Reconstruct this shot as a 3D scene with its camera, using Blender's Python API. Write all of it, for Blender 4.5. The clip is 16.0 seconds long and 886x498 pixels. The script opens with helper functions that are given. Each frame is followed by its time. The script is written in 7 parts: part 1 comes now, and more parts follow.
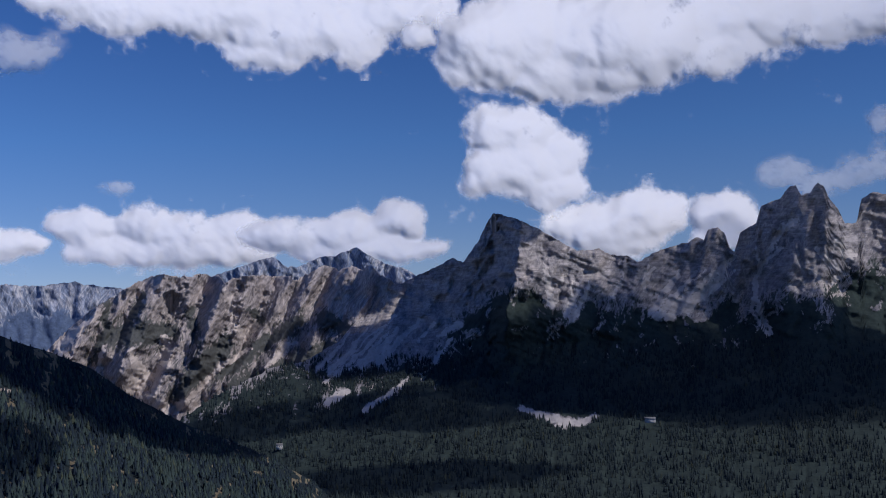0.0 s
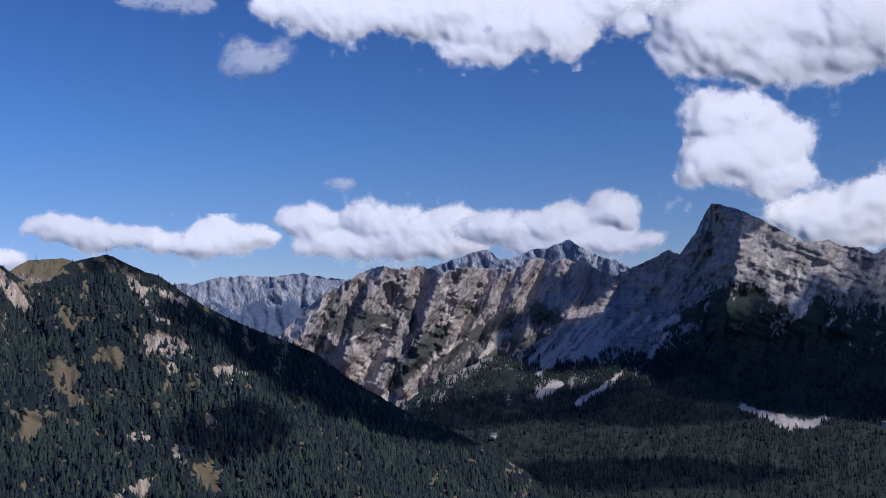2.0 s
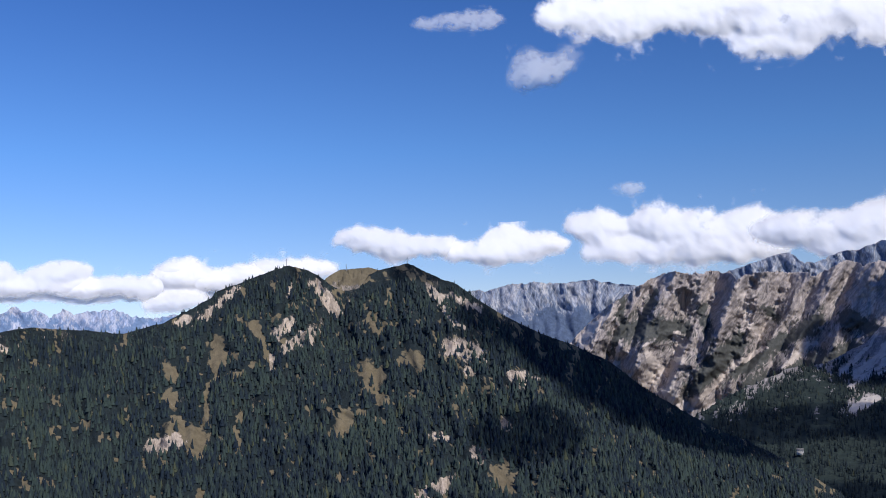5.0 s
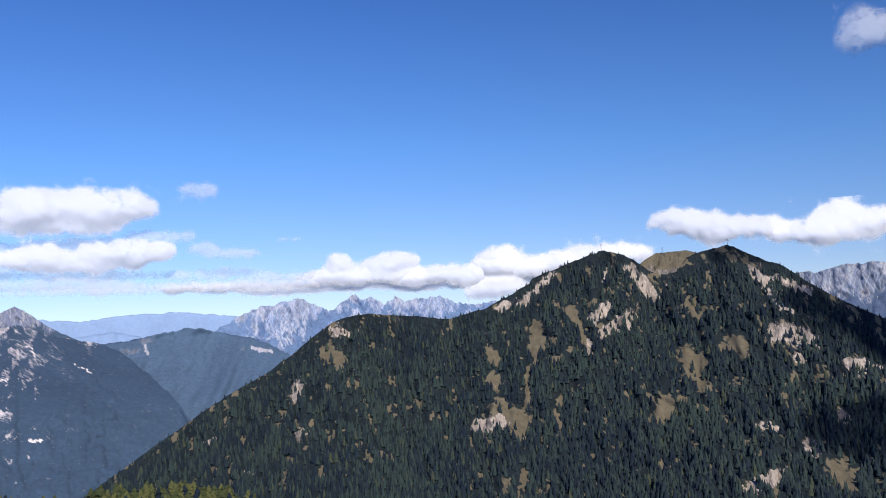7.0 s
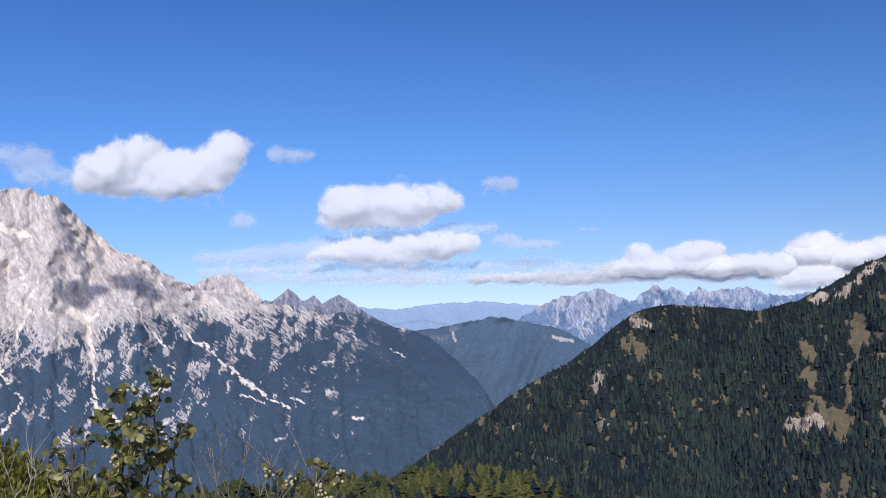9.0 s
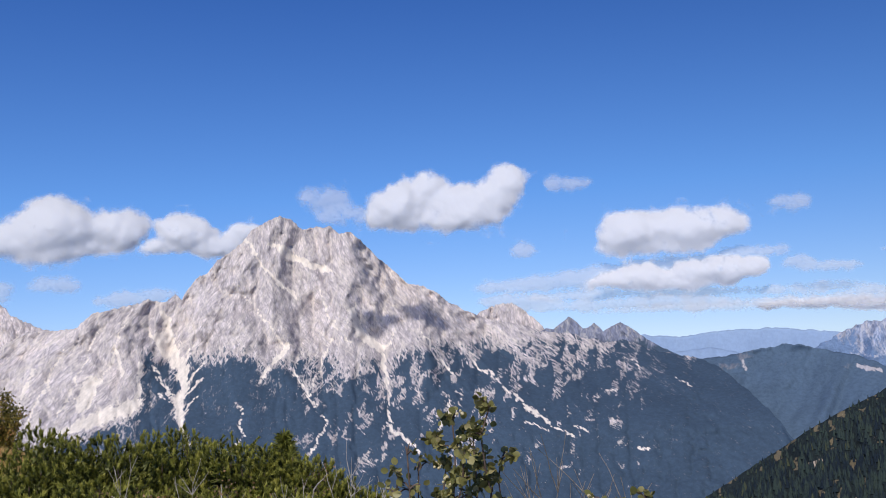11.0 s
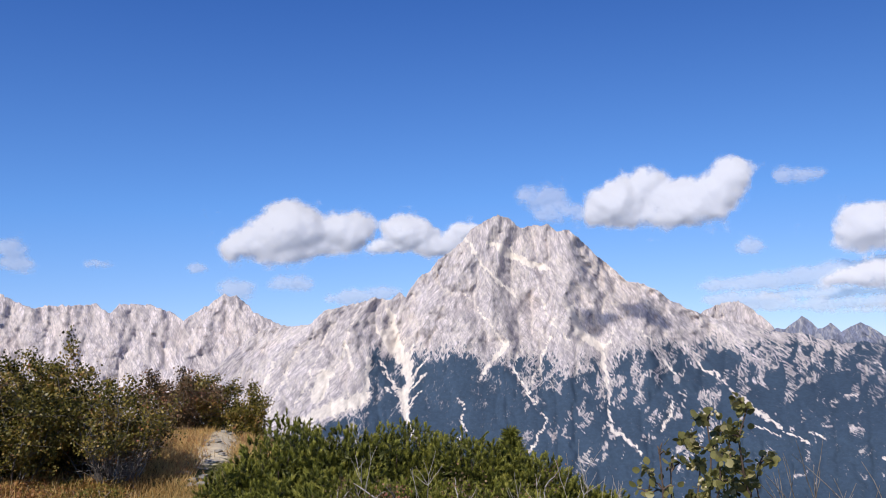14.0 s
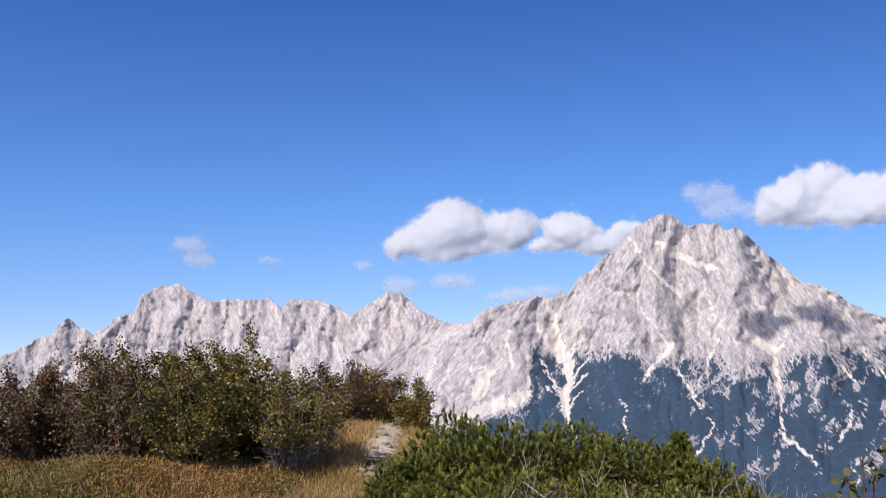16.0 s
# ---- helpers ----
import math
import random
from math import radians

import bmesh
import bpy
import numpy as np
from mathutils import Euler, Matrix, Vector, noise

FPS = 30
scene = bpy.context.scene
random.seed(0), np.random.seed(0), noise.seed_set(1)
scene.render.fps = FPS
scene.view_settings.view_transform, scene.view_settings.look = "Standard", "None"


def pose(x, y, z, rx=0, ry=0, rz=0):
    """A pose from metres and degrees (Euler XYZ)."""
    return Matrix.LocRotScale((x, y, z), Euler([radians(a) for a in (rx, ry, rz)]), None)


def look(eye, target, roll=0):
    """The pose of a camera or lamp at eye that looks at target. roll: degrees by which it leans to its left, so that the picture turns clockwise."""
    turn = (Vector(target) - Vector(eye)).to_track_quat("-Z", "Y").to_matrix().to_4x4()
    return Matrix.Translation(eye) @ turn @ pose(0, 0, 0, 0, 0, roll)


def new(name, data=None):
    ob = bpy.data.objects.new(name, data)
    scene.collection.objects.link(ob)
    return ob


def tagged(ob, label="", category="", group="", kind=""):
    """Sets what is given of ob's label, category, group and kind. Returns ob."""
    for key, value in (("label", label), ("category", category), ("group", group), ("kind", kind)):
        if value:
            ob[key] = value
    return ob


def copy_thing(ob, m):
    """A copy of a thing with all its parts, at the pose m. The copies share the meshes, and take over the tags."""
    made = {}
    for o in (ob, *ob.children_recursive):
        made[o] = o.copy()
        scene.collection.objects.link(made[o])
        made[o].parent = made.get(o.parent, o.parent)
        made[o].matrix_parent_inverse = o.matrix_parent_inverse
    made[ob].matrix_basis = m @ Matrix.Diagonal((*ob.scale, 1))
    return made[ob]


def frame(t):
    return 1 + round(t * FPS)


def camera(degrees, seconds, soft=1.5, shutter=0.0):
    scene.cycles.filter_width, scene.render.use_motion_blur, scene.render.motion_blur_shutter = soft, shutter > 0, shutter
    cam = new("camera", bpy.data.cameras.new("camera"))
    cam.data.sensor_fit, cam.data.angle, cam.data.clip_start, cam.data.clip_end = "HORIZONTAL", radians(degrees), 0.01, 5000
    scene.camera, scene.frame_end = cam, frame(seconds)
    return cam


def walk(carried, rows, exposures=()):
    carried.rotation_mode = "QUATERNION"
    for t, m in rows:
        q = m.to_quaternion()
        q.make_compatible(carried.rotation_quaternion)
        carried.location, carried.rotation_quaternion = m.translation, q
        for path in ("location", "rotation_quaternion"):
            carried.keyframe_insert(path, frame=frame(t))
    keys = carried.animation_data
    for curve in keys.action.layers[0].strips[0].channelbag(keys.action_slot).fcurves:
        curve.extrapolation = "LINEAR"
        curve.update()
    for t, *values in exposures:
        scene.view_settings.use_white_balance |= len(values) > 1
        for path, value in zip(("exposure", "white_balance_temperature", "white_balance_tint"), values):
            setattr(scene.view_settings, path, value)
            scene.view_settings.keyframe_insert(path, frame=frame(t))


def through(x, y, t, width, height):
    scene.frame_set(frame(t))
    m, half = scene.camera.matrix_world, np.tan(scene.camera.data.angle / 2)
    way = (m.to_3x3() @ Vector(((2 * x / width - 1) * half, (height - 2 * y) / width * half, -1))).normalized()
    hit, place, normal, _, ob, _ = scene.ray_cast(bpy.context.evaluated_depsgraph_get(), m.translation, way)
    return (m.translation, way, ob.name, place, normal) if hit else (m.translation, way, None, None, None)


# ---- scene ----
# A hand-held pan from a summit: the camera turns to the left at arm's length.
cam = camera(50.89, 16.0, 1.0)
EYE, ARM = 1.6, 0.25
# seconds, bearing to the left of +y, pitch up, lean
TURNS = [
    (0.0, -0.04, 1.90, -1.72),
    (0.5, 3.67, 2.00, -1.79),
    (1.0, 6.61, 1.89, -1.54),
    (1.5, 10.19, 1.97, -1.49),
    (2.0, 12.99, 1.79, -1.49),
    (2.5, 16.35, 1.59, -1.44),
    (3.0, 19.45, 1.60, -1.26),
    (3.5, 22.06, 1.83, -1.33),
    (6.0, 39.76, 2.56, -2.09),
    (6.5, 45.51, 2.28, -2.28),
    (7.0, 49.83, 2.54, -2.74),
    (7.5, 53.54, 2.59, -2.84),
    (8.0, 58.12, 2.57, -2.64),
    (8.5, 63.37, 2.19, -2.49),
    (9.0, 68.14, 2.78, -2.52),
    (9.5, 73.32, 3.74, -1.68),
    (10.0, 78.20, 4.54, -2.47),
    (12.5, 91.06, 5.32, -2.25),
    (13.0, 92.85, 5.52, -2.49),
    (13.5, 95.44, 5.67, -2.34),
    (14.0, 98.52, 5.79, -2.33),
    (14.5, 100.36, 5.80, -2.09),
    (15.0, 103.37, 5.65, -1.64),
    (15.5, 106.16, 6.04, -1.35),
    (16.0, 108.47, 5.98, -1.04),
]


def held(yaw, pitch, lean):
    a = radians(yaw)
    return pose(-math.sin(a) * ARM, math.cos(a) * ARM, EYE) @ pose(0, 0, 0, 0, 0, yaw) @ pose(0, 0, 0, 90 + pitch) @ pose(0, 0, 0, 0, 0, lean)


EXPOSURES = [(0.0, -0.42, 6060, 15), (1.0, -0.36, 6060, 15), (2.0, -0.24, 6060, 14), (3.0, 0.03, 6120, 13), (3.7, 0.05, 6250, 12), (6.0, 0.1, 6400, 11), (8.5, 0.03, 6400, 11), (10.0, -0.27, 6400, 11), (12.5, -0.10, 6580, 11), (14.0, -0.08, 6580, 11), (16.0, -0.05, 6580, 12)]
walk(cam, [(t, held(y, p, r)) for t, y, p, r in TURNS], EXPOSURES)

# ---- daylight ----
SUN_BEARING, SUN_HEIGHT = -113.0, 43.0      # degrees to the left of +y; above the horizon
world = bpy.data.worlds.new("sky")
world.use_nodes = True
scene.world = world
wn, wl = world.node_tree.nodes, world.node_tree.links
sky = wn.new("ShaderNodeTexSky")
sky.sky_type, sky.sun_disc = "NISHITA", False
sky.sun_elevation, sky.sun_rotation = radians(SUN_HEIGHT), radians(-SUN_BEARING)
sky.altitude, sky.air_density, sky.dust_density, sky.ozone_density = 2000.0, 1.0, 0.0, 4.0
# clear, deep blue mountain air: the pale band at the horizon is kept low
way, lift = wn.new("ShaderNodeTexCoord"), wn.new("ShaderNodeMapping")
lift.inputs["Location"].default_value, lift.inputs["Scale"].default_value = (0, 0, 0.05), (1, 1, 0.9)
tint = wn.new("ShaderNodeMix")
tint.data_type, tint.blend_type = "RGBA", "MULTIPLY"
tint.inputs[0].default_value = 1.0
parts_of, deep = wn.new("ShaderNodeSeparateXYZ"), wn.new("ShaderNodeValToRGB")
for e, (at, colour) in zip((deep.color_ramp.elements[0], deep.color_ramp.elements.new(0.12), deep.color_ramp.elements[-1]), ((0.0, (0.84, 0.82, 0.95, 1)), (0.15, (0.55, 0.80, 1.10, 1)), (0.42, (0.27, 0.54, 1.0, 1)))):
    e.position, e.color = at, colour
wl.new(way.outputs["Generated"], parts_of.inputs[0])
wl.new(parts_of.outputs[2], deep.inputs[0])
wl.new(deep.outputs[0], tint.inputs[7])
wl.new(way.outputs["Generated"], lift.inputs[0])
wl.new(lift.outputs[0], sky.inputs[0])
wl.new(sky.outputs[0], tint.inputs[6])
# a little brighter towards the sun's side of the sky
side, toward = wn.new("ShaderNodeVectorMath"), wn.new("ShaderNodeMapRange")
side.operation = "DOT_PRODUCT"
side.inputs[1].default_value = (-math.sin(radians(150)), math.cos(radians(150)), 0)
toward.inputs["From Min"].default_value, toward.inputs["From Max"].default_value = -1.0, 1.0
toward.inputs["To Min"].default_value, toward.inputs["To Max"].default_value = 0.72, 1.34
brighter = wn.new("ShaderNodeVectorMath")
brighter.operation = "SCALE"
wl.new(way.outputs["Generated"], side.inputs[0])
wl.new(side.outputs["Value"], toward.inputs[0])
wl.new(tint.outputs[2], brighter.inputs[0])
wl.new(toward.outputs[0], brighter.inputs["Scale"])
wl.new(brighter.outputs[0], wn["Background"].inputs[0])
wn["Background"].inputs[1].default_value = 0.115
sun_data = bpy.data.lights.new("sun", "SUN")
sun_data.energy, sun_data.angle, sun_data.color = 4.0, radians(0.53), (1.0, 0.95, 0.88)
sun = new("sun", sun_data)
sa, sh = radians(SUN_BEARING), radians(SUN_HEIGHT)
SUN_WAY = Vector((-math.sin(sa) * math.cos(sh), math.cos(sa) * math.cos(sh), math.sin(sh)))
sun.matrix_world = look(SUN_WAY * 100, (0, 0, 0))

# ---- noise, in plain arrays ----
GRIT = np.random.RandomState(7).rand(256, 256)


def vnoise(x, y, seed=0):
    """Smooth value noise, 0 to 1."""
    x, y = np.asarray(x, float) + seed * 17.31, np.asarray(y, float) + seed * 9.77
    i, j = np.floor(x).astype(int), np.floor(y).astype(int)
    u, v = x - i, y - j
    u, v = u * u * u * (u * (6 * u - 15) + 10), v * v * v * (v * (6 * v - 15) + 10)
    g = lambda a, b: GRIT[a & 255, b & 255]
    return (g(i, j) * (1 - u) + g(i + 1, j) * u) * (1 - v) + (g(i, j + 1) * (1 - u) + g(i + 1, j + 1) * u) * v


def octave_turn(x, y):
    """Turn and double, so that no octave lines up with the last."""
    return 2.03 * (0.80 * x - 0.60 * y) + 3.7, 2.03 * (0.60 * x + 0.80 * y) + 1.3


def fbm(x, y, octaves=5, seed=0, gain=0.5):
    total, weight, w = 0.0, 0.0, 1.0
    for o in range(octaves):
        total = total + w * vnoise(x, y, seed + 3 * o)
        weight, w = weight + w, w * gain
        x, y = octave_turn(x, y)
    return total / weight


def ridged(x, y, octaves=5, seed=0, gain=0.5):
    total, weight, w = 0.0, 0.0, 1.0
    for o in range(octaves):
        total = total + w * (1 - np.abs(2 * vnoise(x, y, seed + 3 * o) - 1))
        weight, w = weight + w, w * gain
        x, y = octave_turn(x, y)
    return total / weight


def ribs(x, y, octaves=5, seed=0, gain=0.55):
    """Sharp crests that run along y, with finer ones between them."""
    total, weight, w = 0.0, 0.0, 1.0
    for o in range(octaves):
        total = total + w * (1 - np.abs(2 * vnoise(x * 2.1**o, y * 1.75**o, seed + 3 * o) - 1))
        weight, w = weight + w, w * gain
    return total / weight


def facets(x, y, octaves=3, seed=0, gain=0.55):
    """Angular crags: the upper hull of many four-sided pyramids."""
    total, weight, w = 0.0, 0.0, 1.0
    for o in range(octaves):
        i, j = np.floor(x).astype(int), np.floor(y).astype(int)
        best = np.full(np.shape(x), -9.0)
        for di in (-1, 0, 1):
            for dj in (-1, 0, 1):
                ci, cj = i + di, j + dj
                g = lambda k: GRIT[(ci + 37 * k + 11 * seed) & 255, (cj + 59 * k + 7 * o) & 255]
                th = 0.9 * (g(3) - 0.5)
                u, v = x - ci - g(1), y - cj - g(2)
                p, q = u * np.cos(th) - v * np.sin(th), u * np.sin(th) + v * np.cos(th)
                best = np.maximum(best, 0.7 * g(4) - np.abs(p) * 1.0 - np.abs(q) * 0.55)
        total = total + w * best
        weight, w = weight + w, w * gain
        x, y = octave_turn(x, y)
    return total / weight


def smooth(a, b, x):
    t = np.clip((x - a) / (b - a), 0, 1)
    return t * t * (3 - 2 * t)


def strokes_mask(az, el, strokes, fray=0.35, seed=0):
    """1 inside the given streaks: each a line of (bearing, height, width) in degrees."""
    wx = az + fray * 0.9 * (fbm(az * 2.0, el * 2.0, 5, seed + 40, 0.65) - 0.5)
    wy = el + fray * 0.9 * (fbm(az * 2.0, el * 2.0, 5, seed + 41, 0.65) - 0.5)
    rough = 0.25 + 1.5 * fbm(az * 6, el * 2.5, 4, seed + 42, 0.7)
    out = np.zeros_like(az)
    for line in strokes:
        for (a0, e0, w0), (a1, e1, w1) in zip(line, line[1:]):
            da, de = a1 - a0, e1 - e0
            t = np.clip(((wx - a0) * da + (wy - e0) * de) / (da * da + de * de + 1e-9), 0, 1)
            d = np.hypot(wx - a0 - t * da, wy - e0 - t * de)
            w = 0.5 * (w0 + t * (w1 - w0)) * rough
            out = np.maximum(out, 1 - smooth(0.1, 1.75, d / np.maximum(w, 0.03)))
    return out


# ---- material helpers ----
def nodes_of(name):
    m = bpy.data.materials.new(name)
    m.use_nodes = True
    nt = m.node_tree
    return m, nt.nodes, nt.links, nt.nodes["Principled BSDF"]


def add(nodes, kind, **values):
    n = nodes.new(kind)
    for key, value in values.items():
        n.inputs[key.replace("_", " ")].default_value = value
    return n


def blend(nodes, links, fac, a, b):
    """Mix two colours (values or sockets) by a socket."""
    n = nodes.new("ShaderNodeMix")
    n.data_type = "RGBA"
    for socket, value in ((n.inputs[0], fac), (n.inputs[6], a), (n.inputs[7], b)):
        if isinstance(value, bpy.types.NodeSocket):
            links.new(value, socket)
        else:
            socket.default_value = value if isinstance(value, float) else (*value, 1)
    return n.outputs[2]


def ramp(nodes, links, source, lo, hi):
    n = nodes.new("ShaderNodeMapRange")
    n.interpolation_type = "SMOOTHSTEP"
    n.inputs["From Min"].default_value, n.inputs["From Max"].default_value = lo, hi
    links.new(source, n.inputs["Value"])
    return n.outputs[0]


def noise_at(nodes, links, scale, detail=4.0, rough=0.55, stretch=(1, 1, 1), generated=False):
    """Noise over the object's own metres; scale in cells a metre."""
    co, mp = nodes.new("ShaderNodeTexCoord"), nodes.new("ShaderNodeMapping")
    mp.inputs["Scale"].default_value = stretch
    links.new(co.outputs["Object"], mp.inputs[0])
    n = add(nodes, "ShaderNodeTexNoise", Scale=scale, Detail=detail, Roughness=rough)
    links.new(mp.outputs[0], n.inputs["Vector"])
    return n.outputs[0]


def sums(nodes, links, a, op, b):
    n = nodes.new("ShaderNodeMath")
    n.operation = op
    for socket, value in ((n.inputs[0], a), (n.inputs[1], b)):
        if isinstance(value, bpy.types.NodeSocket):
            links.new(value, socket)
        else:
            socket.default_value = value
    return n.outputs[0]


def attribute(nodes, name):
    n = nodes.new("ShaderNodeAttribute")
    n.attribute_name = name
    return n.outputs["Fac"]


def bump(nodes, links, bsdf, height, strength, distance):
    n = add(nodes, "ShaderNodeBump", Strength=strength, Distance=distance)
    links.new(height, n.inputs["Height"])
    links.new(n.outputs[0], bsdf.inputs["Normal"])


def slope_noise(nodes, links, across, down, detail=6.0, rough=0.65, turn_by=0.0):
    """Noise laid along a mountain's fall line: cells a degree across and down."""
    c, mp = nodes.new("ShaderNodeCombineXYZ"), nodes.new("ShaderNodeMapping")
    links.new(attribute(nodes, "across"), c.inputs[0])
    links.new(attribute(nodes, "down"), c.inputs[1])
    mp.inputs["Scale"].default_value, spin = (across, down, 1), nodes.new("ShaderNodeMapping")
    spin.inputs["Rotation"].default_value = (0, 0, radians(turn_by))
    links.new(c.outputs[0], spin.inputs[0])
    links.new(spin.outputs[0], mp.inputs[0])
    n = add(nodes, "ShaderNodeTexNoise", Scale=1.0, Detail=detail, Roughness=rough)
    links.new(mp.outputs[0], n.inputs["Vector"])
    return n.outputs[0]


def slope_cells(nodes, links, across, down, wild=0.5):
    """Angular slabs laid along the fall line: a random colour for each."""
    c, mp, shift, off = (nodes.new(k) for k in ("ShaderNodeCombineXYZ", "ShaderNodeMapping", "ShaderNodeVectorMath", "ShaderNodeVectorMath"))
    links.new(attribute(nodes, "across"), c.inputs[0])
    links.new(attribute(nodes, "down"), c.inputs[1])
    mp.inputs["Scale"].default_value = (across, down, 1)
    links.new(c.outputs[0], mp.inputs[0])
    warp = add(nodes, "ShaderNodeTexNoise", Scale=1.3, Detail=4.0, Roughness=0.6)
    links.new(mp.outputs[0], warp.inputs["Vector"])
    off.operation, shift.operation = "MULTIPLY_ADD", "ADD"
    off.inputs[1].default_value, off.inputs[2].default_value = (wild * 2, wild * 2, 0), (-wild, -wild, 0)
    links.new(warp.outputs["Color"], off.inputs[0])
    links.new(mp.outputs[0], shift.inputs[0])
    links.new(off.outputs[0], shift.inputs[1])
    v = add(nodes, "ShaderNodeTexVoronoi", Scale=1.0)
    links.new(shift.outputs[0], v.inputs["Vector"])
    return v.outputs["Color"]


def separate(nodes, links, colour):
    n = nodes.new("ShaderNodeSeparateColor")
    links.new(colour, n.inputs[0])
    return n.outputs[1]


def scaled(nodes, links, colour, factor):
    n = nodes.new("ShaderNodeVectorMath")
    n.operation = "SCALE"
    if isinstance(colour, bpy.types.NodeSocket):
        links.new(colour, n.inputs[0])
    else:
        n.inputs[0].default_value = colour
    links.new(factor, n.inputs["Scale"])
    return n.outputs[0]


def mountain_material(name, rock, rock_dark, wood, scree, grain=0.02, wood_edge=0.25, meadow=(0.16, 0.15, 0.05), crisp=1.0, warm=(0.42, 0.34, 0.27), contrast=1.0, bedded=0.0, seams=0.7, rubble=0.0, lines=1.0):
    """Rock with cracks, beds and pale seams, forest where "wood" says so, and pale scree where "scree" does."""
    m, n, l, b = nodes_of(name)
    centred = lambda q, k: sums(n, l, sums(n, l, q, "SUBTRACT", 0.5), "MULTIPLY", k)
    fine = noise_at(n, l, grain * 3.0, 5, 0.7)
    lie = (lambda a, d: (0.45 * a * crisp, 1.3 * d * crisp)) if bedded > 0.6 else (lambda a, d: (a * crisp, d * crisp))
    micro = slope_noise(n, l, *lie(7.0, 2.6), 3, 0.7)
    mid = slope_noise(n, l, *lie(2.4, 0.8), 6, 0.7)
    big = slope_noise(n, l, 0.5, 0.4, 4, 0.6)
    band = lambda a, d, turn_by: sums(n, l, sums(n, l, sums(n, l, slope_noise(n, l, a * crisp, d * crisp, 5, 0.62, turn_by), "SUBTRACT", 0.5), "ABSOLUTE", 0.0), "MULTIPLY", 2.0)
    stone = blend(n, l, ramp(n, l, mid, 0.36, 0.60), rock_dark, rock)
    stone = blend(n, l, ramp(n, l, big, 0.50, 0.72), stone, tuple(0.6 * p + 0.4 * q for p, q in zip(rock, warm)))
    slabs, chips = slope_cells(n, l, *lie(1.5, 0.6), 0.6), slope_cells(n, l, *lie(4.2, 1.7), 0.5)
    tone = lambda cells: sums(n, l, sums(n, l, separate(n, l, cells), "SUBTRACT", 0.5), "MULTIPLY", 0.28 * contrast)
    shade = sums(n, l, centred(micro, 0.36 * contrast), "ADD", centred(fine, 0.22 * contrast))
    shade = sums(n, l, shade, "ADD", sums(n, l, tone(slabs), "ADD", tone(chips)))
    shade = sums(n, l, shade, "ADD", centred(big, 0.6 * contrast))
    if bedded:
        shade = sums(n, l, shade, "ADD", centred(slope_noise(n, l, 0.22 * crisp, 4.2 * crisp, 4, 0.7, 6), bedded))
    for a_, d_, t_ in ((3.4, 1.1, 9), (3.0, 1.0, -14)) if bedded < 0.6 else ((0.5, 3.4, 4), (0.7, 5.5, -3)):
        shade = sums(n, l, shade, "SUBTRACT", sums(n, l, ramp(n, l, band(a_, d_, t_), 0.14, 0.02), "MULTIPLY", (0.17 if bedded < 0.6 else 0.13) * contrast))
    # fine cracks and runnels down the fall line, crossing at low angles
    seam = lambda a, d, turn_by: sums(n, l, sums(n, l, sums(n, l, slope_noise(n, l, a * crisp, d * crisp, 1.6, 0.45, turn_by), "SUBTRACT", 0.5), "ABSOLUTE", 0.0), "MULTIPLY", 2.0)
    cracks = None
    for a_, d_, t_, deep_ in ((2.1, 0.24, 3, 0.36), (1.7, 0.26, 24, 0.36), (1.5, 0.24, -27, 0.36), (4.2, 0.7, 12, 0.26), (3.8, 0.7, -16, 0.26)) if bedded < 0.6 else ((1.2, 0.2, 8, 0.25), (0.22, 1.9, 5, 0.36), (0.36, 3.4, -4, 0.30)):
        crack = sums(n, l, ramp(n, l, seam(a_, d_, t_), 0.10, 0.02), "MULTIPLY", deep_ * lines)
        cracks = crack if cracks is None else sums(n, l, cracks, "MAXIMUM", crack)
    shade = sums(n, l, shade, "SUBTRACT", cracks)
    stone = scaled(n, l, stone, sums(n, l, shade, "ADD", 1.20))
    for a_, d_, t_ in ((1.3, 0.2, 32), (1.2, 0.2, -20)):
        stone = blend(n, l, sums(n, l, ramp(n, l, seam(a_, d_, t_), 0.07, 0.01), "MULTIPLY", 0.55 * seams * lines), stone, tuple(0.97 * c for c in scree))
    where = ramp(n, l, slope_noise(n, l, 0.9, 0.7, 4, 0.6, 70), 0.46, 0.60)
    pale_line = sums(n, l, ramp(n, l, band(1.5, 0.5, 16), 0.085, 0.02), "MULTIPLY", sums(n, l, where, "MULTIPLY", seams))
    stone = blend(n, l, pale_line, stone, tuple(0.92 * c for c in scree))
    dark_line = ramp(n, l, band(1.9, 0.75, -24), 0.06, 0.0)
    stone = blend(n, l, sums(n, l, dark_line, "MULTIPLY", 0.75 * contrast), stone, tuple(c * 0.55 for c in rock_dark))
    stone = blend(n, l, sums(n, l, ramp(n, l, attribute(n, "gully"), 0.30, 0.85), "MULTIPLY", seams * 0.6), stone, tuple(0.9 * c for c in scree))
    pale = scaled(n, l, scree, sums(n, l, sums(n, l, centred(mid, 0.7 + 0.7 * rubble), "ADD", centred(micro, 0.6 + 0.8 * rubble)), "ADD", sums(n, l, sums(n, l, tone(slabs), "MULTIPLY", 1.8 * rubble), "ADD", 1.0)))
    mottled = sums(n, l, centred(micro, wood_edge * 3.4), "ADD", centred(mid, wood_edge * 2.6))
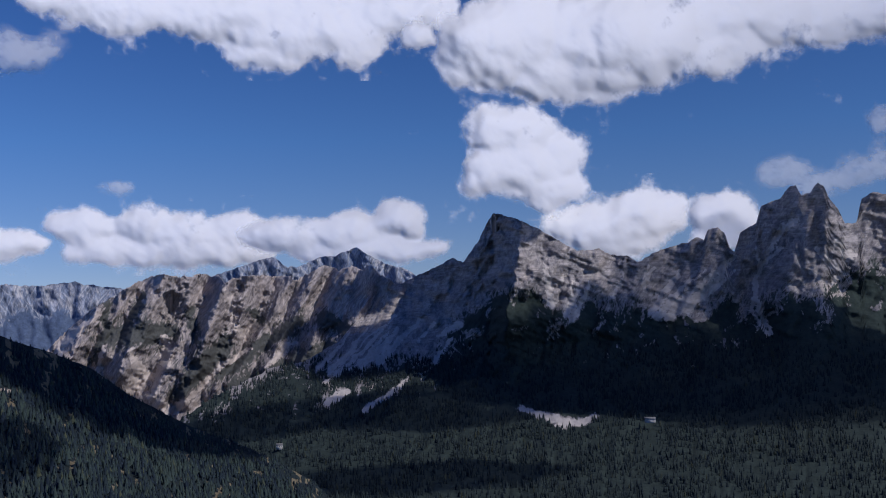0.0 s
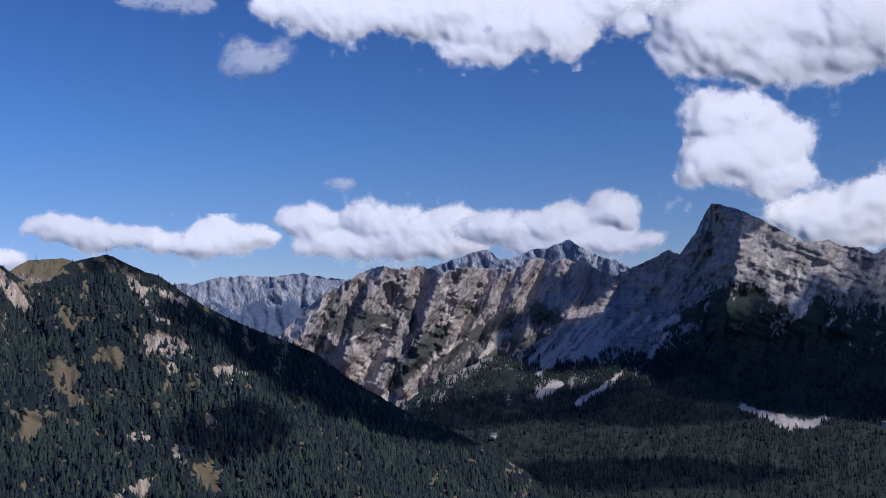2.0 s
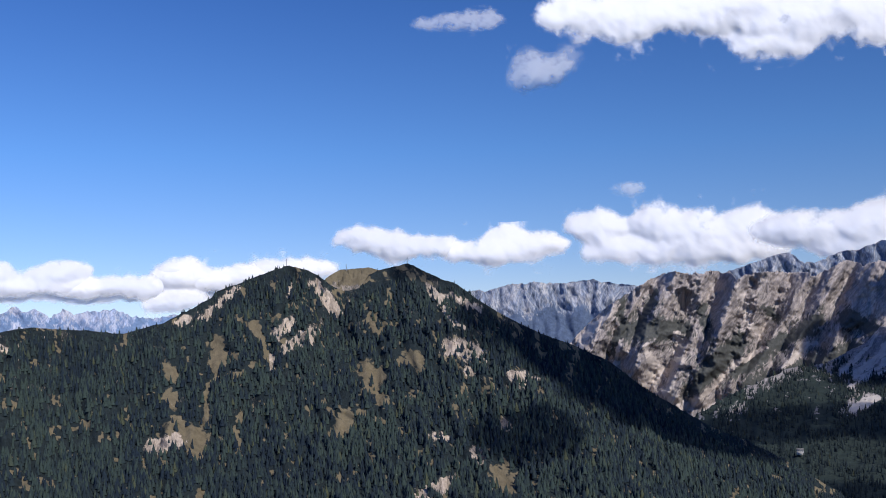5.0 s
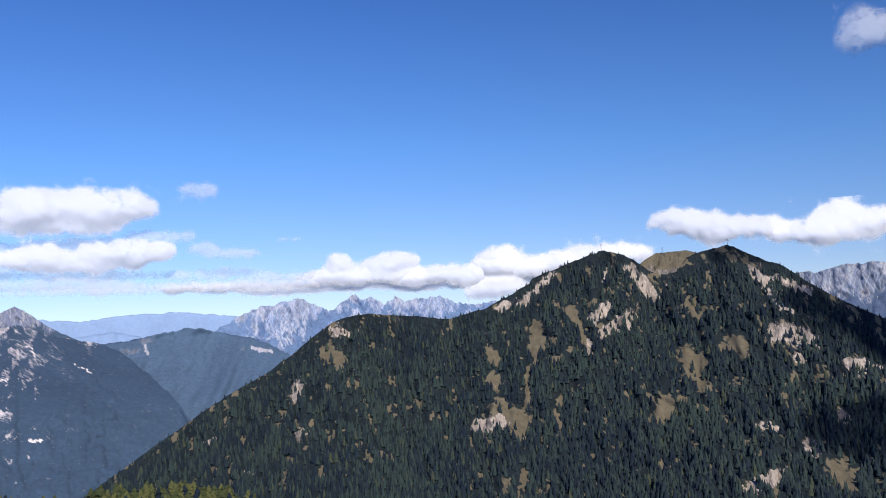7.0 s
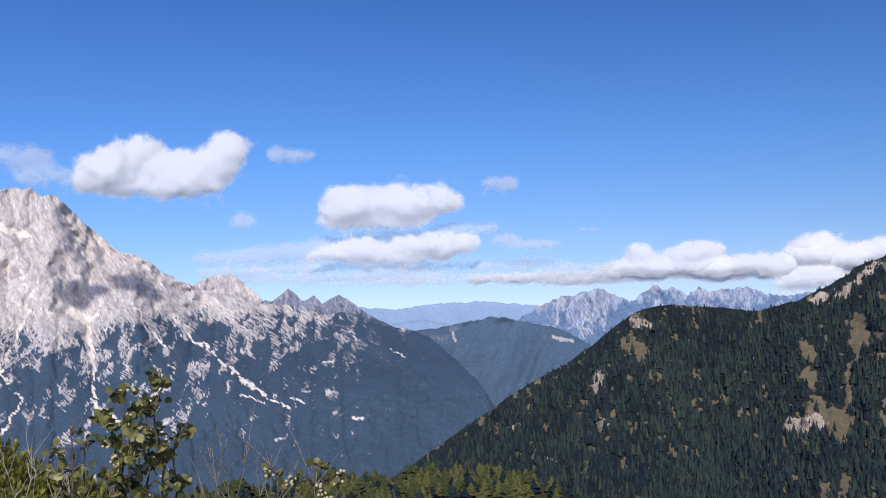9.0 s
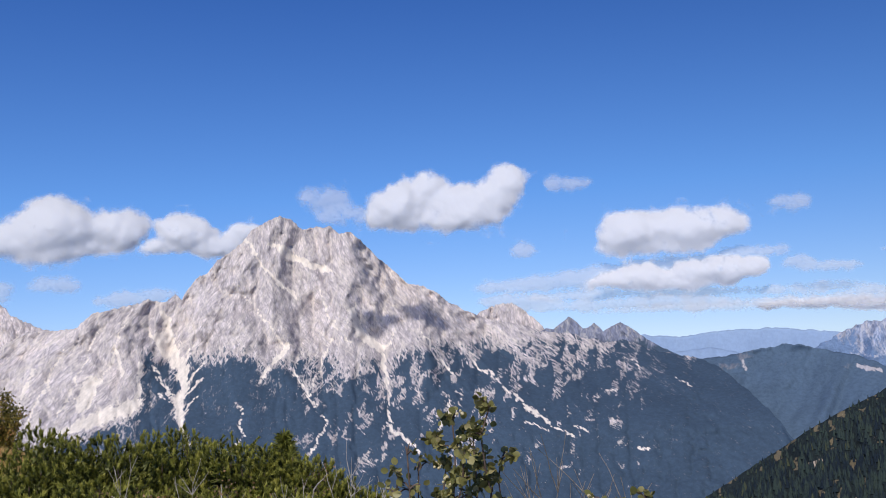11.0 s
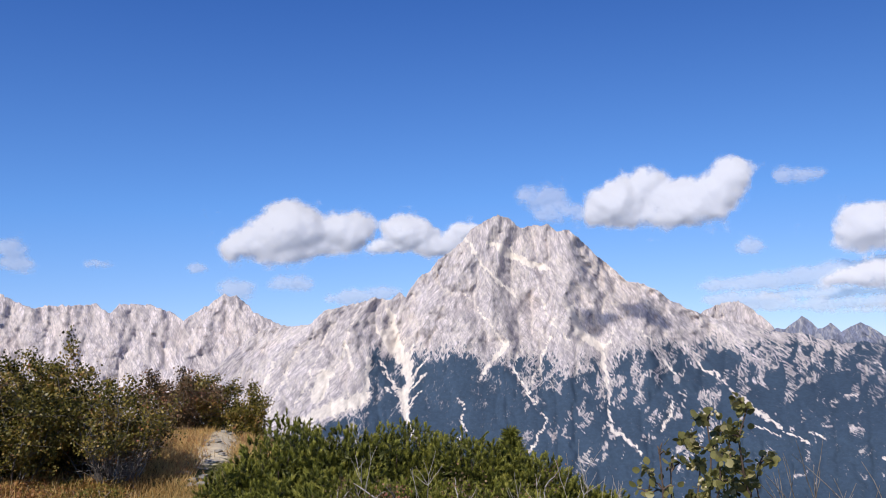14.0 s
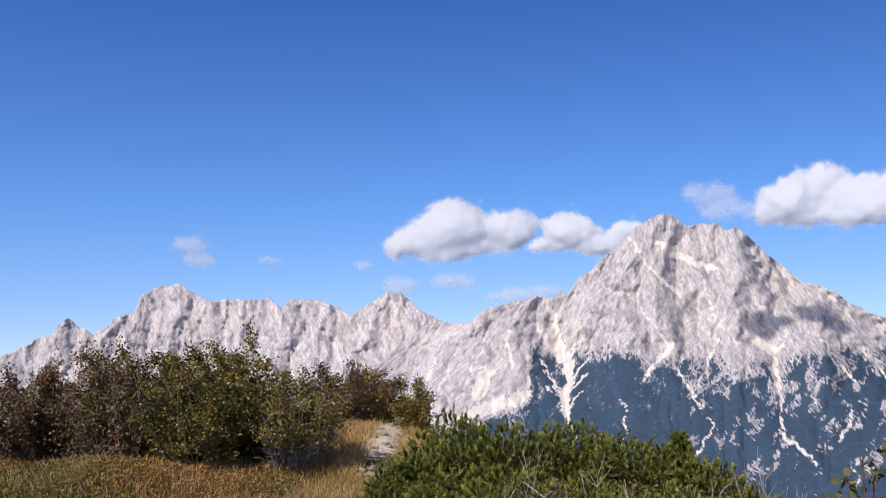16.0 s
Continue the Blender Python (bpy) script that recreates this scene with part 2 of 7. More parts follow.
    if not rubble:
        # a filigree of bare rock through the thin upper edge of the wood
        veins = None
        for a_, d_, t_ in ((2.2, 0.34, 28), (2.0, 0.34, -24), (2.6, 0.4, 2)):
            vein = ramp(n, l, seam(a_, d_, t_), 0.10, 0.02)
            veins = vein if veins is None else sums(n, l, veins, "MAXIMUM", vein)
        thin_wood = ramp(n, l, attribute(n, "wood"), 0.99, 0.7)
        mottled = sums(n, l, mottled, "SUBTRACT", sums(n, l, sums(n, l, veins, "MULTIPLY", thin_wood), "MULTIPLY", 0.5 * lines))
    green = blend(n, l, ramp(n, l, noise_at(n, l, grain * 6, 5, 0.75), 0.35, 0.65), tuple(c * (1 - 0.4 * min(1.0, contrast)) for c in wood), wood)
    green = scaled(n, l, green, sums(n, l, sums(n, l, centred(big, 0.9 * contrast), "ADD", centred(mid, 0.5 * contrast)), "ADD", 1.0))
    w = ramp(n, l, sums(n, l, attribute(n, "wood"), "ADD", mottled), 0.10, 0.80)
    s = ramp(n, l, sums(n, l, attribute(n, "scree"), "ADD", sums(n, l, centred(mid, 1.0), "ADD", centred(micro, 1.1))), 0.34, 0.60)
    g = ramp(n, l, sums(n, l, attribute(n, "meadow"), "ADD", centred(fine, 0.8)), 0.35, 0.6)
    colour = blend(n, l, w, stone, green)
    colour = blend(n, l, g, colour, blend(n, l, ramp(n, l, fine, 0.3, 0.7), tuple(c * 0.7 for c in meadow), meadow))
    l.new(blend(n, l, s, colour, pale), b.inputs["Base Color"])
    b.inputs["Roughness"].default_value = 0.95
    b.inputs["Specular IOR Level"].default_value = 0.1
    relief = sums(n, l, sums(n, l, sums(n, l, mid, "MULTIPLY", 0.28), "ADD", sums(n, l, micro, "MULTIPLY", 0.22)), "SUBTRACT", sums(n, l, cracks, "MULTIPLY", 0.35))
    relief = sums(n, l, relief, "SUBTRACT", sums(n, l, dark_line, "MULTIPLY", 0.06))
    bump(n, l, b, relief, 0.6 * min(1.0, contrast), 0.06 / grain)
    # each slab and chip of bare rock faces its own way
    tilt = b.inputs["Normal"].links[0].from_socket
    for cells, k in ((slabs, 0.75), (chips, 0.6)):
        lean_, face = n.new("ShaderNodeVectorMath"), n.new("ShaderNodeVectorMath")
        lean_.operation = "MULTIPLY_ADD"
        q = k * min(1.0, contrast)
        lean_.inputs[1].default_value, lean_.inputs[2].default_value = (q, q, q), (-q / 2, -q / 2, -q / 2)
        l.new(cells, lean_.inputs[0])
        face.operation = "ADD"
        l.new(tilt, face.inputs[0])
        bare_ = sums(n, l, 1.0, "SUBTRACT", sums(n, l, w, "MAXIMUM", sums(n, l, s, "MULTIPLY", 1.0 - 0.7 * rubble)))
        l.new(scaled(n, l, lean_.outputs[0], bare_), face.inputs[1])
        tilt = face.outputs[0]
    unit = n.new("ShaderNodeVectorMath")
    unit.operation = "NORMALIZE"
    l.new(tilt, unit.inputs[0])
    l.new(unit.outputs[0], b.inputs["Normal"])
    return m


# ---- terrain helpers ----
def sheet(name, x, y, z, material, layers=None, label="", category="", kind="structure", closed=False):
    """A grid of places as one smooth mesh object."""
    rows, cols = x.shape
    me = bpy.data.meshes.new(name)
    me.vertices.add(rows * cols)
    me.vertices.foreach_set("co", np.stack([x, y, z], -1).astype(np.float32).ravel())
    i = np.arange(rows * cols).reshape(rows, cols)
    if closed:
        i = np.concatenate([i, i[:, :1]], 1)
    quads = np.stack([i[:-1, :-1], i[:-1, 1:], i[1:, 1:], i[1:, :-1]], -1).reshape(-1, 4)
    me.loops.add(quads.size)
    me.loops.foreach_set("vertex_index", quads.astype(np.int32).ravel())
    me.polygons.add(len(quads))
    me.polygons.foreach_set("loop_start", np.arange(0, quads.size, 4, dtype=np.int32))
    for key, values in (layers or {}).items():
        me.attributes.new(key, "FLOAT", "POINT").data.foreach_set("value", values.astype(np.float32).ravel())
    me.update(calc_edges=True)
    me.shade_smooth()
    me.materials.append(material)
    return tagged(new(name, me), label, category, kind=kind)


def blurred(q, times):
    """Soften an array a little in both directions, so many times."""
    for _ in range(times):
        p = np.pad(q, 1, mode="edge")
        q = 0.4 * q + 0.15 * (p[:-2, 1:-1] + p[2:, 1:-1] + p[1:-1, :-2] + p[1:-1, 2:])
    return q


def drained(r, runs, depth, seed, swing=2, runout=1.0):
    """Let water find its way down a face: forked gullies that join as they fall. Gives the new distances and the gullies, 0 to 1."""
    rows, cols = r.shape
    cols_ = np.arange(cols)
    rough = np.random.RandomState(seed).rand(rows, cols)
    gi, gj = np.mgrid[0:rows, 0:cols]
    weave = 0.5 * fbm(gj * 0.09, gi * 0.05, 4, seed + 1, 0.6)
    for k in range(2):
        low = r + 0.12 * depth * rough + 0.8 * depth * runs + depth * weave
        low = blurred(low, 1)
        flow = np.ones((rows, cols))
        for i in range(rows - 1, 0, -1):
            ways = np.stack([np.clip(cols_ + d, 0, cols - 1) for d in range(-swing, swing + 1)])
            score = low[i - 1][ways] - 0.012 * depth * np.abs(np.arange(-swing, swing + 1))[:, None]
            to = ways[np.argmax(score, 0), cols_]
            np.add.at(flow[i - 1], to, 1 + (flow[i] - 1) * runout)
        g = np.clip((np.log(flow) - 1.6) / 4.6, 0, 1)
        r = r + depth * (0.22 * blurred(g, 1) + 0.5 * blurred(g, 7) + 0.9 * blurred(g, 30)) * (0.6 if k else 0.5)
    return r, np.clip(blurred(g, 1) * 1.5, 0, 1)


def massif(name, crest, foot, reach, step, material, label, craggy=0.25, jag=2.0, relief=1.0, rib=0.5, lean=0.0, seed=0,
           wood=None, scree=(), meadow=(), fray=0.35, strata=0.0, stepv=None, category="mountain", fold=None, bare=None, turf_of=None, spill=0.0, spurs=(), gashes=(), fan=None, gully=0.0, runout=0.985, blocky=0.42, fluted=0.0, block=2.0, spur=0.75, ragged=0.9):
    """A mountain as seen from the summit: its skyline by bearing, its distance by height angle (reach), with ribs and gullies."""
    az1 = np.arange(crest[0][0], crest[-1][0] + step * 0.5, step)
    top = np.interp(az1, *zip(*crest)) + craggy * 2 * (fbm(az1 * jag, az1 * 0 + seed, 5, seed, 0.6) - 0.5) + craggy * 1.1 * (ridged(az1 * jag * 2.3, az1 * 0 + seed, 3, seed + 4, 0.6) - 0.5)
    n = int((max(top) - foot) / (stepv or step)) + 2
    v = np.linspace(0, 1, n)[:, None] ** 0.92
    low = np.minimum(foot, top - 1.0)
    el = low + (top - low) * v
    az = np.broadcast_to(az1, el.shape)
    r = np.interp(el, *zip(*reach))
    warp = 1.5 * (fbm(az * 0.3, el * 0.3, 2, seed + 5) - 0.5) + 0.35 * (fbm(az * 1.2, el * 1.2, 2, seed + 6) - 0.5)
    run = az
    if fan:
        # gullies spread out from the summit as they fall
        run = fan[0] + (az - fan[0]) * fan[2] / (fan[2] + np.clip(fan[1] - el, 0, 30))
    a, e = run * (1.8 if fan else 1.0) + lean * el + warp, el + 0.4 * warp
    gullies = ribs(a * rib, e * rib * 0.42, 6, seed + 1, 0.55)
    crags = facets(a * rib * block, e * rib * block * 0.55, 3, seed + 2, 0.6)
    flutes = ribs(a * rib * 2.7 + 0.5 * vnoise(az, el * 0.7, seed + 21), e * rib * 0.5, 4, seed + 22, 0.6)
    beds = ribs(e * 1.6 - 0.55 * a, a * 0.2, 4, seed + 3, 0.6)
    span = radians(1.0 / rib) * r
    woods = np.zeros_like(el) if wood is None else np.clip(wood(az, el), 0, 1)
    calm = 1 - 0.35 * woods
    if spurs:
        wa, we = az + ragged * (fbm(az * 0.9, el * 0.9, 4, seed + 11, 0.6) - 0.5), el + ragged * (fbm(az * 0.9, el * 0.9, 4, seed + 12, 0.6) - 0.5)
        crest_ = np.zeros_like(el)
        for line in spurs:
            for (a0, e0, w0), (a1, e1, w1) in zip(line, line[1:]):
                t = np.clip(((wa - a0) * (a1 - a0) + (we - e0) * (e1 - e0)) / ((a1 - a0) ** 2 + (e1 - e0) ** 2), 0, 1)
                d = np.hypot(wa - a0 - t * (a1 - a0), we - e0 - t * (e1 - e0))
                crest_ = np.maximum(crest_, np.clip(1 - d / w0, 0, 1) * w0)
        r = r - spur * np.radians(crest_) * r
    if fold is not None:
        r = r + fold(az, el)
    r = r - relief * span * 1.0 * calm * (gullies - 0.5) - relief * span * blocky * calm * crags - relief * span * fluted * calm * (flutes - 0.5) - strata * span * 0.3 * calm * (beds - 0.5)
    # faces that turn away to the right: bearing, height, half width, half height, depth in metres
    for a0, e0, w, h, deep_ in gashes:
        ga = az + 0.5 * w * (fbm(az * 1.8, el * 1.8, 4, seed + 14, 0.6) - 0.5) * 2 - 0.25 * (el - e0)
        u, v_ = (ga - a0) / w, (el - e0) / h + 0.5 * (fbm(az * 2.2, el * 2.2, 3, seed + 15) - 0.5)
        r = r + deep_ * np.where(u > -1, np.clip((1 - u) / 2, 0, 1), np.clip(1 - (-1 - u) / 4, 0, 1)) * smooth(1.5, 0.1, np.abs(v_))
    runs = strokes_mask(az, el, scree, fray, seed)
    wet = np.zeros_like(el)
    if gully:
        r, wet = drained(r, runs, gully, seed + 16, runout=runout)
        inner = smooth(0.55, 0.97, blurred(woods, 40))
        woods = woods * (1 - 0.6 * smooth(0.4, 0.9, wet) * (1 - inner))
    layers = {"wood": woods, "scree": runs, "gully": wet, "meadow": strokes_mask(az, el, meadow, fray, seed + 1),
              "across": run * (1.8 if fan else 1.0) + lean * el + 0.4 * warp, "down": el}
    if spill:
        chute = ribs(a * rib * 2.6, e * rib * 0.5, 3, seed + 8, 0.6)
        run = smooth(0.30, 0.16, chute) * smooth(0.45, 0.62, vnoise(az * 0.7, el * 0.5, seed + 9))
        layers["scree"] = np.maximum(layers["scree"], spill * run * (1 - woods))
    if bare is not None:
        layers["scree"] = np.maximum(layers["scree"], bare(az, el))
    if turf_of is not None:
        layers["meadow"] = np.maximum(layers["meadow"], turf_of(az, el))
    layers["wood"] = layers["wood"] * (1 - layers["scree"])
    z = EYE + r * np.tan(np.radians(el))
    # the far side falls away behind the skyline
    back = []
    for far, drop in ((25, 18), (90, 110), (260, 330), (420, 700)):
        back.append((r[-1] + far, z[-1] - drop))
    r = np.vstack([r, [q[0] for q in back]])
    z = np.vstack([z, [q[1] for q in back]])
    azf = np.radians(np.vstack([az, np.broadcast_to(az1, (4, len(az1)))]))
    layers = {k: np.vstack([q, np.repeat(q[-1:], 4, 0)]) for k, q in layers.items()}
    ob = sheet(name, -np.sin(azf) * r, np.cos(azf) * r, z, material, layers, label, category)
    return ob, (-np.sin(azf[:n]) * r[:n], np.cos(azf[:n]) * r[:n], z[:n], layers, az, el)


# ---- materials of the land ----
# wood colour here: sparse dwarf pine, with haze painted in as a paler tone
grey_dolomite = mountain_material("grey dolomite", (0.37, 0.325, 0.31), (0.23, 0.205, 0.205), (0.085, 0.088, 0.084), (0.47, 0.41, 0.37), 0.016, 0.5, (0.16, 0.15, 0.05), 1.5, contrast=0.6, bedded=0.25, seams=0.5)
ledged_dolomite = mountain_material("ledged grey dolomite", (0.28, 0.258, 0.255), (0.17, 0.158, 0.167), (0.030, 0.042, 0.038), (0.42, 0.38, 0.35), 0.016, 0.35, (0.16, 0.15, 0.05), 1.5, contrast=0.6, bedded=0.61, seams=0.5)
# its wood colour is lightened and blued to stand for haze over the forest
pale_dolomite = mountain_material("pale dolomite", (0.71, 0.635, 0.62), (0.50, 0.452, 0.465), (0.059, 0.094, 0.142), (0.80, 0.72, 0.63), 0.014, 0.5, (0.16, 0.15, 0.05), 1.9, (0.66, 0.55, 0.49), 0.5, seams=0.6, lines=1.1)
bedded_dolomite = mountain_material("bedded pale dolomite", (0.80, 0.71, 0.695), (0.60, 0.54, 0.55), (0.066, 0.094, 0.13), (0.80, 0.71, 0.64), 0.014, 0.5, (0.16, 0.15, 0.05), 1.7, (0.70, 0.56, 0.49), 0.42, 0.34, lines=1.3)
# aerial haze is mixed into the next five materials as blue base colour
hazed_dolomite = mountain_material("far dolomite blued for haze", (0.25, 0.285, 0.36), (0.16, 0.20, 0.29), (0.09, 0.125, 0.20), (0.55, 0.53, 0.52), 0.010, 0.5, crisp=1.8, contrast=0.8)
hazed_pale = mountain_material("far pale dolomite blued for haze", (0.42, 0.46, 0.58), (0.25, 0.32, 0.47), (0.165, 0.245, 0.39), (0.66, 0.64, 0.66), 0.010, 0.5, crisp=1.5, contrast=0.7, lines=0.7)
hazed_blue = mountain_material("far ridges blued for haze", (0.34, 0.44, 0.60), (0.31, 0.41, 0.57), (0.28, 0.385, 0.56), (0.5, 0.5, 0.5), 0.010, 0.2, crisp=1.2, contrast=0.2, seams=0.0, lines=0.2)
hazed_forest = mountain_material("far forest blued for haze", (0.24, 0.25, 0.28), (0.15, 0.17, 0.21), (0.092, 0.142, 0.21), (0.42, 0.40, 0.42), 0.016, contrast=0.55, seams=0.0, lines=0.4)
hazed_horn = mountain_material("horn rock blued for haze", (0.25, 0.27, 0.35), (0.18, 0.20, 0.28), (0.072, 0.108, 0.158), (0.6, 0.57, 0.53), 0.014, 0.5, crisp=1.8, contrast=0.6, lines=0.7)
hill_soil = mountain_material("hill soil", (0.22, 0.20, 0.175), (0.11, 0.10, 0.085), (0.022, 0.031, 0.034), (0.36, 0.295, 0.235), 0.06, 0.3, (0.17, 0.14, 0.09), 2.0, rubble=1.4)
shoulder_soil = mountain_material("shoulder soil", (0.30, 0.25, 0.19), (0.18, 0.15, 0.11), (0.06, 0.06, 0.025), (0.44, 0.38, 0.30), 0.2, 0.3, (0.36, 0.235, 0.12), 2.0)
CREST_PEAK = [(-27.5, 4.0), (-25.57, 4.02), (-24.95, 4.19), (-24.33, 3.85), (-24.05, 2.53), (-23.43, 2.5), (-23.09, 3.41), (-22.69, 3.85), (-22.42, 4.67), (-22.1, 4.85), (-21.69, 4.33), (-21.2, 4.23), (-20.92, 4.8), (-20.55, 4.79), (-20.1, 4.17), (-18.97, 3.71), (-18.68, 2.73), (-17.78, 2.25), (-17.42, 1.1), (-17.17, 1.28), (-16.92, 2.18), (-16.52, 2.57), (-15.93, 2.46), (-15.72, 1.9), (-15.27, 2.09), (-14.71, 1.77), (-13.55, 1.48), (-12.55, 1.11), (-11.8, 0.73), (-11.22, 1.12), (-10.21, 1.19), (-9.55, 1.59), (-8.7, 1.55), (-8.25, 1.5), (-7.01, 2.23), (-5.5, 3.15), (-4.3, 3.71), (-3.62, 3.98), (-3.2, 4.0), (-2.8, 3.45), (-2.17, 2.22), (-1.26, 0.99), (-0.68, 1.29), (0.84, 0.64), (2.95, -0.34), (4.0, -0.72), (5.07, -1.9), (6.48, -3.57), (8.56, -4.68), (10.59, -5.0), (11.94, -5.6), (13.93, -6.49), (15.9, -7.68), (17.2, -9.45), (19.74, -12.34)]
TREELINE_PEAK = [(-25.47, 1.01), (-24.09, 0.75), (-22.0, -0.5), (-20.47, -0.7), (-18.58, -0.9), (-17.03, -0.7), (-14.74, -1.5), (-12.74, -2.1), (-10.73, -1.7), (-9.0, -1.5), (-7.34, -2.1), (-5.35, -1.0), (-3.28, -0.94), (-1.16, -2.27), (1.0, -4.96), (3.08, -4.89), (5.15, -5.16), (7.88, -4.71), (16.52, -6.92)]
CREST_CRAG = [(0.98, -4.27), (1.61, -2.18), (2.44, -0.77), (3.11, -0.06), (3.79, 0.41), (4.47, 1.02), (5.0, 0.69), (5.68, 0.99), (6.37, 0.73), (7.05, 1.1), (7.74, 0.94), (8.26, 0.61), (8.95, 0.22), (9.79, 0.49), (11.46, 0.64), (12.46, 0.56), (13.13, 0.24), (13.62, 0.6), (14.76, 0.73), (15.73, 0.59), (16.69, 0.82), (17.33, 0.7), (18.44, 0.24), (19.53, -0.39), (20.47, -1.0), (21.08, -1.47), (22.14, -2.38), (22.6, -2.84), (23.79, -4.19)]
CREST_FAR = [(-0.16, -0.85), (1.54, 0.24), (2.23, 0.68), (3.6, 1.07), (4.62, 1.72), (5.3, 2.19), (6.69, 1.6), (7.72, 1.56), (8.41, 1.13), (9.44, 0.99), (10.27, 1.6), (10.77, 1.54), (12.11, 1.23), (13.61, 0.76), (15.1, -0.37)]
CREST_NORTH = [(16.74, -1.73), (18.09, -0.66), (18.77, 0.05), (19.81, 0.14), (21.54, 0.46), (23.63, 0.37), (25.36, 0.48), (27.09, 0.24), (28.47, 0.03), (29.84, -0.04)]
CREST_HILL = [(6.42, -13.59), (8.3, -11.76), (10.88, -10.19), (13.19, -9.06), (14.87, -8.39), (16.21, -7.61), (17.23, -7.02), (18.92, -5.98), (20.62, -4.58), (22.33, -3.68), (25.08, -2.58), (26.79, -1.67), (28.49, -0.59), (29.83, 0.48), (31.19, 1.02), (32.19, 1.56), (32.79, 1.87), (34.2, 1.59), (35.2, 1.27), (35.87, 0.44), (36.85, 0.29), (37.65, 0.75), (38.29, 1.26), (39.08, 1.67), (40.12, 1.95), (41.59, 1.48), (43.13, 0.92), (44.48, 0.44), (44.64, 0.15), (46.11, -0.61), (46.24, -0.63), (47.55, -1.35), (47.97, -1.36), (49.68, -1.8), (51.34, -1.56), (53.0, -1.39), (54.62, -1.22), (55.92, -1.33), (56.88, -1.71), (57.84, -2.32), (59.42, -3.54), (60.96, -4.56), (62.46, -5.25), (63.93, -6.06), (70.93, -10.39), (73.74, -12.03), (76.51, -13.6)]
CREST_KNOB = [(33.56, 0.05), (34.37, 1.43), (35.19, 1.68), (36.99, 1.61), (37.81, 1.15), (38.78, 0.17)]
CREST_SNOW = [(44.28, -1.51), (46.66, -0.88), (47.36, -0.92), (48.4, -0.97), (49.43, -0.68), (50.46, -0.36), (52.21, -0.62), (52.88, -0.24), (53.6, -0.72), (54.44, -0.27), (54.96, -0.31), (55.47, -0.05), (56.17, -0.43), (56.71, -0.92), (57.72, -0.52), (58.48, -0.11), (59.74, -0.32), (61.1, -0.52), (62.45, -1.13), (63.79, -1.9), (65.12, -2.66)]
CREST_HAZE = [(58.81, -1.06), (60.85, -1.15), (63.24, -0.88), (64.96, -0.63), (67.73, -0.58), (69.13, -0.62), (71.22, -0.81), (73.28, -0.61), (76.04, -1.0)]
CREST_LOW = [(66.1, -2.83), (68.14, -1.81), (69.51, -1.5), (71.25, -1.67), (73.33, -1.88), (76.1, -2.71)]
CREST_GREEN = [(56.71, -5.87), (57.98, -4.49), (59.44, -3.43), (60.26, -2.95), (61.26, -2.51), (62.61, -2.04), (63.64, -1.9), (64.49, -1.58), (65.35, -1.48), (66.39, -1.68), (67.8, -1.96), (69.54, -2.16), (71.27, -2.01), (73.36, -2.5), (76.15, -4.07)]
CREST_GREAT = [(60.0, -14.0), (63.5, -9.5), (66.5, -5.2), (69.19, -2.6), (70.64, -1.99), (71.53, -1.9), (73.03, -1.4), (73.94, -1.0), (74.7, -0.85), (75.68, -0.95), (76.14, -0.6), (76.65, -0.75), (77.11, -0.5), (77.58, -0.3), (78.44, -0.25), (79.44, -0.03), (80.75, 0.43), (82.41, 0.84), (83.92, 1.42), (84.92, 1.98), (85.74, 2.7), (86.42, 3.08), (87.45, 3.3), (88.11, 4.02), (89.12, 4.93), (90.12, 6.02), (90.79, 6.64), (91.5, 6.59), (92.0, 7.03), (92.36, 6.8), (92.88, 6.99), (93.76, 6.85), (94.27, 7.39), (95.02, 7.69), (95.66, 7.5), (96.72, 6.94), (97.44, 6.09), (98.84, 5.1), (99.37, 4.42), (100.06, 4.1), (100.59, 3.43), (100.94, 2.92), (101.27, 3.28), (101.78, 2.78), (102.95, 2.98), (104.28, 2.58), (105.92, 2.23), (106.9, 1.42), (108.34, 1.41), (109.44, 1.34), (110.69, 0.57), (112.0, -0.5), (113.6, -1.9), (115.5, -3.6), (118.0, -5.6), (121.0, -8.5)]
TREELINE_GREAT = [(70.94, -1.92), (73.04, -0.84), (74.29, -0.5), (75.68, -0.8), (77.91, -0.7), (79.46, -0.1), (82.12, -0.1), (85.19, -0.4), (87.27, -0.8), (88.99, -1.2), (90.77, -1.7), (92.11, -0.8), (94.19, -0.58), (96.28, -1.36), (96.93, -0.3), (98.98, -0.29), (100.34, -0.58), (102.01, -0.1), (103.27, 0.12), (103.46, -3.05), (104.38, -3.4), (107.61, -4.62), (109.18, -4.68)]
CREST_BACK = [(78.81, -0.66), (79.42, 0.38), (80.37, 1.27), (81.18, 1.81), (82.2, 1.69), (83.07, 1.28), (83.77, 0.9)]
CREST_WEST = [(106.28, 0.43), (108.34, 1.43), (110.06, 2.22), (111.09, 3.28), (111.78, 3.39), (113.18, 2.62), (114.21, 1.94), (115.24, 2.64), (116.43, 3.0), (117.79, 3.02), (118.3, 2.51), (118.98, 3.03), (120.65, 3.04), (122.3, 2.88), (123.44, 3.39), (124.26, 3.96), (125.54, 3.79), (126.48, 3.23), (126.94, 2.18), (127.87, 2.09), (128.32, 1.44), (129.08, 1.12), (129.99, 1.45), (130.45, 2.0), (130.89, 1.78), (131.17, 1.15), (131.75, 0.93), (132.76, 0.38), (133.88, -0.07), (135.53, -0.65)]

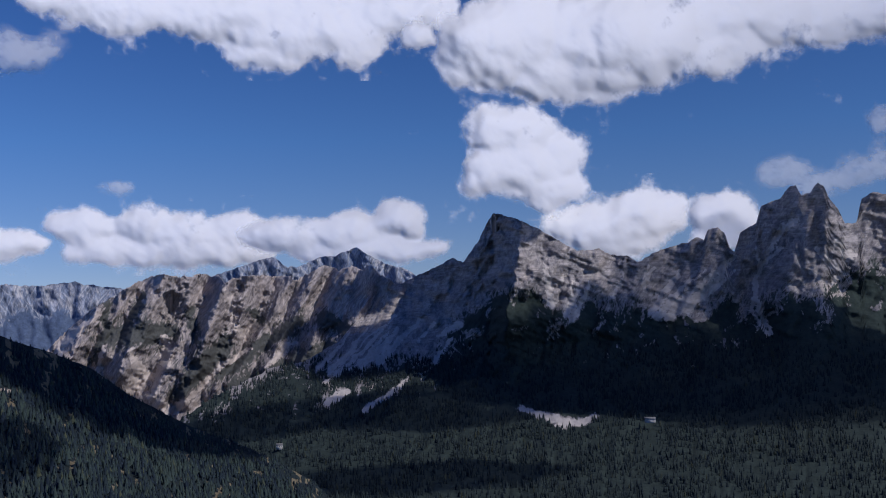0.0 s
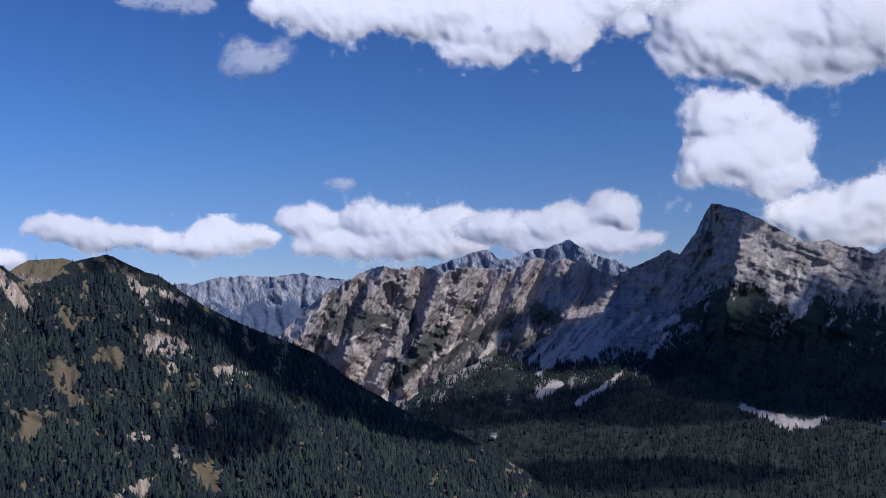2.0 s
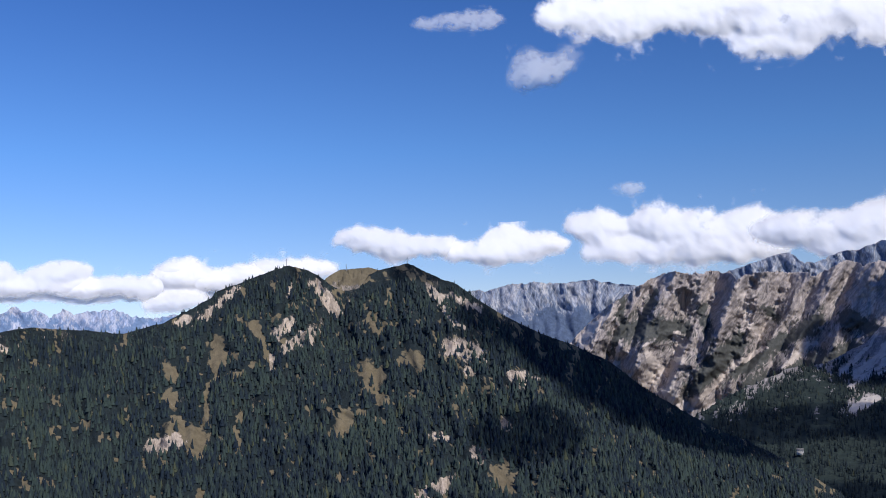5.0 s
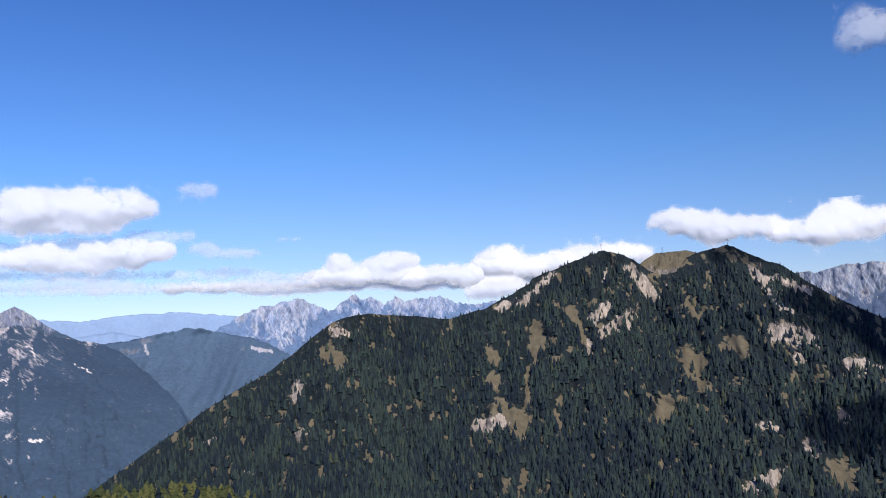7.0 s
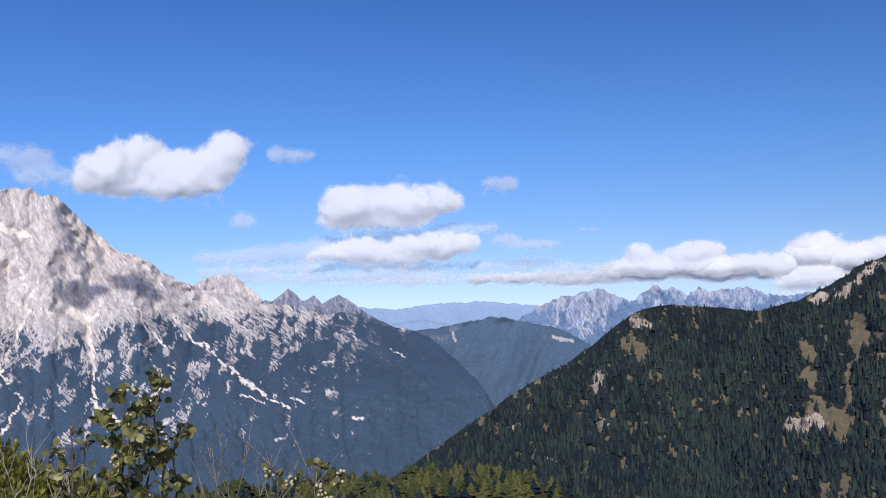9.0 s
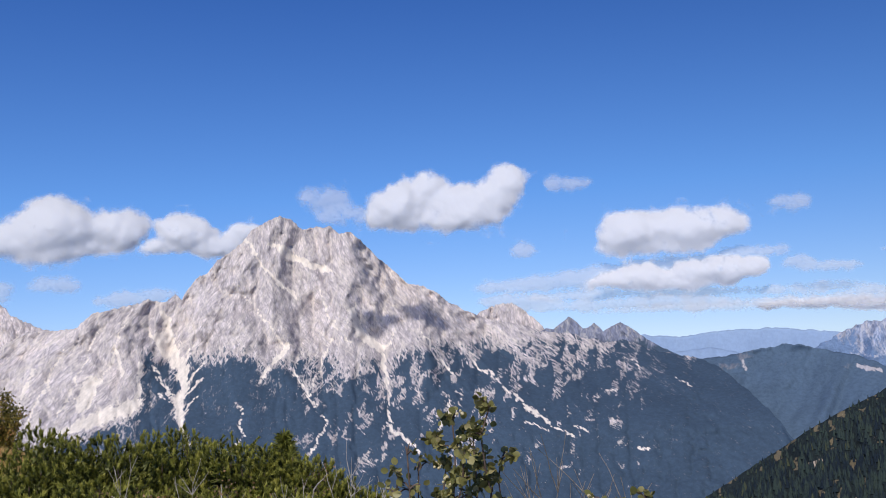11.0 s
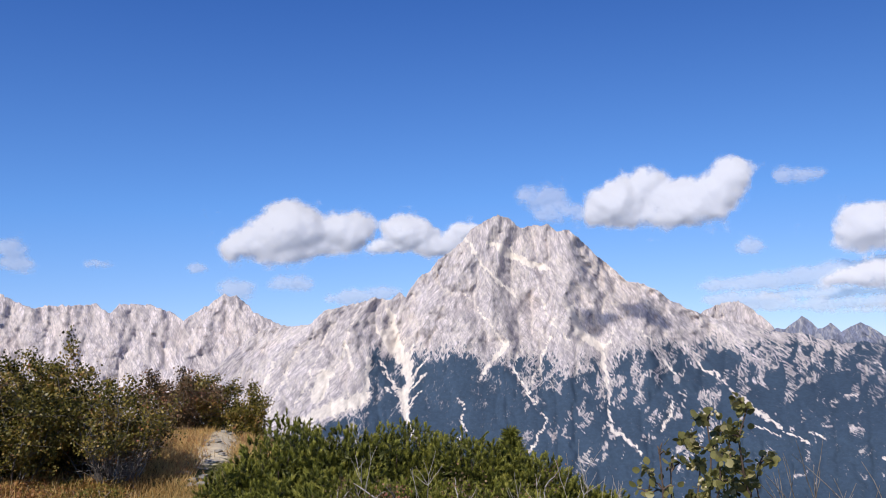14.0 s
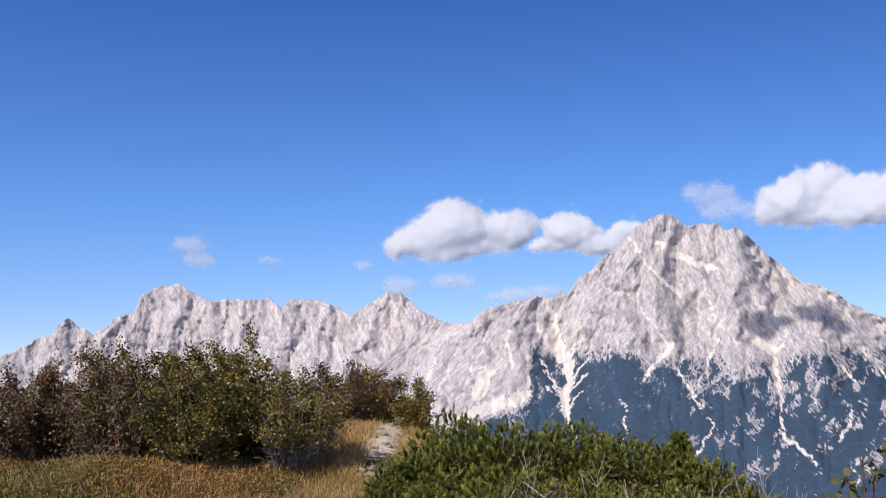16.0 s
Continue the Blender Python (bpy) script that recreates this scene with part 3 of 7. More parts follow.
SCREE_GREAT = []
SCREE_GREAT.append([(102.0, 0.58, 1.39), (101.03, -1.16, 1.1), (100.9, -2.5, 0.5), (101.3, -3.1, 0.75), (101.2, -4.3, 0.5), (100.7, -5.52, 0.2)])
SCREE_GREAT.append([(99.67, -0.71, 0.1), (100.89, -2.24, 0.24)])
SCREE_GREAT.append([(102.63, -1.09, 0.1), (102.05, -2.19, 0.1), (101.34, -3.16, 0.14)])
SCREE_GREAT.append([(90.99, 1.71, 0.35), (90.18, 0.12, 0.83), (89.18, -0.61, 0.49), (88.99, -1.99, 0.21), (88.96, -3.69, 0.17), (88.87, -5.38, 0.31), (88.04, -6.08, 0.31), (87.16, -7.04, 0.24)])
SCREE_GREAT.append([(88.19, 0.56, 0.14), (89.01, -0.68, 0.19)])
SCREE_GREAT.append([(94.86, -0.04, 0.52), (95.76, -1.21, 0.26), (96.65, -2.3, 0.1)])
SCREE_GREAT.append([(94.58, -1.77, 0.07), (93.76, -3.17, 0.12), (92.69, -4.73, 0.12), (93.17, -5.72, 0.12), (93.89, -6.69, 0.16)])
SCREE_GREAT.append([(81.63, -3.43, 0.16), (80.36, -4.63, 0.26), (79.1, -5.65, 0.21), (77.79, -6.51, 0.1)])
SCREE_GREAT.append([(85.21, -3.99, 0.19), (85.53, -4.99, 0.21), (86.15, -5.81, 0.1)])
SCREE_GREAT.append([(97.88, -3.33, 0.07), (97.74, -4.68, 0.1), (97.59, -5.35, 0.1), (98.12, -5.83, 0.07)])
SCREE_GREAT.append([(103.35, -0.72, 0.35), (103.56, -2.88, 0.56)])
SCREE_GREAT.append([(103.72, -3.04, 0.9), (105.69, -3.66, 1.04), (107.93, -4.37, 0.42)])
SCREE_GREAT.append([(105.98, -1.6, 0.76), (106.64, -2.89, 0.9)])
SCREE_GREAT.append([(95.6, 6.0, 0.4), (94.4, 5.3, 0.7), (93.2, 4.7, 0.55), (92.0, 4.3, 0.3)])
SCREE_GREAT.append([(101.96, 2.1, 0.49), (101.73, 0.57, 0.76)])
SCREE_GREAT.append([(74.04, -1.99, 0.03), (73.62, -2.72, 0.03)])
SCREE_GREAT.append([(92.09, 0.19, 0.12), (93.01, -1.49, 0.1), (93.59, -3.17, 0.07)])
SCREE_GREAT.append([(83.57, -1.84, 0.14), (82.27, -2.73, 0.12), (81.47, -3.6, 0.12)])
SCREE_GREAT.append([(104.65, 0.34, 0.28), (104.35, -1.35, 0.28)])
SCREE_GREAT.append([(109.15, -0.8, 0.28), (109.78, -2.71, 0.28)])
SCREE_GREAT.append([(76.07, -3.74, 0.05), (75.11, -3.76, 0.1)])
SCREE_GREAT.append([(77.65, -5.83, 0.12), (77.02, -6.17, 0.1)])
SCREE_GREAT.append([(74.07, -7.22, 0.14), (73.45, -7.15, 0.1)])
SCREE_GREAT.append([(97.09, 6.26, 0.21), (96.1, 4.5, 0.21), (94.08, 2.69, 0.21)])
SCREE_GREAT.append([(87.69, 5.57, 0.17), (88.46, 3.86, 0.17)])
SCREE_GREAT.append([(71.66, -3.27, 0.1), (70.81, -3.65, 0.12)])
SCREE_GREAT.append([(74.05, -7.16, 0.12), (73.55, -7.25, 0.07)])
SCREE_GREAT.append([(80.56, -5.49, 0.1), (79.25, -6.07, 0.12)])
# side runs that feed the white gullies
for run in ([(102.9, 1.3, 0.1), (102.2, 0.2, 0.22)], [(100.9, 1.0, 0.08), (101.3, -0.6, 0.2)], [(100.3, 0.2, 0.08), (101.0, -1.4, 0.2)],
            [(102.7, -1.6, 0.08), (101.5, -2.6, 0.16)], [(102.3, -2.5, 0.08), (101.3, -3.3, 0.16)], [(99.9, -1.7, 0.08), (100.9, -2.9, 0.16)], [(100.1, -2.8, 0.06), (101.0, -3.8, 0.14)],
            [(104.1, 1.7, 0.08), (105.1, -0.9, 0.14), (106.3, -3.0, 0.2)], [(105.6, 1.2, 0.08), (106.8, -1.4, 0.14), (107.8, -3.4, 0.16)], [(107.4, 0.6, 0.08), (108.4, -1.6, 0.14), (109.4, -3.6, 0.16)],
            [(97.6, 3.6, 0.06), (96.3, 1.6, 0.1), (95.1, -0.1, 0.14)], [(92.9, 3.4, 0.06), (92.3, 1.5, 0.1), (91.0, -0.2, 0.12)], [(90.2, 3.0, 0.06), (90.9, 1.7, 0.14)], [(86.9, 1.2, 0.06), (86.2, -0.8, 0.1), (84.9, -2.4, 0.1)]):
    SCREE_GREAT.append(run)
SCREE_PEAK = []
SCREE_PEAK.append([(-6.37, 0.7, 0.17), (-6.57, -0.52, 0.21), (-6.64, -1.73, 0.21)])
SCREE_PEAK.append([(-8.96, -0.59, 0.17), (-8.42, -1.6, 0.21), (-7.76, -2.78, 0.31)])
SCREE_PEAK.append([(-8.28, -0.74, 0.14), (-7.37, -2.43, 0.21)])
SCREE_PEAK.append([(-7.45, -0.03, 0.14), (-6.9, -1.04, 0.14)])
SCREE_PEAK.append([(-12.52, 0.5, 0.21), (-11.98, -0.67, 0.14)])
SCREE_PEAK.append([(-17.4, 0.84, 0.28), (-15.42, -0.77, 0.24), (-12.74, -2.55, 0.31)])
SCREE_PEAK.append([(-16.72, -0.3, 0.31), (-15.07, -1.6, 0.42), (-13.39, -2.74, 0.35)])
SCREE_PEAK.append([(-15.78, 0.06, 0.14), (-14.11, -1.07, 0.14), (-12.42, -2.38, 0.17)])
SCREE_PEAK.append([(-14.14, -0.23, 0.14), (-12.77, -1.88, 0.17)])
SCREE_PEAK.append([(-18.6, -0.69, 0.21), (-18.23, -2.33, 0.17), (-19.1, -3.81, 0.14)])
SCREE_PEAK.append([(-20.9, 2.82, 0.35), (-20.11, 2.21, 0.28), (-19.29, 0.93, 0.21)])
SCREE_PEAK.append([(-21.39, -0.12, 0.17), (-22.56, -0.8, 0.28), (-23.47, -0.18, 0.14)])
SCREE_PEAK.append([(-0.97, -2.78, 0.42), (0.44, -3.43, 0.28)])
SCREE_PEAK.append([(-0.43, -3.63, 0.14), (0.66, -4.97, 0.31)])
SCREE_PEAK.append([(3.36, -2.82, 0.14), (5.14, -4.82, 0.17), (7.4, -6.08, 0.14)])
SCREE_PEAK.append([(1.98, -2.69, 0.17), (3.41, -4.36, 0.21), (5.14, -4.82, 0.17)])
SCREE_PEAK.append([(0.58, -2.56, 0.14), (1.66, -3.73, 0.21)])
SCREE_PEAK.append([(3.0, -2.14, 0.14), (4.41, -3.13, 0.14), (6.52, -5.1, 0.1)])
SCREE_PEAK.append([(2.42, -5.94, 0.26), (3.48, -6.92, 0.32), (5.05, -7.7, 0.26)])
SCREE_PEAK.append([(-19.92, 1.24, 0.28), (-18.95, 0.29, 0.21)])
STREAKS_PEAK = []
STREAKS_PEAK.append([(-8.19, -0.39, 0.1), (-8.02, -1.42, 0.2), (-7.78, -2.51, 0.35)])
STREAKS_PEAK.append([(-8.97, -0.42, 0.1), (-8.13, -2.04, 0.25)])
STREAKS_PEAK.append([(-6.11, 0.88, 0.12), (-6.34, -0.34, 0.2), (-6.53, -1.79, 0.3)])
STREAKS_PEAK.append([(-7.95, -0.32, 0.1), (-7.54, -2.44, 0.25)])
STREAKS_PEAK.append([(-11.01, 0.04, 0.1), (-10.29, -1.31, 0.22)])
STREAKS_PEAK.append([(-12.85, 0.32, 0.2), (-12.15, -0.68, 0.3)])
STREAKS_PEAK.append([(-14.16, 0.11, 0.1), (-13.39, -1.05, 0.25), (-12.42, -2.38, 0.4)])
STREAKS_PEAK.append([(-15.3, 0.14, 0.1), (-14.28, -1.07, 0.25), (-12.91, -2.49, 0.45)])
STREAKS_PEAK.append([(-16.26, 0.11, 0.1), (-15.09, -1.1, 0.25), (-13.4, -2.57, 0.45)])
STREAKS_PEAK.append([(-17.14, 0.41, 0.1), (-15.74, -0.95, 0.3), (-14.06, -2.41, 0.45)])
STREAKS_PEAK.append([(-17.44, 0.0, 0.12), (-16.22, -0.96, 0.3), (-14.56, -2.26, 0.4)])
STREAKS_PEAK.append([(-18.45, -0.69, 0.2), (-18.7, -2.34, 0.3), (-19.26, -3.72, 0.15)])
STREAKS_PEAK.append([(-18.68, 1.28, 0.15), (-18.79, -0.04, 0.3), (-18.45, -0.69, 0.2)])
STREAKS_PEAK.append([(-21.89, 1.16, 0.3), (-22.6, 0.16, 0.6), (-23.17, -0.34, 0.3)])
STREAKS_PEAK.append([(-22.95, 1.43, 0.5), (-23.65, 0.61, 0.6)])
STREAKS_PEAK.append([(-20.13, 2.53, 0.2), (-19.63, 1.57, 0.35)])
FANS_WALL = []
FANS_WALL.append([(7.32, -2.23, 0.08), (8.05, -3.6, 0.2), (8.77, -4.54, 0.3)])
FANS_WALL.append([(5.78, -2.96, 0.08), (6.68, -4.14, 0.25), (7.74, -5.15, 0.35)])
FANS_WALL.append([(4.74, -2.64, 0.08), (5.82, -4.16, 0.25), (7.06, -5.33, 0.35)])
FANS_WALL.append([(3.36, -2.32, 0.1), (4.78, -4.01, 0.25), (7.42, -6.01, 0.18)])
FANS_WALL.append([(2.86, -2.85, 0.2), (3.92, -4.03, 0.45), (5.15, -5.03, 0.5)])
FANS_WALL.append([(1.48, -2.36, 0.2), (2.89, -3.7, 0.45), (4.12, -4.88, 0.5)])
SCREE_PEAK += STREAKS_PEAK + FANS_WALL
BARE_BANK = []
BARE_BANK.append([(7.26, -7.27, 0.42), (6.57, -6.8, 0.55), (6.05, -6.55, 0.25)])
QUARRY = []
QUARRY.append([(-4.4, -7.9, 0.3), (-5.6, -8.25, 0.42), (-7.0, -8.8, 0.6), (-8.2, -8.75, 0.45), (-9.2, -8.4, 0.2)])
SCREE_CRAG = []
SCREE_CRAG.append([(22.42, -3.32, 0.3), (21.57, -2.34, 0.35), (20.38, -1.35, 0.25)])
SCREE_CRAG.append([(18.57, -3.63, 0.2), (18.09, -5.01, 0.5), (18.79, -6.33, 0.9)])
SCREE_CRAG.append([(17.06, -4.71, 0.2), (17.26, -6.06, 0.5), (17.1, -6.91, 0.7)])
SCREE_CRAG.append([(16.68, -3.01, 0.3), (16.71, -4.72, 0.35), (18.09, -5.35, 0.3)])
SCREE_CRAG.append([(13.16, -0.18, 0.2), (12.69, -2.1, 0.3), (12.02, -3.15, 0.2)])
SCREE_CRAG.append([(10.85, -4.9, 0.15), (9.79, -3.9, 0.35), (9.15, -3.5, 0.15)])
SCREE_CRAG.append([(11.69, -3.68, 0.12), (13.62, -4.82, 0.2), (15.38, -6.47, 0.2), (16.43, -7.17, 0.5)])
SCREE_CRAG.append([(20.08, -3.24, 0.1), (20.28, -4.58, 0.2)])
# wooded gullies, and some shaded flanks painted in the same forest colour
WOODS_SHADE_CRAG = []
WOODS_SHADE_CRAG.append([(19.9, -2.73, 1.3), (18.03, -2.45, 1.9), (16.49, -2.5, 1.2)])
WOODS_SHADE_CRAG.append([(16.24, -6.44, 0.8), (15.01, -5.12, 1.9), (13.6, -3.96, 1.6), (13.23, -3.12, 0.8)])
WOODS_SHADE_CRAG.append([(13.63, -5.16, 1.2), (11.17, -3.69, 1.0), (8.7, -2.2, 0.9)])
WOODS_SHADE_CRAG.append([(12.62, -6.22, 1.8), (9.82, -4.93, 1.6), (7.02, -3.96, 1.2)])
WOODS_SHADE_CRAG.append([(20.02, -0.17, 0.5), (19.89, -2.22, 0.7), (20.43, -3.9, 0.6)])
WOODS_SHADE_CRAG.append([(15.26, -1.33, 0.5), (14.96, -3.06, 0.6)])
WOODS_SHADE_CRAG.append([(17.99, -0.57, 0.5), (18.7, -1.92, 0.6)])
WOODS_SHADE_CRAG.append([(11.81, -1.43, 0.5), (11.13, -2.14, 0.5)])
WOODS_SHADE_CRAG.append([(7.32, -2.23, 1.2), (5.27, -3.31, 1.0)])
CLIFF_HILL = [(30.31, -3.34, 1.30), (29.32, -3.58, 1.50), (28.44, -3.88, 0.90)]
ROCKS_HILL = []
ROCKS_HILL.append([(38.58, 0.76, 0.50), (37.96, -0.06, 0.90), (36.94, -1.34, 0.50)])
ROCKS_HILL.append([(40.97, -2.29, 0.70), (39.92, -1.43, 0.60)])
ROCKS_HILL.append([(40.57, -3.20, 0.50), (38.74, -2.16, 0.70)])
ROCKS_HILL.append([(43.18, 0.65, 0.40), (45.20, -1.08, 0.50)])
ROCKS_HILL.append([(45.99, -1.04, 0.40), (46.58, -1.36, 0.30)])
ROCKS_HILL.append([(31.63, 0.40, 0.40), (30.75, -0.41, 0.70), (30.50, -1.29, 0.40)])
ROCKS_HILL.append([(30.33, -0.21, 0.40), (28.57, -1.05, 0.45)])
ROCKS_HILL.append([(30.22, -1.73, 0.30), (29.64, -2.18, 0.30)])
ROCKS_HILL.append([(26.76, -5.10, 0.60), (26.00, -5.32, 0.80), (25.07, -5.53, 0.50)])
ROCKS_HILL.append([(29.39, -4.75, 0.50), (29.00, -4.86, 0.40)])
ROCKS_HILL.append([(31.55, -8.63, 0.50), (30.65, -8.84, 0.40)])
ROCKS_HILL.append([(29.08, -9.45, 0.50), (28.73, -10.16, 0.50)])
ROCKS_HILL.append([(27.32, -7.89, 0.50), (27.15, -8.30, 0.40)])
ROCKS_HILL.append([(32.50, -12.27, 0.80), (30.81, -11.42, 0.70), (30.28, -11.11, 0.40)])
ROCKS_HILL.append([(48.07, -8.28, 0.90), (46.92, -8.11, 0.80)])
ROCKS_HILL.append([(40.03, 0.61, 0.35), (40.06, 0.04, 0.30)])
ROCKS_HILL.append([(41.26, -3.51, 0.30), (41.15, -4.41, 0.25)])
ROCKS_HILL.append([(59.35, -6.08, 0.50), (58.84, -5.18, 0.50)])
ROCKS_HILL.append([(56.81, -2.06, 0.50), (55.97, -2.39, 0.40)])
ROCKS_HILL.append([(59.06, -8.33, 0.40), (58.77, -7.98, 0.40)])
ROCKS_HILL.append([(64.50, -8.27, 0.35), (63.95, -8.05, 0.30)])
ROCKS_HILL.append([(62.11, -10.19, 0.40), (61.83, -10.04, 0.30)])
MEADOWS_HILL = []
MEADOWS_HILL.append([(44.36, -2.48, 0.70), (44.37, -3.61, 0.60)])
MEADOWS_HILL.append([(47.17, -3.95, 0.60), (46.85, -4.53, 0.40)])
MEADOWS_HILL.append([(47.13, -5.53, 0.60), (47.04, -5.98, 0.50)])
MEADOWS_HILL.append([(46.90, -7.55, 1.10), (45.78, -8.04, 1.00), (45.62, -9.15, 0.50)])
MEADOWS_HILL.append([(44.94, -4.94, 0.30), (45.18, -7.40, 0.35)])
MEADOWS_HILL.append([(43.20, -7.02, 0.30), (43.36, -9.22, 0.30)])
MEADOWS_HILL.append([(35.60, -4.38, 0.70), (35.33, -5.15, 1.00), (35.14, -5.59, 0.50)])
MEADOWS_HILL.append([(34.65, -4.51, 0.35), (34.79, -5.05, 0.30)])
MEADOWS_HILL.append([(32.61, -3.92, 0.80), (32.22, -4.36, 0.70)])
MEADOWS_HILL.append([(36.84, -7.19, 0.70), (36.89, -8.05, 0.80)])
MEADOWS_HILL.append([(35.97, -6.99, 0.35), (35.87, -7.20, 0.30)])
MEADOWS_HILL.append([(35.02, -1.75, 0.60), (34.73, -2.32, 0.40)])
MEADOWS_HILL.append([(34.86, -6.25, 0.50), (34.45, -6.58, 0.40)])
MEADOWS_HILL.append([(27.98, -6.03, 0.50), (27.69, -6.13, 0.40)])
MEADOWS_HILL.append([(45.50, -11.22, 0.50), (45.53, -11.76, 0.40)])
MEADOWS_HILL.append([(46.65, -11.51, 0.40), (46.79, -12.15, 0.40)])
MEADOWS_HILL.append([(27.80, -10.95, 0.90), (26.89, -11.72, 0.60)])
MEADOWS_HILL.append([(42.16, -1.56, 0.50), (41.76, -2.37, 0.35), (41.18, -4.19, 0.20)])
MEADOWS_HILL.append([(43.56, -4.55, 0.35), (42.99, -4.46, 0.30)])
MEADOWS_HILL.append([(30.33, -6.95, 0.40), (30.24, -7.06, 0.30)])
MEADOWS_HILL.append([(57.25, -3.38, 0.90), (56.41, -3.80, 0.80)])
MEADOWS_HILL.append([(56.60, -3.79, 0.50), (56.44, -4.56, 0.30)])
ROCKS_GREEN = []
ROCKS_GREEN.append([(61.62, -2.84, 0.17), (60.45, -3.22, 0.17)])
ROCKS_GREEN.append([(67.82, -2.41, 0.14), (67.66, -2.76, 0.14)])

SPURS_GREAT = []
SPURS_GREAT.append([(95.02, 7.69, 1.1), (96.05, 6.23, 1.1), (97.14, 4.53, 1.1), (98.9, 2.86, 1.1), (100.31, 0.85, 1.1)])
SPURS_GREAT.append([(94.28, 6.87, 1.1), (95.75, 4.48, 1.1), (95.68, 1.37, 1.1), (94.53, -0.4, 1.1)])
SPURS_GREAT.append([(92.36, 6.8, 1.1), (93.25, 4.4, 1.1), (92.02, 1.92, 1.1), (92.86, -0.12, 1.1)])
SPURS_GREAT.append([(90.45, 6.55, 1.1), (90.54, 4.3, 1.1), (91.59, 2.25, 1.1), (92.03, -0.15, 1.1)])
SPURS_GREAT.append([(88.11, 3.92, 1.1), (89.52, 1.82, 1.1), (87.78, -0.32, 1.1), (86.14, -2.09, 1.1)])
SPURS_GREAT.append([(85.75, 2.64, 1.1), (85.1, 0.26, 1.1), (82.58, -2.22, 1.1), (80.67, -4.12, 1.1)])
SPURS_GREAT.append([(83.75, 1.31, 1.1), (81.14, -0.57, 1.1), (78.91, -2.34, 1.1), (77.2, -3.88, 1.1)])
SPURS_GREAT.append([(102.95, 2.92, 1.1), (104.31, 1.0, 1.1), (106.61, -0.91, 1.1), (109.16, -2.75, 1.1)])
SPURS_GREAT.append([(101.62, 2.67, 1.1), (102.83, 0.61, 1.1), (103.42, -1.05, 1.1)])
SPURS_GREAT.append([(77.43, 0.46, 1.1), (76.24, -1.42, 1.1), (74.63, -3.77, 1.1)])
SPURS_GREAT.append([(105.93, 2.16, 1.1), (107.24, 0.44, 1.1), (109.15, -1.12, 1.1)])
SPURS_GREAT.append([(98.84, 5.1, 1.1), (98.23, 2.49, 1.1), (96.91, 0.38, 1.1)])
SPURS_GREAT.append([(74.7, 0.11, 1.1), (73.7, -1.51, 1.1), (71.05, -3.52, 1.1)])
SPURS_GREAT.append([(89.12, 4.93, 1.1), (88.18, 2.46, 1.1), (88.6, 0.75, 1.1)])
SPURS_PEAK = []
SPURS_PEAK.append([(-3.95, 3.72, 1.2), (-4.34, 1.8, 1.2), (-3.89, -0.27, 1.2), (-3.27, -1.29, 1.2)])
SPURS_PEAK.append([(-8.18, 1.5, 1.2), (-6.09, 0.36, 1.2), (-3.62, -1.3, 1.2), (-1.51, -2.28, 1.2), (-0.43, -3.63, 1.2)])
SPURS_PEAK.append([(-9.54, 1.45, 1.2), (-9.14, -0.42, 1.2), (-7.69, -2.78, 1.2)])
SPURS_PEAK.append([(-11.86, 0.69, 1.2), (-11.46, -1.17, 1.2), (-10.06, -2.84, 1.2)])
SPURS_PEAK.append([(-16.35, 2.38, 1.2), (-14.19, 1.12, 1.2), (-12.15, -0.51, 1.2)])
SPURS_PEAK.append([(-17.41, 1.0, 1.2), (-15.11, -0.59, 1.2), (-12.41, -2.55, 1.2)])
SPURS_PEAK.append([(-20.67, 4.63, 1.2), (-19.66, 2.56, 1.2), (-17.7, 0.33, 1.2), (-16.37, -1.29, 1.2)])
SPURS_PEAK.append([(-22.18, 4.69, 1.2), (-22.69, 2.41, 1.2), (-23.5, 0.77, 1.2), (-24.19, -0.21, 1.2)])
SPURS_PEAK.append([(-21.26, 4.26, 1.2), (-21.32, 1.83, 1.2), (-20.17, -0.08, 1.2), (-18.88, -1.68, 1.2)])
SPURS_PEAK.append([(-0.68, 1.22, 1.2), (0.88, -0.82, 1.2), (3.02, -2.83, 1.2), (5.14, -4.82, 1.2)])
SPURS_PEAK.append([(-2.16, 2.04, 1.2), (-1.57, -0.2, 1.2), (-0.12, -2.23, 1.2)])
SPURS_CRAG = []
SPURS_CRAG.append([(16.69, 0.78, 1.0), (17.67, -0.95, 1.0), (18.65, -2.88, 1.0), (19.15, -4.8, 1.0)])
SPURS_CRAG.append([(15.08, 0.64, 1.0), (15.45, -1.69, 1.0), (16.47, -4.3, 1.0), (17.46, -6.21, 1.0)])
SPURS_CRAG.append([(13.13, 0.24, 1.0), (14.16, -1.74, 1.0), (14.54, -4.4, 1.0), (15.55, -6.33, 1.0)])
SPURS_CRAG.append([(11.8, 0.61, 1.0), (12.18, -1.82, 1.0), (13.23, -4.47, 1.0), (13.92, -6.09, 1.0)])
SPURS_CRAG.append([(9.11, 0.3, 1.0), (10.52, -1.88, 1.0), (12.24, -4.51, 1.0), (13.26, -5.8, 1.0)])
SPURS_CRAG.append([(7.74, 0.84, 1.0), (8.81, -1.26, 1.0), (9.88, -3.27, 1.0), (10.92, -4.91, 1.0)])
SPURS_CRAG.append([(5.68, 0.89, 1.0), (6.77, -1.33, 1.0), (7.84, -3.0, 1.0), (8.9, -4.66, 1.0)])
SPURS_CRAG.append([(4.47, 0.95, 1.0), (4.7, -1.05, 1.0), (5.79, -3.08, 1.0), (6.5, -4.08, 1.0)])
SPURS_CRAG.append([(20.31, -1.01, 1.0), (21.1, -2.43, 1.0), (22.02, -3.99, 1.0)])
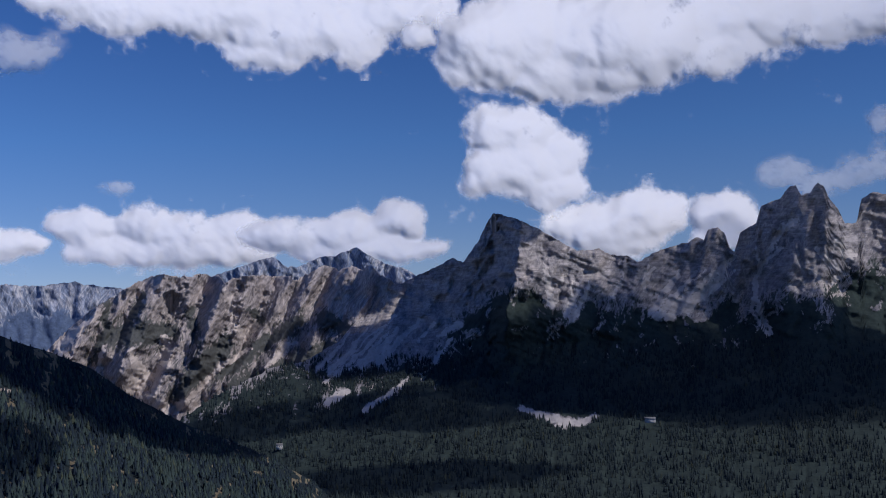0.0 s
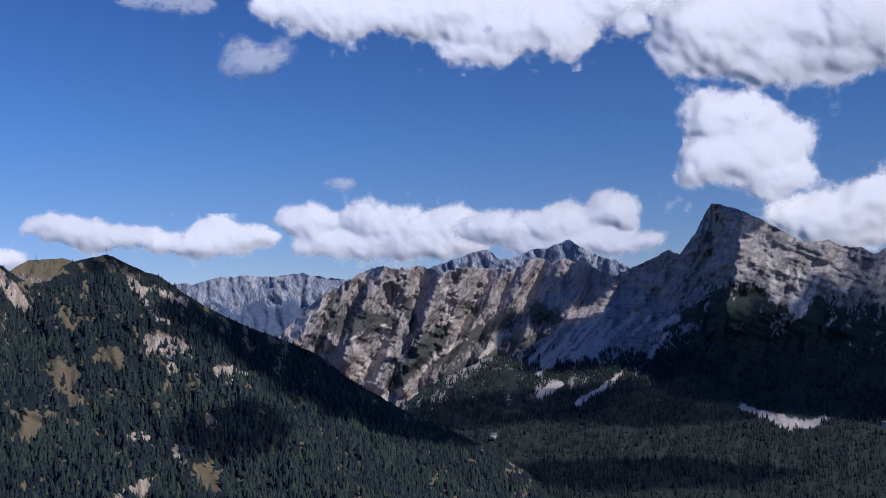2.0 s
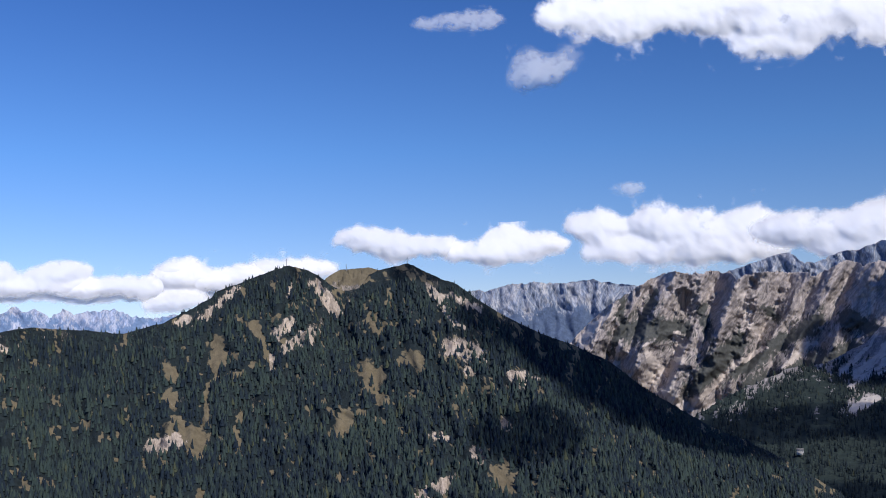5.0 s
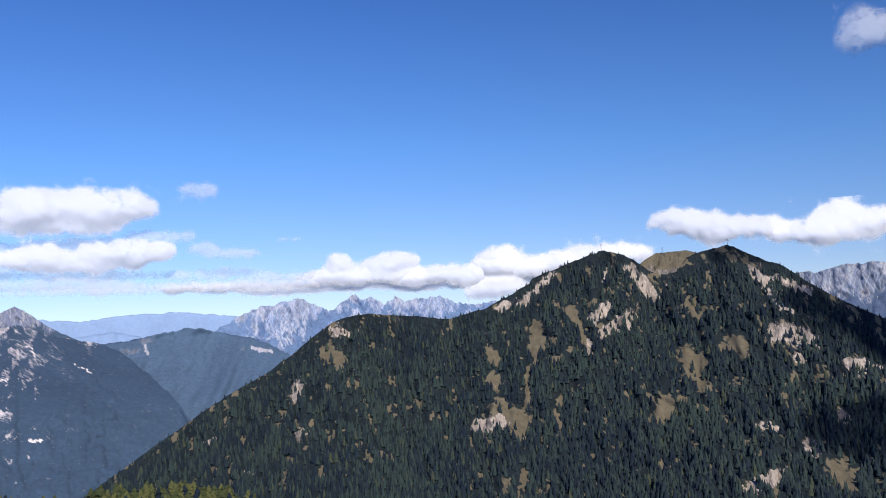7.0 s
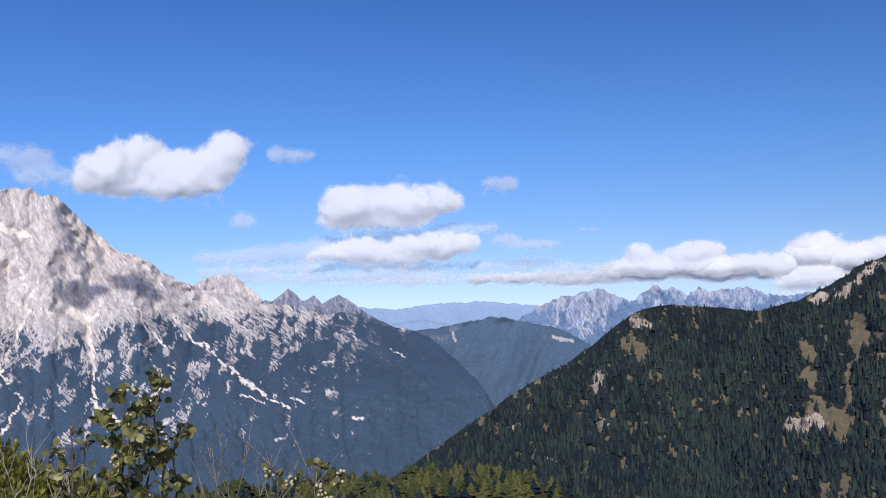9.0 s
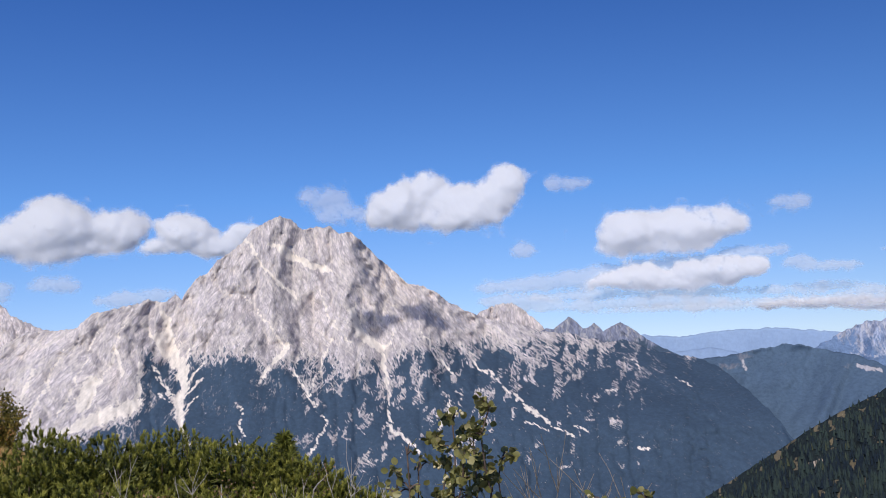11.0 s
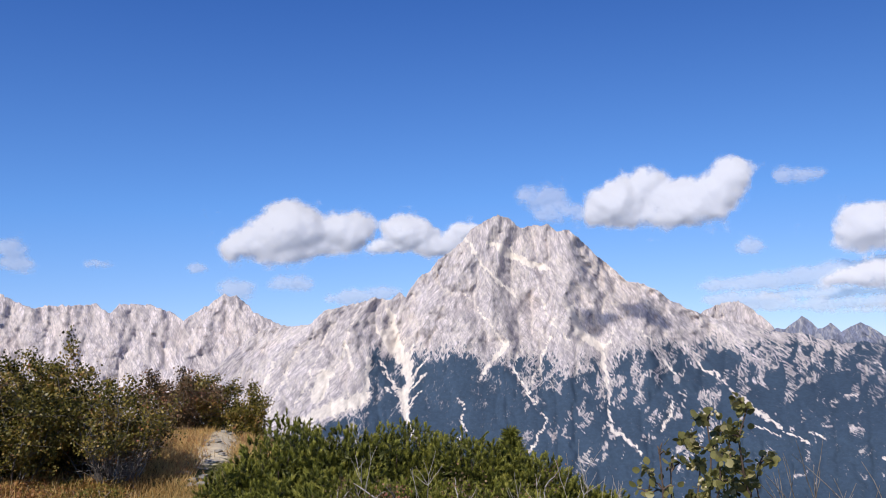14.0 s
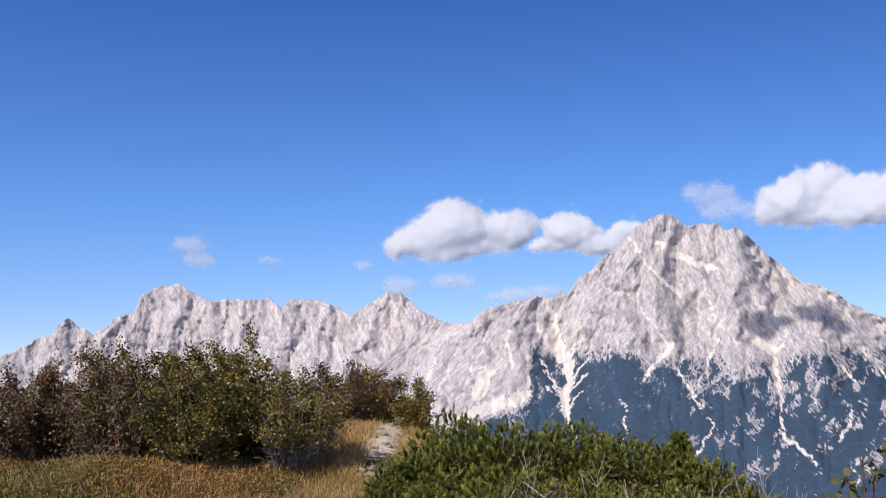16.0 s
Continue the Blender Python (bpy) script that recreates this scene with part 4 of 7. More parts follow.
SPURS_CRAG.append([(3.29, -0.05, 1.0), (3.67, -1.43, 1.0), (4.74, -2.77, 1.0)])
SPURS_CRAG.append([(18.6, 0.08, 1.0), (19.56, -1.85, 1.0), (20.2, -3.45, 1.0)])
SPURS_WEST = []
SPURS_WEST.append([(124.26, 3.89, 1.0), (124.56, 2.06, 1.0), (125.17, 0.08, 1.0)])
SPURS_WEST.append([(126.48, 3.07, 1.0), (126.77, 1.42, 1.0), (127.36, -0.53, 1.0)])
SPURS_WEST.append([(120.65, 2.97, 1.0), (120.97, 0.68, 1.0), (121.62, -0.98, 1.0)])
SPURS_WEST.append([(117.96, 2.95, 1.0), (118.3, 0.64, 1.0), (118.97, -1.04, 1.0)])
SPURS_WEST.append([(111.78, 3.36, 1.0), (112.84, 1.23, 1.0), (114.24, -0.8, 1.0), (114.93, -2.82, 1.0)])
SPURS_WEST.append([(111.78, 3.36, 1.0), (110.43, 1.19, 1.0), (108.73, -0.9, 1.0)])
SPURS_WEST.append([(130.45, 1.94, 1.0), (130.72, 0.82, 1.0), (131.28, -0.44, 1.0)])
SPURS_WEST.append([(122.63, 2.88, 1.0), (122.77, 1.04, 1.0)])
SPURS_WEST.append([(115.58, 2.65, 1.0), (116.27, 0.6, 1.0), (116.96, -1.09, 1.0)])
SPURS_WEST.append([(127.87, 2.02, 1.0), (128.61, 0.47, 1.0)])
SPURS_WEST.append([(110.06, 2.15, 1.0), (108.02, 0.11, 1.0), (106.32, -1.29, 1.0)])


SCREE_GREAT = [[(a, e, w * (0.52 if e < -2.0 and w < 0.6 else 0.85)) for a, e, w in line] for line in SCREE_GREAT]


# ---- mountains ----
wider = lambda lines, k: [[(a, e, w * k) for a, e, w in line] for line in lines]
def under(line, soft=0.5, amount=1.0, seed=0, freq=1.2, wild=1.2, outcrops=0.0, thin=1.0):
    """Forest below a treeline that wanders."""
    def f(az, el):
        edge = np.interp(az, *zip(*line)) + wild * 2 * (fbm(az * freq, el * freq * 0.5, 5, seed, 0.6) - 0.5)
        wob = az + 1.5 * (fbm(az * 0.8, el * 0.8, 3, seed + 31) - 0.5)
        rocky = smooth(0.43, 0.55, fbm(wob * freq * 1.6 + 0.5 * el, el * freq * 0.8, 6, seed + 30, 0.68) - 0.045 * np.clip(edge - el, 0, 9) * thin)
        if not isinstance(outcrops, float):
            rocky = rocky * np.interp(az, *zip(*outcrops))
        return amount * (1 - smooth(-soft, soft, el - edge)) * (1 - (outcrops if isinstance(outcrops, float) else 0.62) * rocky)
    return f


def folds(line, lo=-6.0, hi=0.0, tilt=0.0, seed=0):
    """Big spurs and recesses by bearing, in metres, fading out below."""
    def f(az, el):
        a = az + tilt * el + 1.6 * (fbm(az * 0.5, el * 0.6, 5, seed + 77, 0.6) - 0.5)
        return np.interp(a, *zip(*line)) * smooth(lo, hi, el)
    return f


def hill_fold(az, el):
    # the flank beyond the spur turns away from the sun
    edge = np.interp(el, [-14, -7, 0.3, 2], [17.5, 24.5, 29.5, 31.5]) + 1.2 * (fbm(el * 0.8, az * 0.2, 4, 44) - 0.5)
    return 26.0 * np.clip(edge - az, 0, 12) + 10.0 * np.clip(az - 57, 0, 20)


peak_massif, PEAK = massif("peak_massif", CREST_PEAK, -16, [(-16, 1050), (-10, 1700), (-4, 2380), (-1.5, 2520), (1, 2600), (5, 2690)], 0.09, ledged_dolomite,
    "grey dolomite massif with a sharp peak above dark forest", craggy=0.10, jag=2.5, relief=0.7, rib=0.45, lean=0.4, gully=20.0, blocky=0.2, block=4.2, fluted=0.2, seed=3,
    wood=under([(a, e + (0.5 if a > -13 else -0.3)) for a, e in TREELINE_PEAK], 1.2, seed=4, wild=0.6, outcrops=0.45, thin=1.6), scree=SCREE_PEAK + BARE_BANK + QUARRY, fray=0.5, strata=0.9, spill=0.3, spurs=SPURS_PEAK,
    fold=folds([(-28, 60), (-24, 0), (-22.3, -120), (-20.5, -100), (-18, 60), (-16, 30), (-14, 20), (-11, -100), (-8.5, -200), (-6, -300), (-4.3, -420), (-3.0, -130), (-1, 120), (2, 420), (5, 460), (9, 300), (14, 0)], -7, -2, 0.1, 1))
crag_ridge, CRAG = massif("crag_ridge", CREST_CRAG, -10, [(-10, 2800), (-4, 3010), (-2, 3090), (1, 3190)], 0.06, grey_dolomite,
    "jagged grey limestone ridge with wooded gullies", craggy=0.18, jag=2.6, relief=0.5, rib=0.7, lean=0.5, gully=20.0, spur=1.5, ragged=0.45, blocky=0.16, block=4.0, fluted=0.5, seed=12,
    wood=lambda az, el: np.maximum(strokes_mask(az, el, wider(WOODS_SHADE_CRAG, 1.5), 0.9, 15), 0.2 * smooth(0.52, 0.64, fbm(az * 1.1, el * 0.7, 5, 16, 0.62)) * smooth(0.4, -0.8, el)), scree=wider(SCREE_CRAG, 1.5), fray=0.6, spill=0.5, spurs=SPURS_CRAG,
    fold=folds([(-6, 0), (0, 40), (2.5, -60), (4.6, -110), (7, 40), (10.2, 100), (12.8, -130), (14.6, 10), (16.4, -150), (18.3, -40), (20, -110), (23, 160)], -9, -3, 0.6, 2))
far_peak, _ = massif("far_peak", CREST_FAR, -6, [(-6, 3300), (3, 3560)], 0.12, hazed_dolomite, "distant hazy grey rock peak behind the ridge",
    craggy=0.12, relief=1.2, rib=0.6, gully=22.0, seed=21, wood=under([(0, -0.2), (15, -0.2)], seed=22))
north_range, _ = massif("north_range", CREST_NORTH, -8, [(-8, 3500), (1, 4200)], 0.12, hazed_dolomite, "distant blue-grey mountain range across the valley",
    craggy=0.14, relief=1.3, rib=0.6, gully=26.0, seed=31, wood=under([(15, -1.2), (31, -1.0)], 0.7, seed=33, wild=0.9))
hill_knob, _ = massif("hill_knob", CREST_KNOB, -2, [(-2, 1020), (2, 1090)], 0.12, hill_soil, "grassy brown knob behind the wooded hill", craggy=0.04, relief=0.2,
    seed=36, meadow=[[(33, 1.4, 1.6), (39, 1.4, 1.6)]])
wooded_hill, HILL = massif("wooded_hill", CREST_HILL, -17, [(-17, 540), (-8, 760), (2, 960)], 0.16, hill_soil, "steep hill covered in dark conifer forest with rocky clearings",
    craggy=0.07, jag=1.8, relief=1.5, rib=0.3, seed=41, fold=hill_fold, wood=lambda az, el: np.ones_like(el), scree=wider([CLIFF_HILL], 0.85) + wider(ROCKS_HILL, 1.05), meadow=wider(MEADOWS_HILL, 1.35), fray=0.8, category="hill",
    bare=lambda az, el: 0.30 * smooth(0.66, 0.74, ridged(az * 1.4, el * 1.1, 5, 46, 0.65)) * smooth(-13, -3, el) * smooth(0.48, 0.6, fbm(az * 0.6, el * 0.6, 3, 49)),
    turf_of=lambda az, el: 0.34 * smooth(30.0, 31.0, az) * smooth(35.5, 34.5, az) * smooth(1.4, 0.6, np.interp(az, *zip(*CREST_HILL)) - el) + 0.8 * smooth(0.62, 0.69, fbm(az * 2.2, el * 1.4, 5, 45, 0.62)))
snow_peaks, _ = massif("snow_peaks", CREST_SNOW, -7, [(-7, 3900), (0, 4500)], 0.12, hazed_pale, "distant pale rock peaks under the clouds",
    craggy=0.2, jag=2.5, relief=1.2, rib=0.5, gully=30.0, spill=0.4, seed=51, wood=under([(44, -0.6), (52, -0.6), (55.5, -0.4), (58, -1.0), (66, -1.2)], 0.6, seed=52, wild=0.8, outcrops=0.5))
haze_range, _ = massif("haze_range", CREST_HAZE, -6, [(-6, 4400), (0, 4650)], 0.2, hazed_blue, "faint blue mountains on the horizon",
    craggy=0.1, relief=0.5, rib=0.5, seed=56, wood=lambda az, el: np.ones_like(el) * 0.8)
low_ridge, _ = massif("low_ridge", CREST_LOW, -6, [(-6, 3300), (0, 3700)], 0.2, hazed_blue, "low blue-green wooded ridge far off",
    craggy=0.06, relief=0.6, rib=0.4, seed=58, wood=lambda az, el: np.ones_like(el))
green_hill, _ = massif("green_hill", CREST_GREEN, -14, [(-14, 1900), (-2, 2900)], 0.13, hazed_forest, "wooded blue-green hill above the valley",
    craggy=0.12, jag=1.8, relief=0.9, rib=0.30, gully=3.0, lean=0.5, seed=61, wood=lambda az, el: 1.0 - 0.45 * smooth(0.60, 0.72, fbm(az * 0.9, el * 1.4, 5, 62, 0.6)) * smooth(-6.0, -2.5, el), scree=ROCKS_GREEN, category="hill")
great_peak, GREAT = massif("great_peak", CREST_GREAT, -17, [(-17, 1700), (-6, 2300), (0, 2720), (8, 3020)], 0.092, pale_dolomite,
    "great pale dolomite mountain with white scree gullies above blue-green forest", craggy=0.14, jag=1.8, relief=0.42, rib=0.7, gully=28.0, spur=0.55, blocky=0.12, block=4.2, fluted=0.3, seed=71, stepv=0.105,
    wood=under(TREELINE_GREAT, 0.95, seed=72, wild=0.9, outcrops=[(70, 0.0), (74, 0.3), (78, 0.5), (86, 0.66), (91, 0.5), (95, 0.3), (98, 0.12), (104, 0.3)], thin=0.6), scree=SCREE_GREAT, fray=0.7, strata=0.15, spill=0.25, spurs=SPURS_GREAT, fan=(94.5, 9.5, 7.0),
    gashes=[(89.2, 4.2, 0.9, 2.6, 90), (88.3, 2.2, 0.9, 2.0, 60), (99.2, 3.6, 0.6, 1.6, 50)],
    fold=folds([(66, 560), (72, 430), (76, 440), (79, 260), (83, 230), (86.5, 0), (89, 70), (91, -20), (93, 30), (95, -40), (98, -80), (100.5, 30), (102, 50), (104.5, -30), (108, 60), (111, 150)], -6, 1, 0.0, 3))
CREST_HORNS = [(71.19, -1.95), (72.48, -1.31), (73.5, -0.58), (74.16, -0.02), (74.63, 0.24), (75.15, -0.0), (75.67, -0.27), (75.91, 0.04), (76.19, 0.28), (76.54, 0.0), (76.86, -0.08), (77.22, 0.36), (77.68, 0.74), (78.21, 0.31), (78.62, 0.04), (79.08, 0.12), (79.69, -0.24)]
horn_ridge, _ = massif("horn_ridge", CREST_HORNS, -4, [(-4, 3250), (-1, 3400), (1, 3500)], 0.08, hazed_horn, "row of dark pointed rock horns above the forest",
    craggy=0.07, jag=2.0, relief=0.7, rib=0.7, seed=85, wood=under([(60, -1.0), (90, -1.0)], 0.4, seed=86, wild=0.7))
back_crest, _ = massif("back_crest", CREST_BACK, -3, [(-3, 3500), (2, 3700)], 0.12, pale_dolomite, "pale rock crest behind the great mountain",
    craggy=0.2, jag=2.4, relief=1.0, rib=0.6, seed=81)
west_chain, _ = massif("west_chain", CREST_WEST, -8, [(-8, 2900), (0, 3300), (4, 3460)], 0.09, bedded_dolomite, "long chain of pale dolomite towers",
    craggy=0.17, jag=2.4, relief=0.42, rib=0.9, gully=12.0, spur=0.4, ragged=1.6, blocky=0.14, block=3.2, fluted=0.06, seed=91, strata=1.1, spill=0.25, spurs=SPURS_WEST)

# ---- the ground, one sheet from the summit to the horizon ----
ring = np.concatenate([np.linspace(0.0, 20, 100), np.geomspace(20.5, 4950, 80)])[:, None]
turn = np.radians(np.concatenate([np.arange(55, 142, 0.6), np.arange(142, 415, 3.0)]))[None, :]
def ground_height(x, y):
    r = np.hypot(x, y)
    az = np.degrees(np.arctan2(-x, y))
    flat = np.interp(az, [-180, -60, 40, 62, 80, 92, 110, 140, 180], [8, 1.2, 1.2, 2.0, 3, 5, 15.5, 17, 8])
    far = np.maximum(r - flat, 0)
    drop = np.where(far < 14, far * far * 0.014, 2.744 + (far - 14) * 0.392)
    drop = drop * np.interp(az, [-90, -60, 50, 65], [1, 1.3, 1.3, 1])
    rise = np.interp(az, [107, 112, 136, 142], [0, 1, 1, 0]) * (0.5 * smooth(9.0, 13.5, r))
    rise = rise + 0.32 * np.exp(-((az - 128.5) / 5.5) ** 2 - ((r - 10.6) / 1.0) ** 2)
    z = rise - np.minimum(drop, 620) + 0.5 * (fbm(x * 0.12, y * 0.12, 4, 101) - 0.5) * smooth(2, 12, r) + 0.12 * (fbm(x * 0.9, y * 0.9, 4, 102) - 0.5)
    return z + 40 * (fbm(x * 0.004, y * 0.004, 4, 103) - 0.5) * smooth(60, 500, r)
gx, gy = -np.sin(turn) * ring, np.cos(turn) * ring
turf = mountain_material("alpine turf", (0.3, 0.27, 0.2), (0.18, 0.16, 0.12), (0.10, 0.075, 0.03), (0.70, 0.585, 0.41), 0.8, 0.4)
gaz, gr = np.degrees(np.arctan2(-gx, gy)), np.hypot(gx, gy)
path = (0.5 + 1.0 * fbm(gx * 1.6, gy * 1.6, 4, 106, 0.65)) * smooth(-2.6, -0.6, gaz - 112.4 + 1.6 * (fbm(gx * 0.9, gy * 0.9, 3, 107) - 0.5)) * np.exp(-((gaz - 112.4 - 0.25 * (13 - gr)) / 1.35) ** 2) * smooth(11.4, 12.6, gr) * smooth(17.0, 15, gr)
straw = smooth(104, 109, gaz) * smooth(120, 116, gaz) * smooth(8, 9, gr) * smooth(30, 18, gr)
ground = sheet("ground", gx, gy, ground_height(gx, gy), turf, {"wood": np.ones_like(gx), "scree": path, "meadow": straw, "across": gx * 2.0, "down": gy * 2.0}, "summit turf falling away into the valleys", "ground", closed=True)

near_spur, SPUR = massif("near_spur", [(58, -14.0), (61, -12.4), (63, -11.7), (66, -11.1), (70, -10.8), (76, -10.9), (83, -11.2), (88, -12.0), (96, -15.5)], -21, [(-21, 95), (-11, 190)], 0.3, shoulder_soil,
    "near shoulder of the summit with bare brown soil", craggy=0.08, relief=0.2, rib=0.3, seed=105, wood=lambda az, el: np.ones_like(el), meadow=[[(73.8, -11.15, 0.55), (70.2, -11.45, 0.5)], [(77.3, -10.95, 0.6), (80.2, -10.95, 0.6)]], fray=0.5, category="slope")

# ---- forests ----
def conifer_template(rng, tiers, sides, slim=0.2):
    """A ragged spruce one metre high: stacked skirts with uneven hems."""
    verts, faces = [], []
    for k in range(tiers):
        lo, hi = 0.04 + 0.66 * k / tiers, min(1.0, 0.62 + 0.66 * (k + 0.6) / tiers)
        rad = slim * (1 - 0.66 * k / tiers)
        base = len(verts)
        verts.append((rng.uniform(-.01, .01), rng.uniform(-.01, .01), hi if k < tiers - 1 else 1.0))
        for s in range(sides):
            a = 2 * math.pi * (s + rng.uniform(-.2, .2)) / sides + k * 0.7
            q = rad * rng.uniform(0.62, 1.15)
            verts.append((math.cos(a) * q, math.sin(a) * q, lo + rng.uniform(-.05, .05)))
        faces += [(base, base + 1 + s, base + 1 + (s + 1) % sides) for s in range(sides)]
    return np.array(verts), np.array(faces)


def forest(name, spots, heights, material, label, tiers=3, sides=6, slim=0.2, seed=0, category="forest"):
    """Many conifers as one uncountable wood."""
    rng = random.Random(seed)
    nr = np.random.RandomState(seed)
    kinds = [conifer_template(rng, tiers, sides, slim * rng.uniform(0.8, 1.25)) for _ in range(7)]
    which = nr.randint(0, 7, len(spots))
    co, tri, tints, start = [], [], [], 0
    for k, (tv, tf) in enumerate(kinds):
        at, hh = spots[which == k], heights[which == k]
        a = nr.rand(len(at)) * 6.283
        wide = hh * nr.uniform(0.85, 1.2, len(at))
        x = at[:, None, 0] + wide[:, None] * (np.cos(a)[:, None] * tv[:, 0] - np.sin(a)[:, None] * tv[:, 1])
        y = at[:, None, 1] + wide[:, None] * (np.sin(a)[:, None] * tv[:, 0] + np.cos(a)[:, None] * tv[:, 1])
        z = at[:, None, 2] + hh[:, None] * (tv[:, 2] - 0.04)
        co.append(np.stack([x, y, z], -1).reshape(-1, 3))
        tri.append((tf[None] + (start + np.arange(len(at)) * len(tv))[:, None, None]).reshape(-1, 3))
        tints.append(np.repeat(nr.rand(len(at)), len(tv)))
        start += len(at) * len(tv)
    co, tri, tints = np.concatenate(co), np.concatenate(tri), np.concatenate(tints)
    me = bpy.data.meshes.new(name)
    me.vertices.add(len(co))
    me.vertices.foreach_set("co", co.astype(np.float32).ravel())
    me.loops.add(tri.size)
    me.loops.foreach_set("vertex_index", tri.astype(np.int32).ravel())
    me.polygons.add(len(tri))
    me.polygons.foreach_set("loop_start", np.arange(0, tri.size, 3, dtype=np.int32))
    me.attributes.new("tint", "FLOAT", "POINT").data.foreach_set("value", tints.astype(np.float32))
    me.update(calc_edges=True)
    me.materials.append(material)
    return tagged(new(name, me), label, category, kind="stuff")


def scatter(land, count, seed, keep):
    """Random places on a mountain's face, even over the plan, where keep(az, el, wood, scree, meadow) says yes."""
    x, y, z, layers, az, el = land
    rows, cols = az.shape
    area = np.abs((x[1:, :-1] - x[:-1, :-1]) * (y[:-1, 1:] - y[:-1, :-1]) - (y[1:, :-1] - y[:-1, :-1]) * (x[:-1, 1:] - x[:-1, :-1]))
    area = area * keep(az[:-1, :-1], el[:-1, :-1], *[layers[k][:rows - 1, :cols - 1] for k in ("wood", "scree", "meadow")])
    nr = np.random.RandomState(seed)
    cell = nr.choice(area.size, count, p=(area / area.sum()).ravel())
    i, j = cell // (cols - 1), cell % (cols - 1)
    u, v = nr.rand(2, count)
    mix = lambda q: (q[i, j] * (1 - u) + q[i + 1, j] * u) * (1 - v) + (q[i, j + 1] * (1 - u) + q[i + 1, j + 1] * u) * v
    return np.stack([mix(x), mix(y), mix(z)], -1), mix(az), mix(el)


def needle_material(name, dark, light, yellow):
    m, n, l, b = nodes_of(name)
    t = attribute(n, "tint")
    stand = noise_at(n, l, 0.016, 4, 0.6)
    c = blend(n, l, ramp(n, l, sums(n, l, sums(n, l, t, "MULTIPLY", 0.45), "ADD", stand), 0.52, 0.92), dark, light)
    c = blend(n, l, ramp(n, l, t, 0.93, 1.0), c, yellow)
    l.new(c, b.inputs["Base Color"])
    b.inputs["Roughness"].default_value = 0.9
    b.inputs["Specular IOR Level"].default_value = 0.15
    return m


# needle colours pushed towards blue to imitate haze over the hill
spruce_green = needle_material("spruce needles", (0.012, 0.020, 0.030), (0.033, 0.049, 0.043), (0.056, 0.064, 0.038))
valley_green = needle_material("valley spruce needles", (0.011, 0.018, 0.022), (0.023, 0.033, 0.032), (0.035, 0.04, 0.025))

def on_hill(az, el, wood, scree, meadow):
    top = np.interp(az, *zip(*CREST_HILL))
    bald = np.maximum(smooth(0.9, 0.1, top - el) * smooth(0.9, 1.8, top) * 0.3, 0.5 * smooth(2.1, 1.0, top - el) * smooth(36.0, 35.0, az) * smooth(29.5, 31.0, az))
    gaps = 0.35 + 0.65 * smooth(0.38, 0.48, fbm(az * 1.1, el * 1.3, 5, 47, 0.65))
    return (1 - 0.82 * smooth(0.12, 0.5, scree)) * (1 - 0.95 * smooth(0.06, 0.25, meadow)) * gaps * (1 - bald)
spots, saz, sel = scatter(HILL, 27000, 5, on_hill)
size = np.random.RandomState(6).uniform(4.0, 9.5, len(spots)) * (0.45 + 0.55 * smooth(0.1, 1.4, np.interp(saz, *zip(*CREST_HILL)) - sel))
forest("hill_forest", spots, size, spruce_green, "dense dark spruce forest on the hillside", 3, 5, 0.23, 8)

def in_valley(az, el, wood, scree, meadow):
    return (scree < 0.25) * (wood > 0.5) * smooth(-3.0, -5.5, el) * (0.2 + 0.8 * smooth(0.36, 0.46, fbm(az * 0.8, el * 1.5, 5, 48, 0.6)))
spots, saz, sel = scatter(PEAK, 17000, 15, in_valley)
forest("valley_forest", spots, np.random.RandomState(16).uniform(7.0, 14.0, len(spots)), valley_green, "dark spruce forest filling the valley below the peaks", 2, 5, 0.2, 18)

# ---- clouds ----
def cloud_material(name, thick, edge, white_=0.95, lean_by=0.8):
    m, n, l, b = nodes_of(name)
    n.remove(b)
    out = n["Material Output"]
    puff = noise_at(n, l, 0.007, 5, 0.55)
    wisp = noise_at(n, l, 0.02, 4, 0.55)
    d = sums(n, l, attribute(n, "cover"), "ADD", sums(n, l, sums(n, l, puff, "SUBTRACT", 0.5), "MULTIPLY", edge))
    d = sums(n, l, d, "ADD", sums(n, l, sums(n, l, wisp, "SUBTRACT", 0.5), "MULTIPLY", edge * 0.5))
    fac = sums(n, l, ramp(n, l, d, 0.05, 0.8), "MULTIPLY", thick)
    white = add(n, "ShaderNodeBsdfDiffuse", Color=(white_, white_, white_ * 1.02, 1))
    glow = add(n, "ShaderNodeBsdfTranslucent", Color=(0.9, 0.91, 0.94, 1))
    # stands in for light scattered through the droplets: the shading normals are bent towards the sun
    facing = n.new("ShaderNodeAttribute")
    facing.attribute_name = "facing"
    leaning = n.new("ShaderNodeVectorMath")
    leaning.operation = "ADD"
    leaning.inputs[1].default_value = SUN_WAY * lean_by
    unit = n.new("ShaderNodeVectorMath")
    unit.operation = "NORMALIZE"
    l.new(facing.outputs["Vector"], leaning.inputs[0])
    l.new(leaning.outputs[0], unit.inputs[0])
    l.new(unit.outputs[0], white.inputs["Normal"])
    body, mixed, clear = n.new("ShaderNodeMixShader"), n.new("ShaderNodeMixShader"), n.new("ShaderNodeBsdfTransparent")
    body.inputs[0].default_value = 0.3
    l.new(white.outputs[0], body.inputs[1])
    l.new(glow.outputs[0], body.inputs[2])
    l.new(fac, mixed.inputs[0])
    l.new(clear.outputs[0], mixed.inputs[1])
    l.new(body.outputs[0], mixed.inputs[2])
    l.new(mixed.outputs[0], out.inputs["Surface"])
    return m


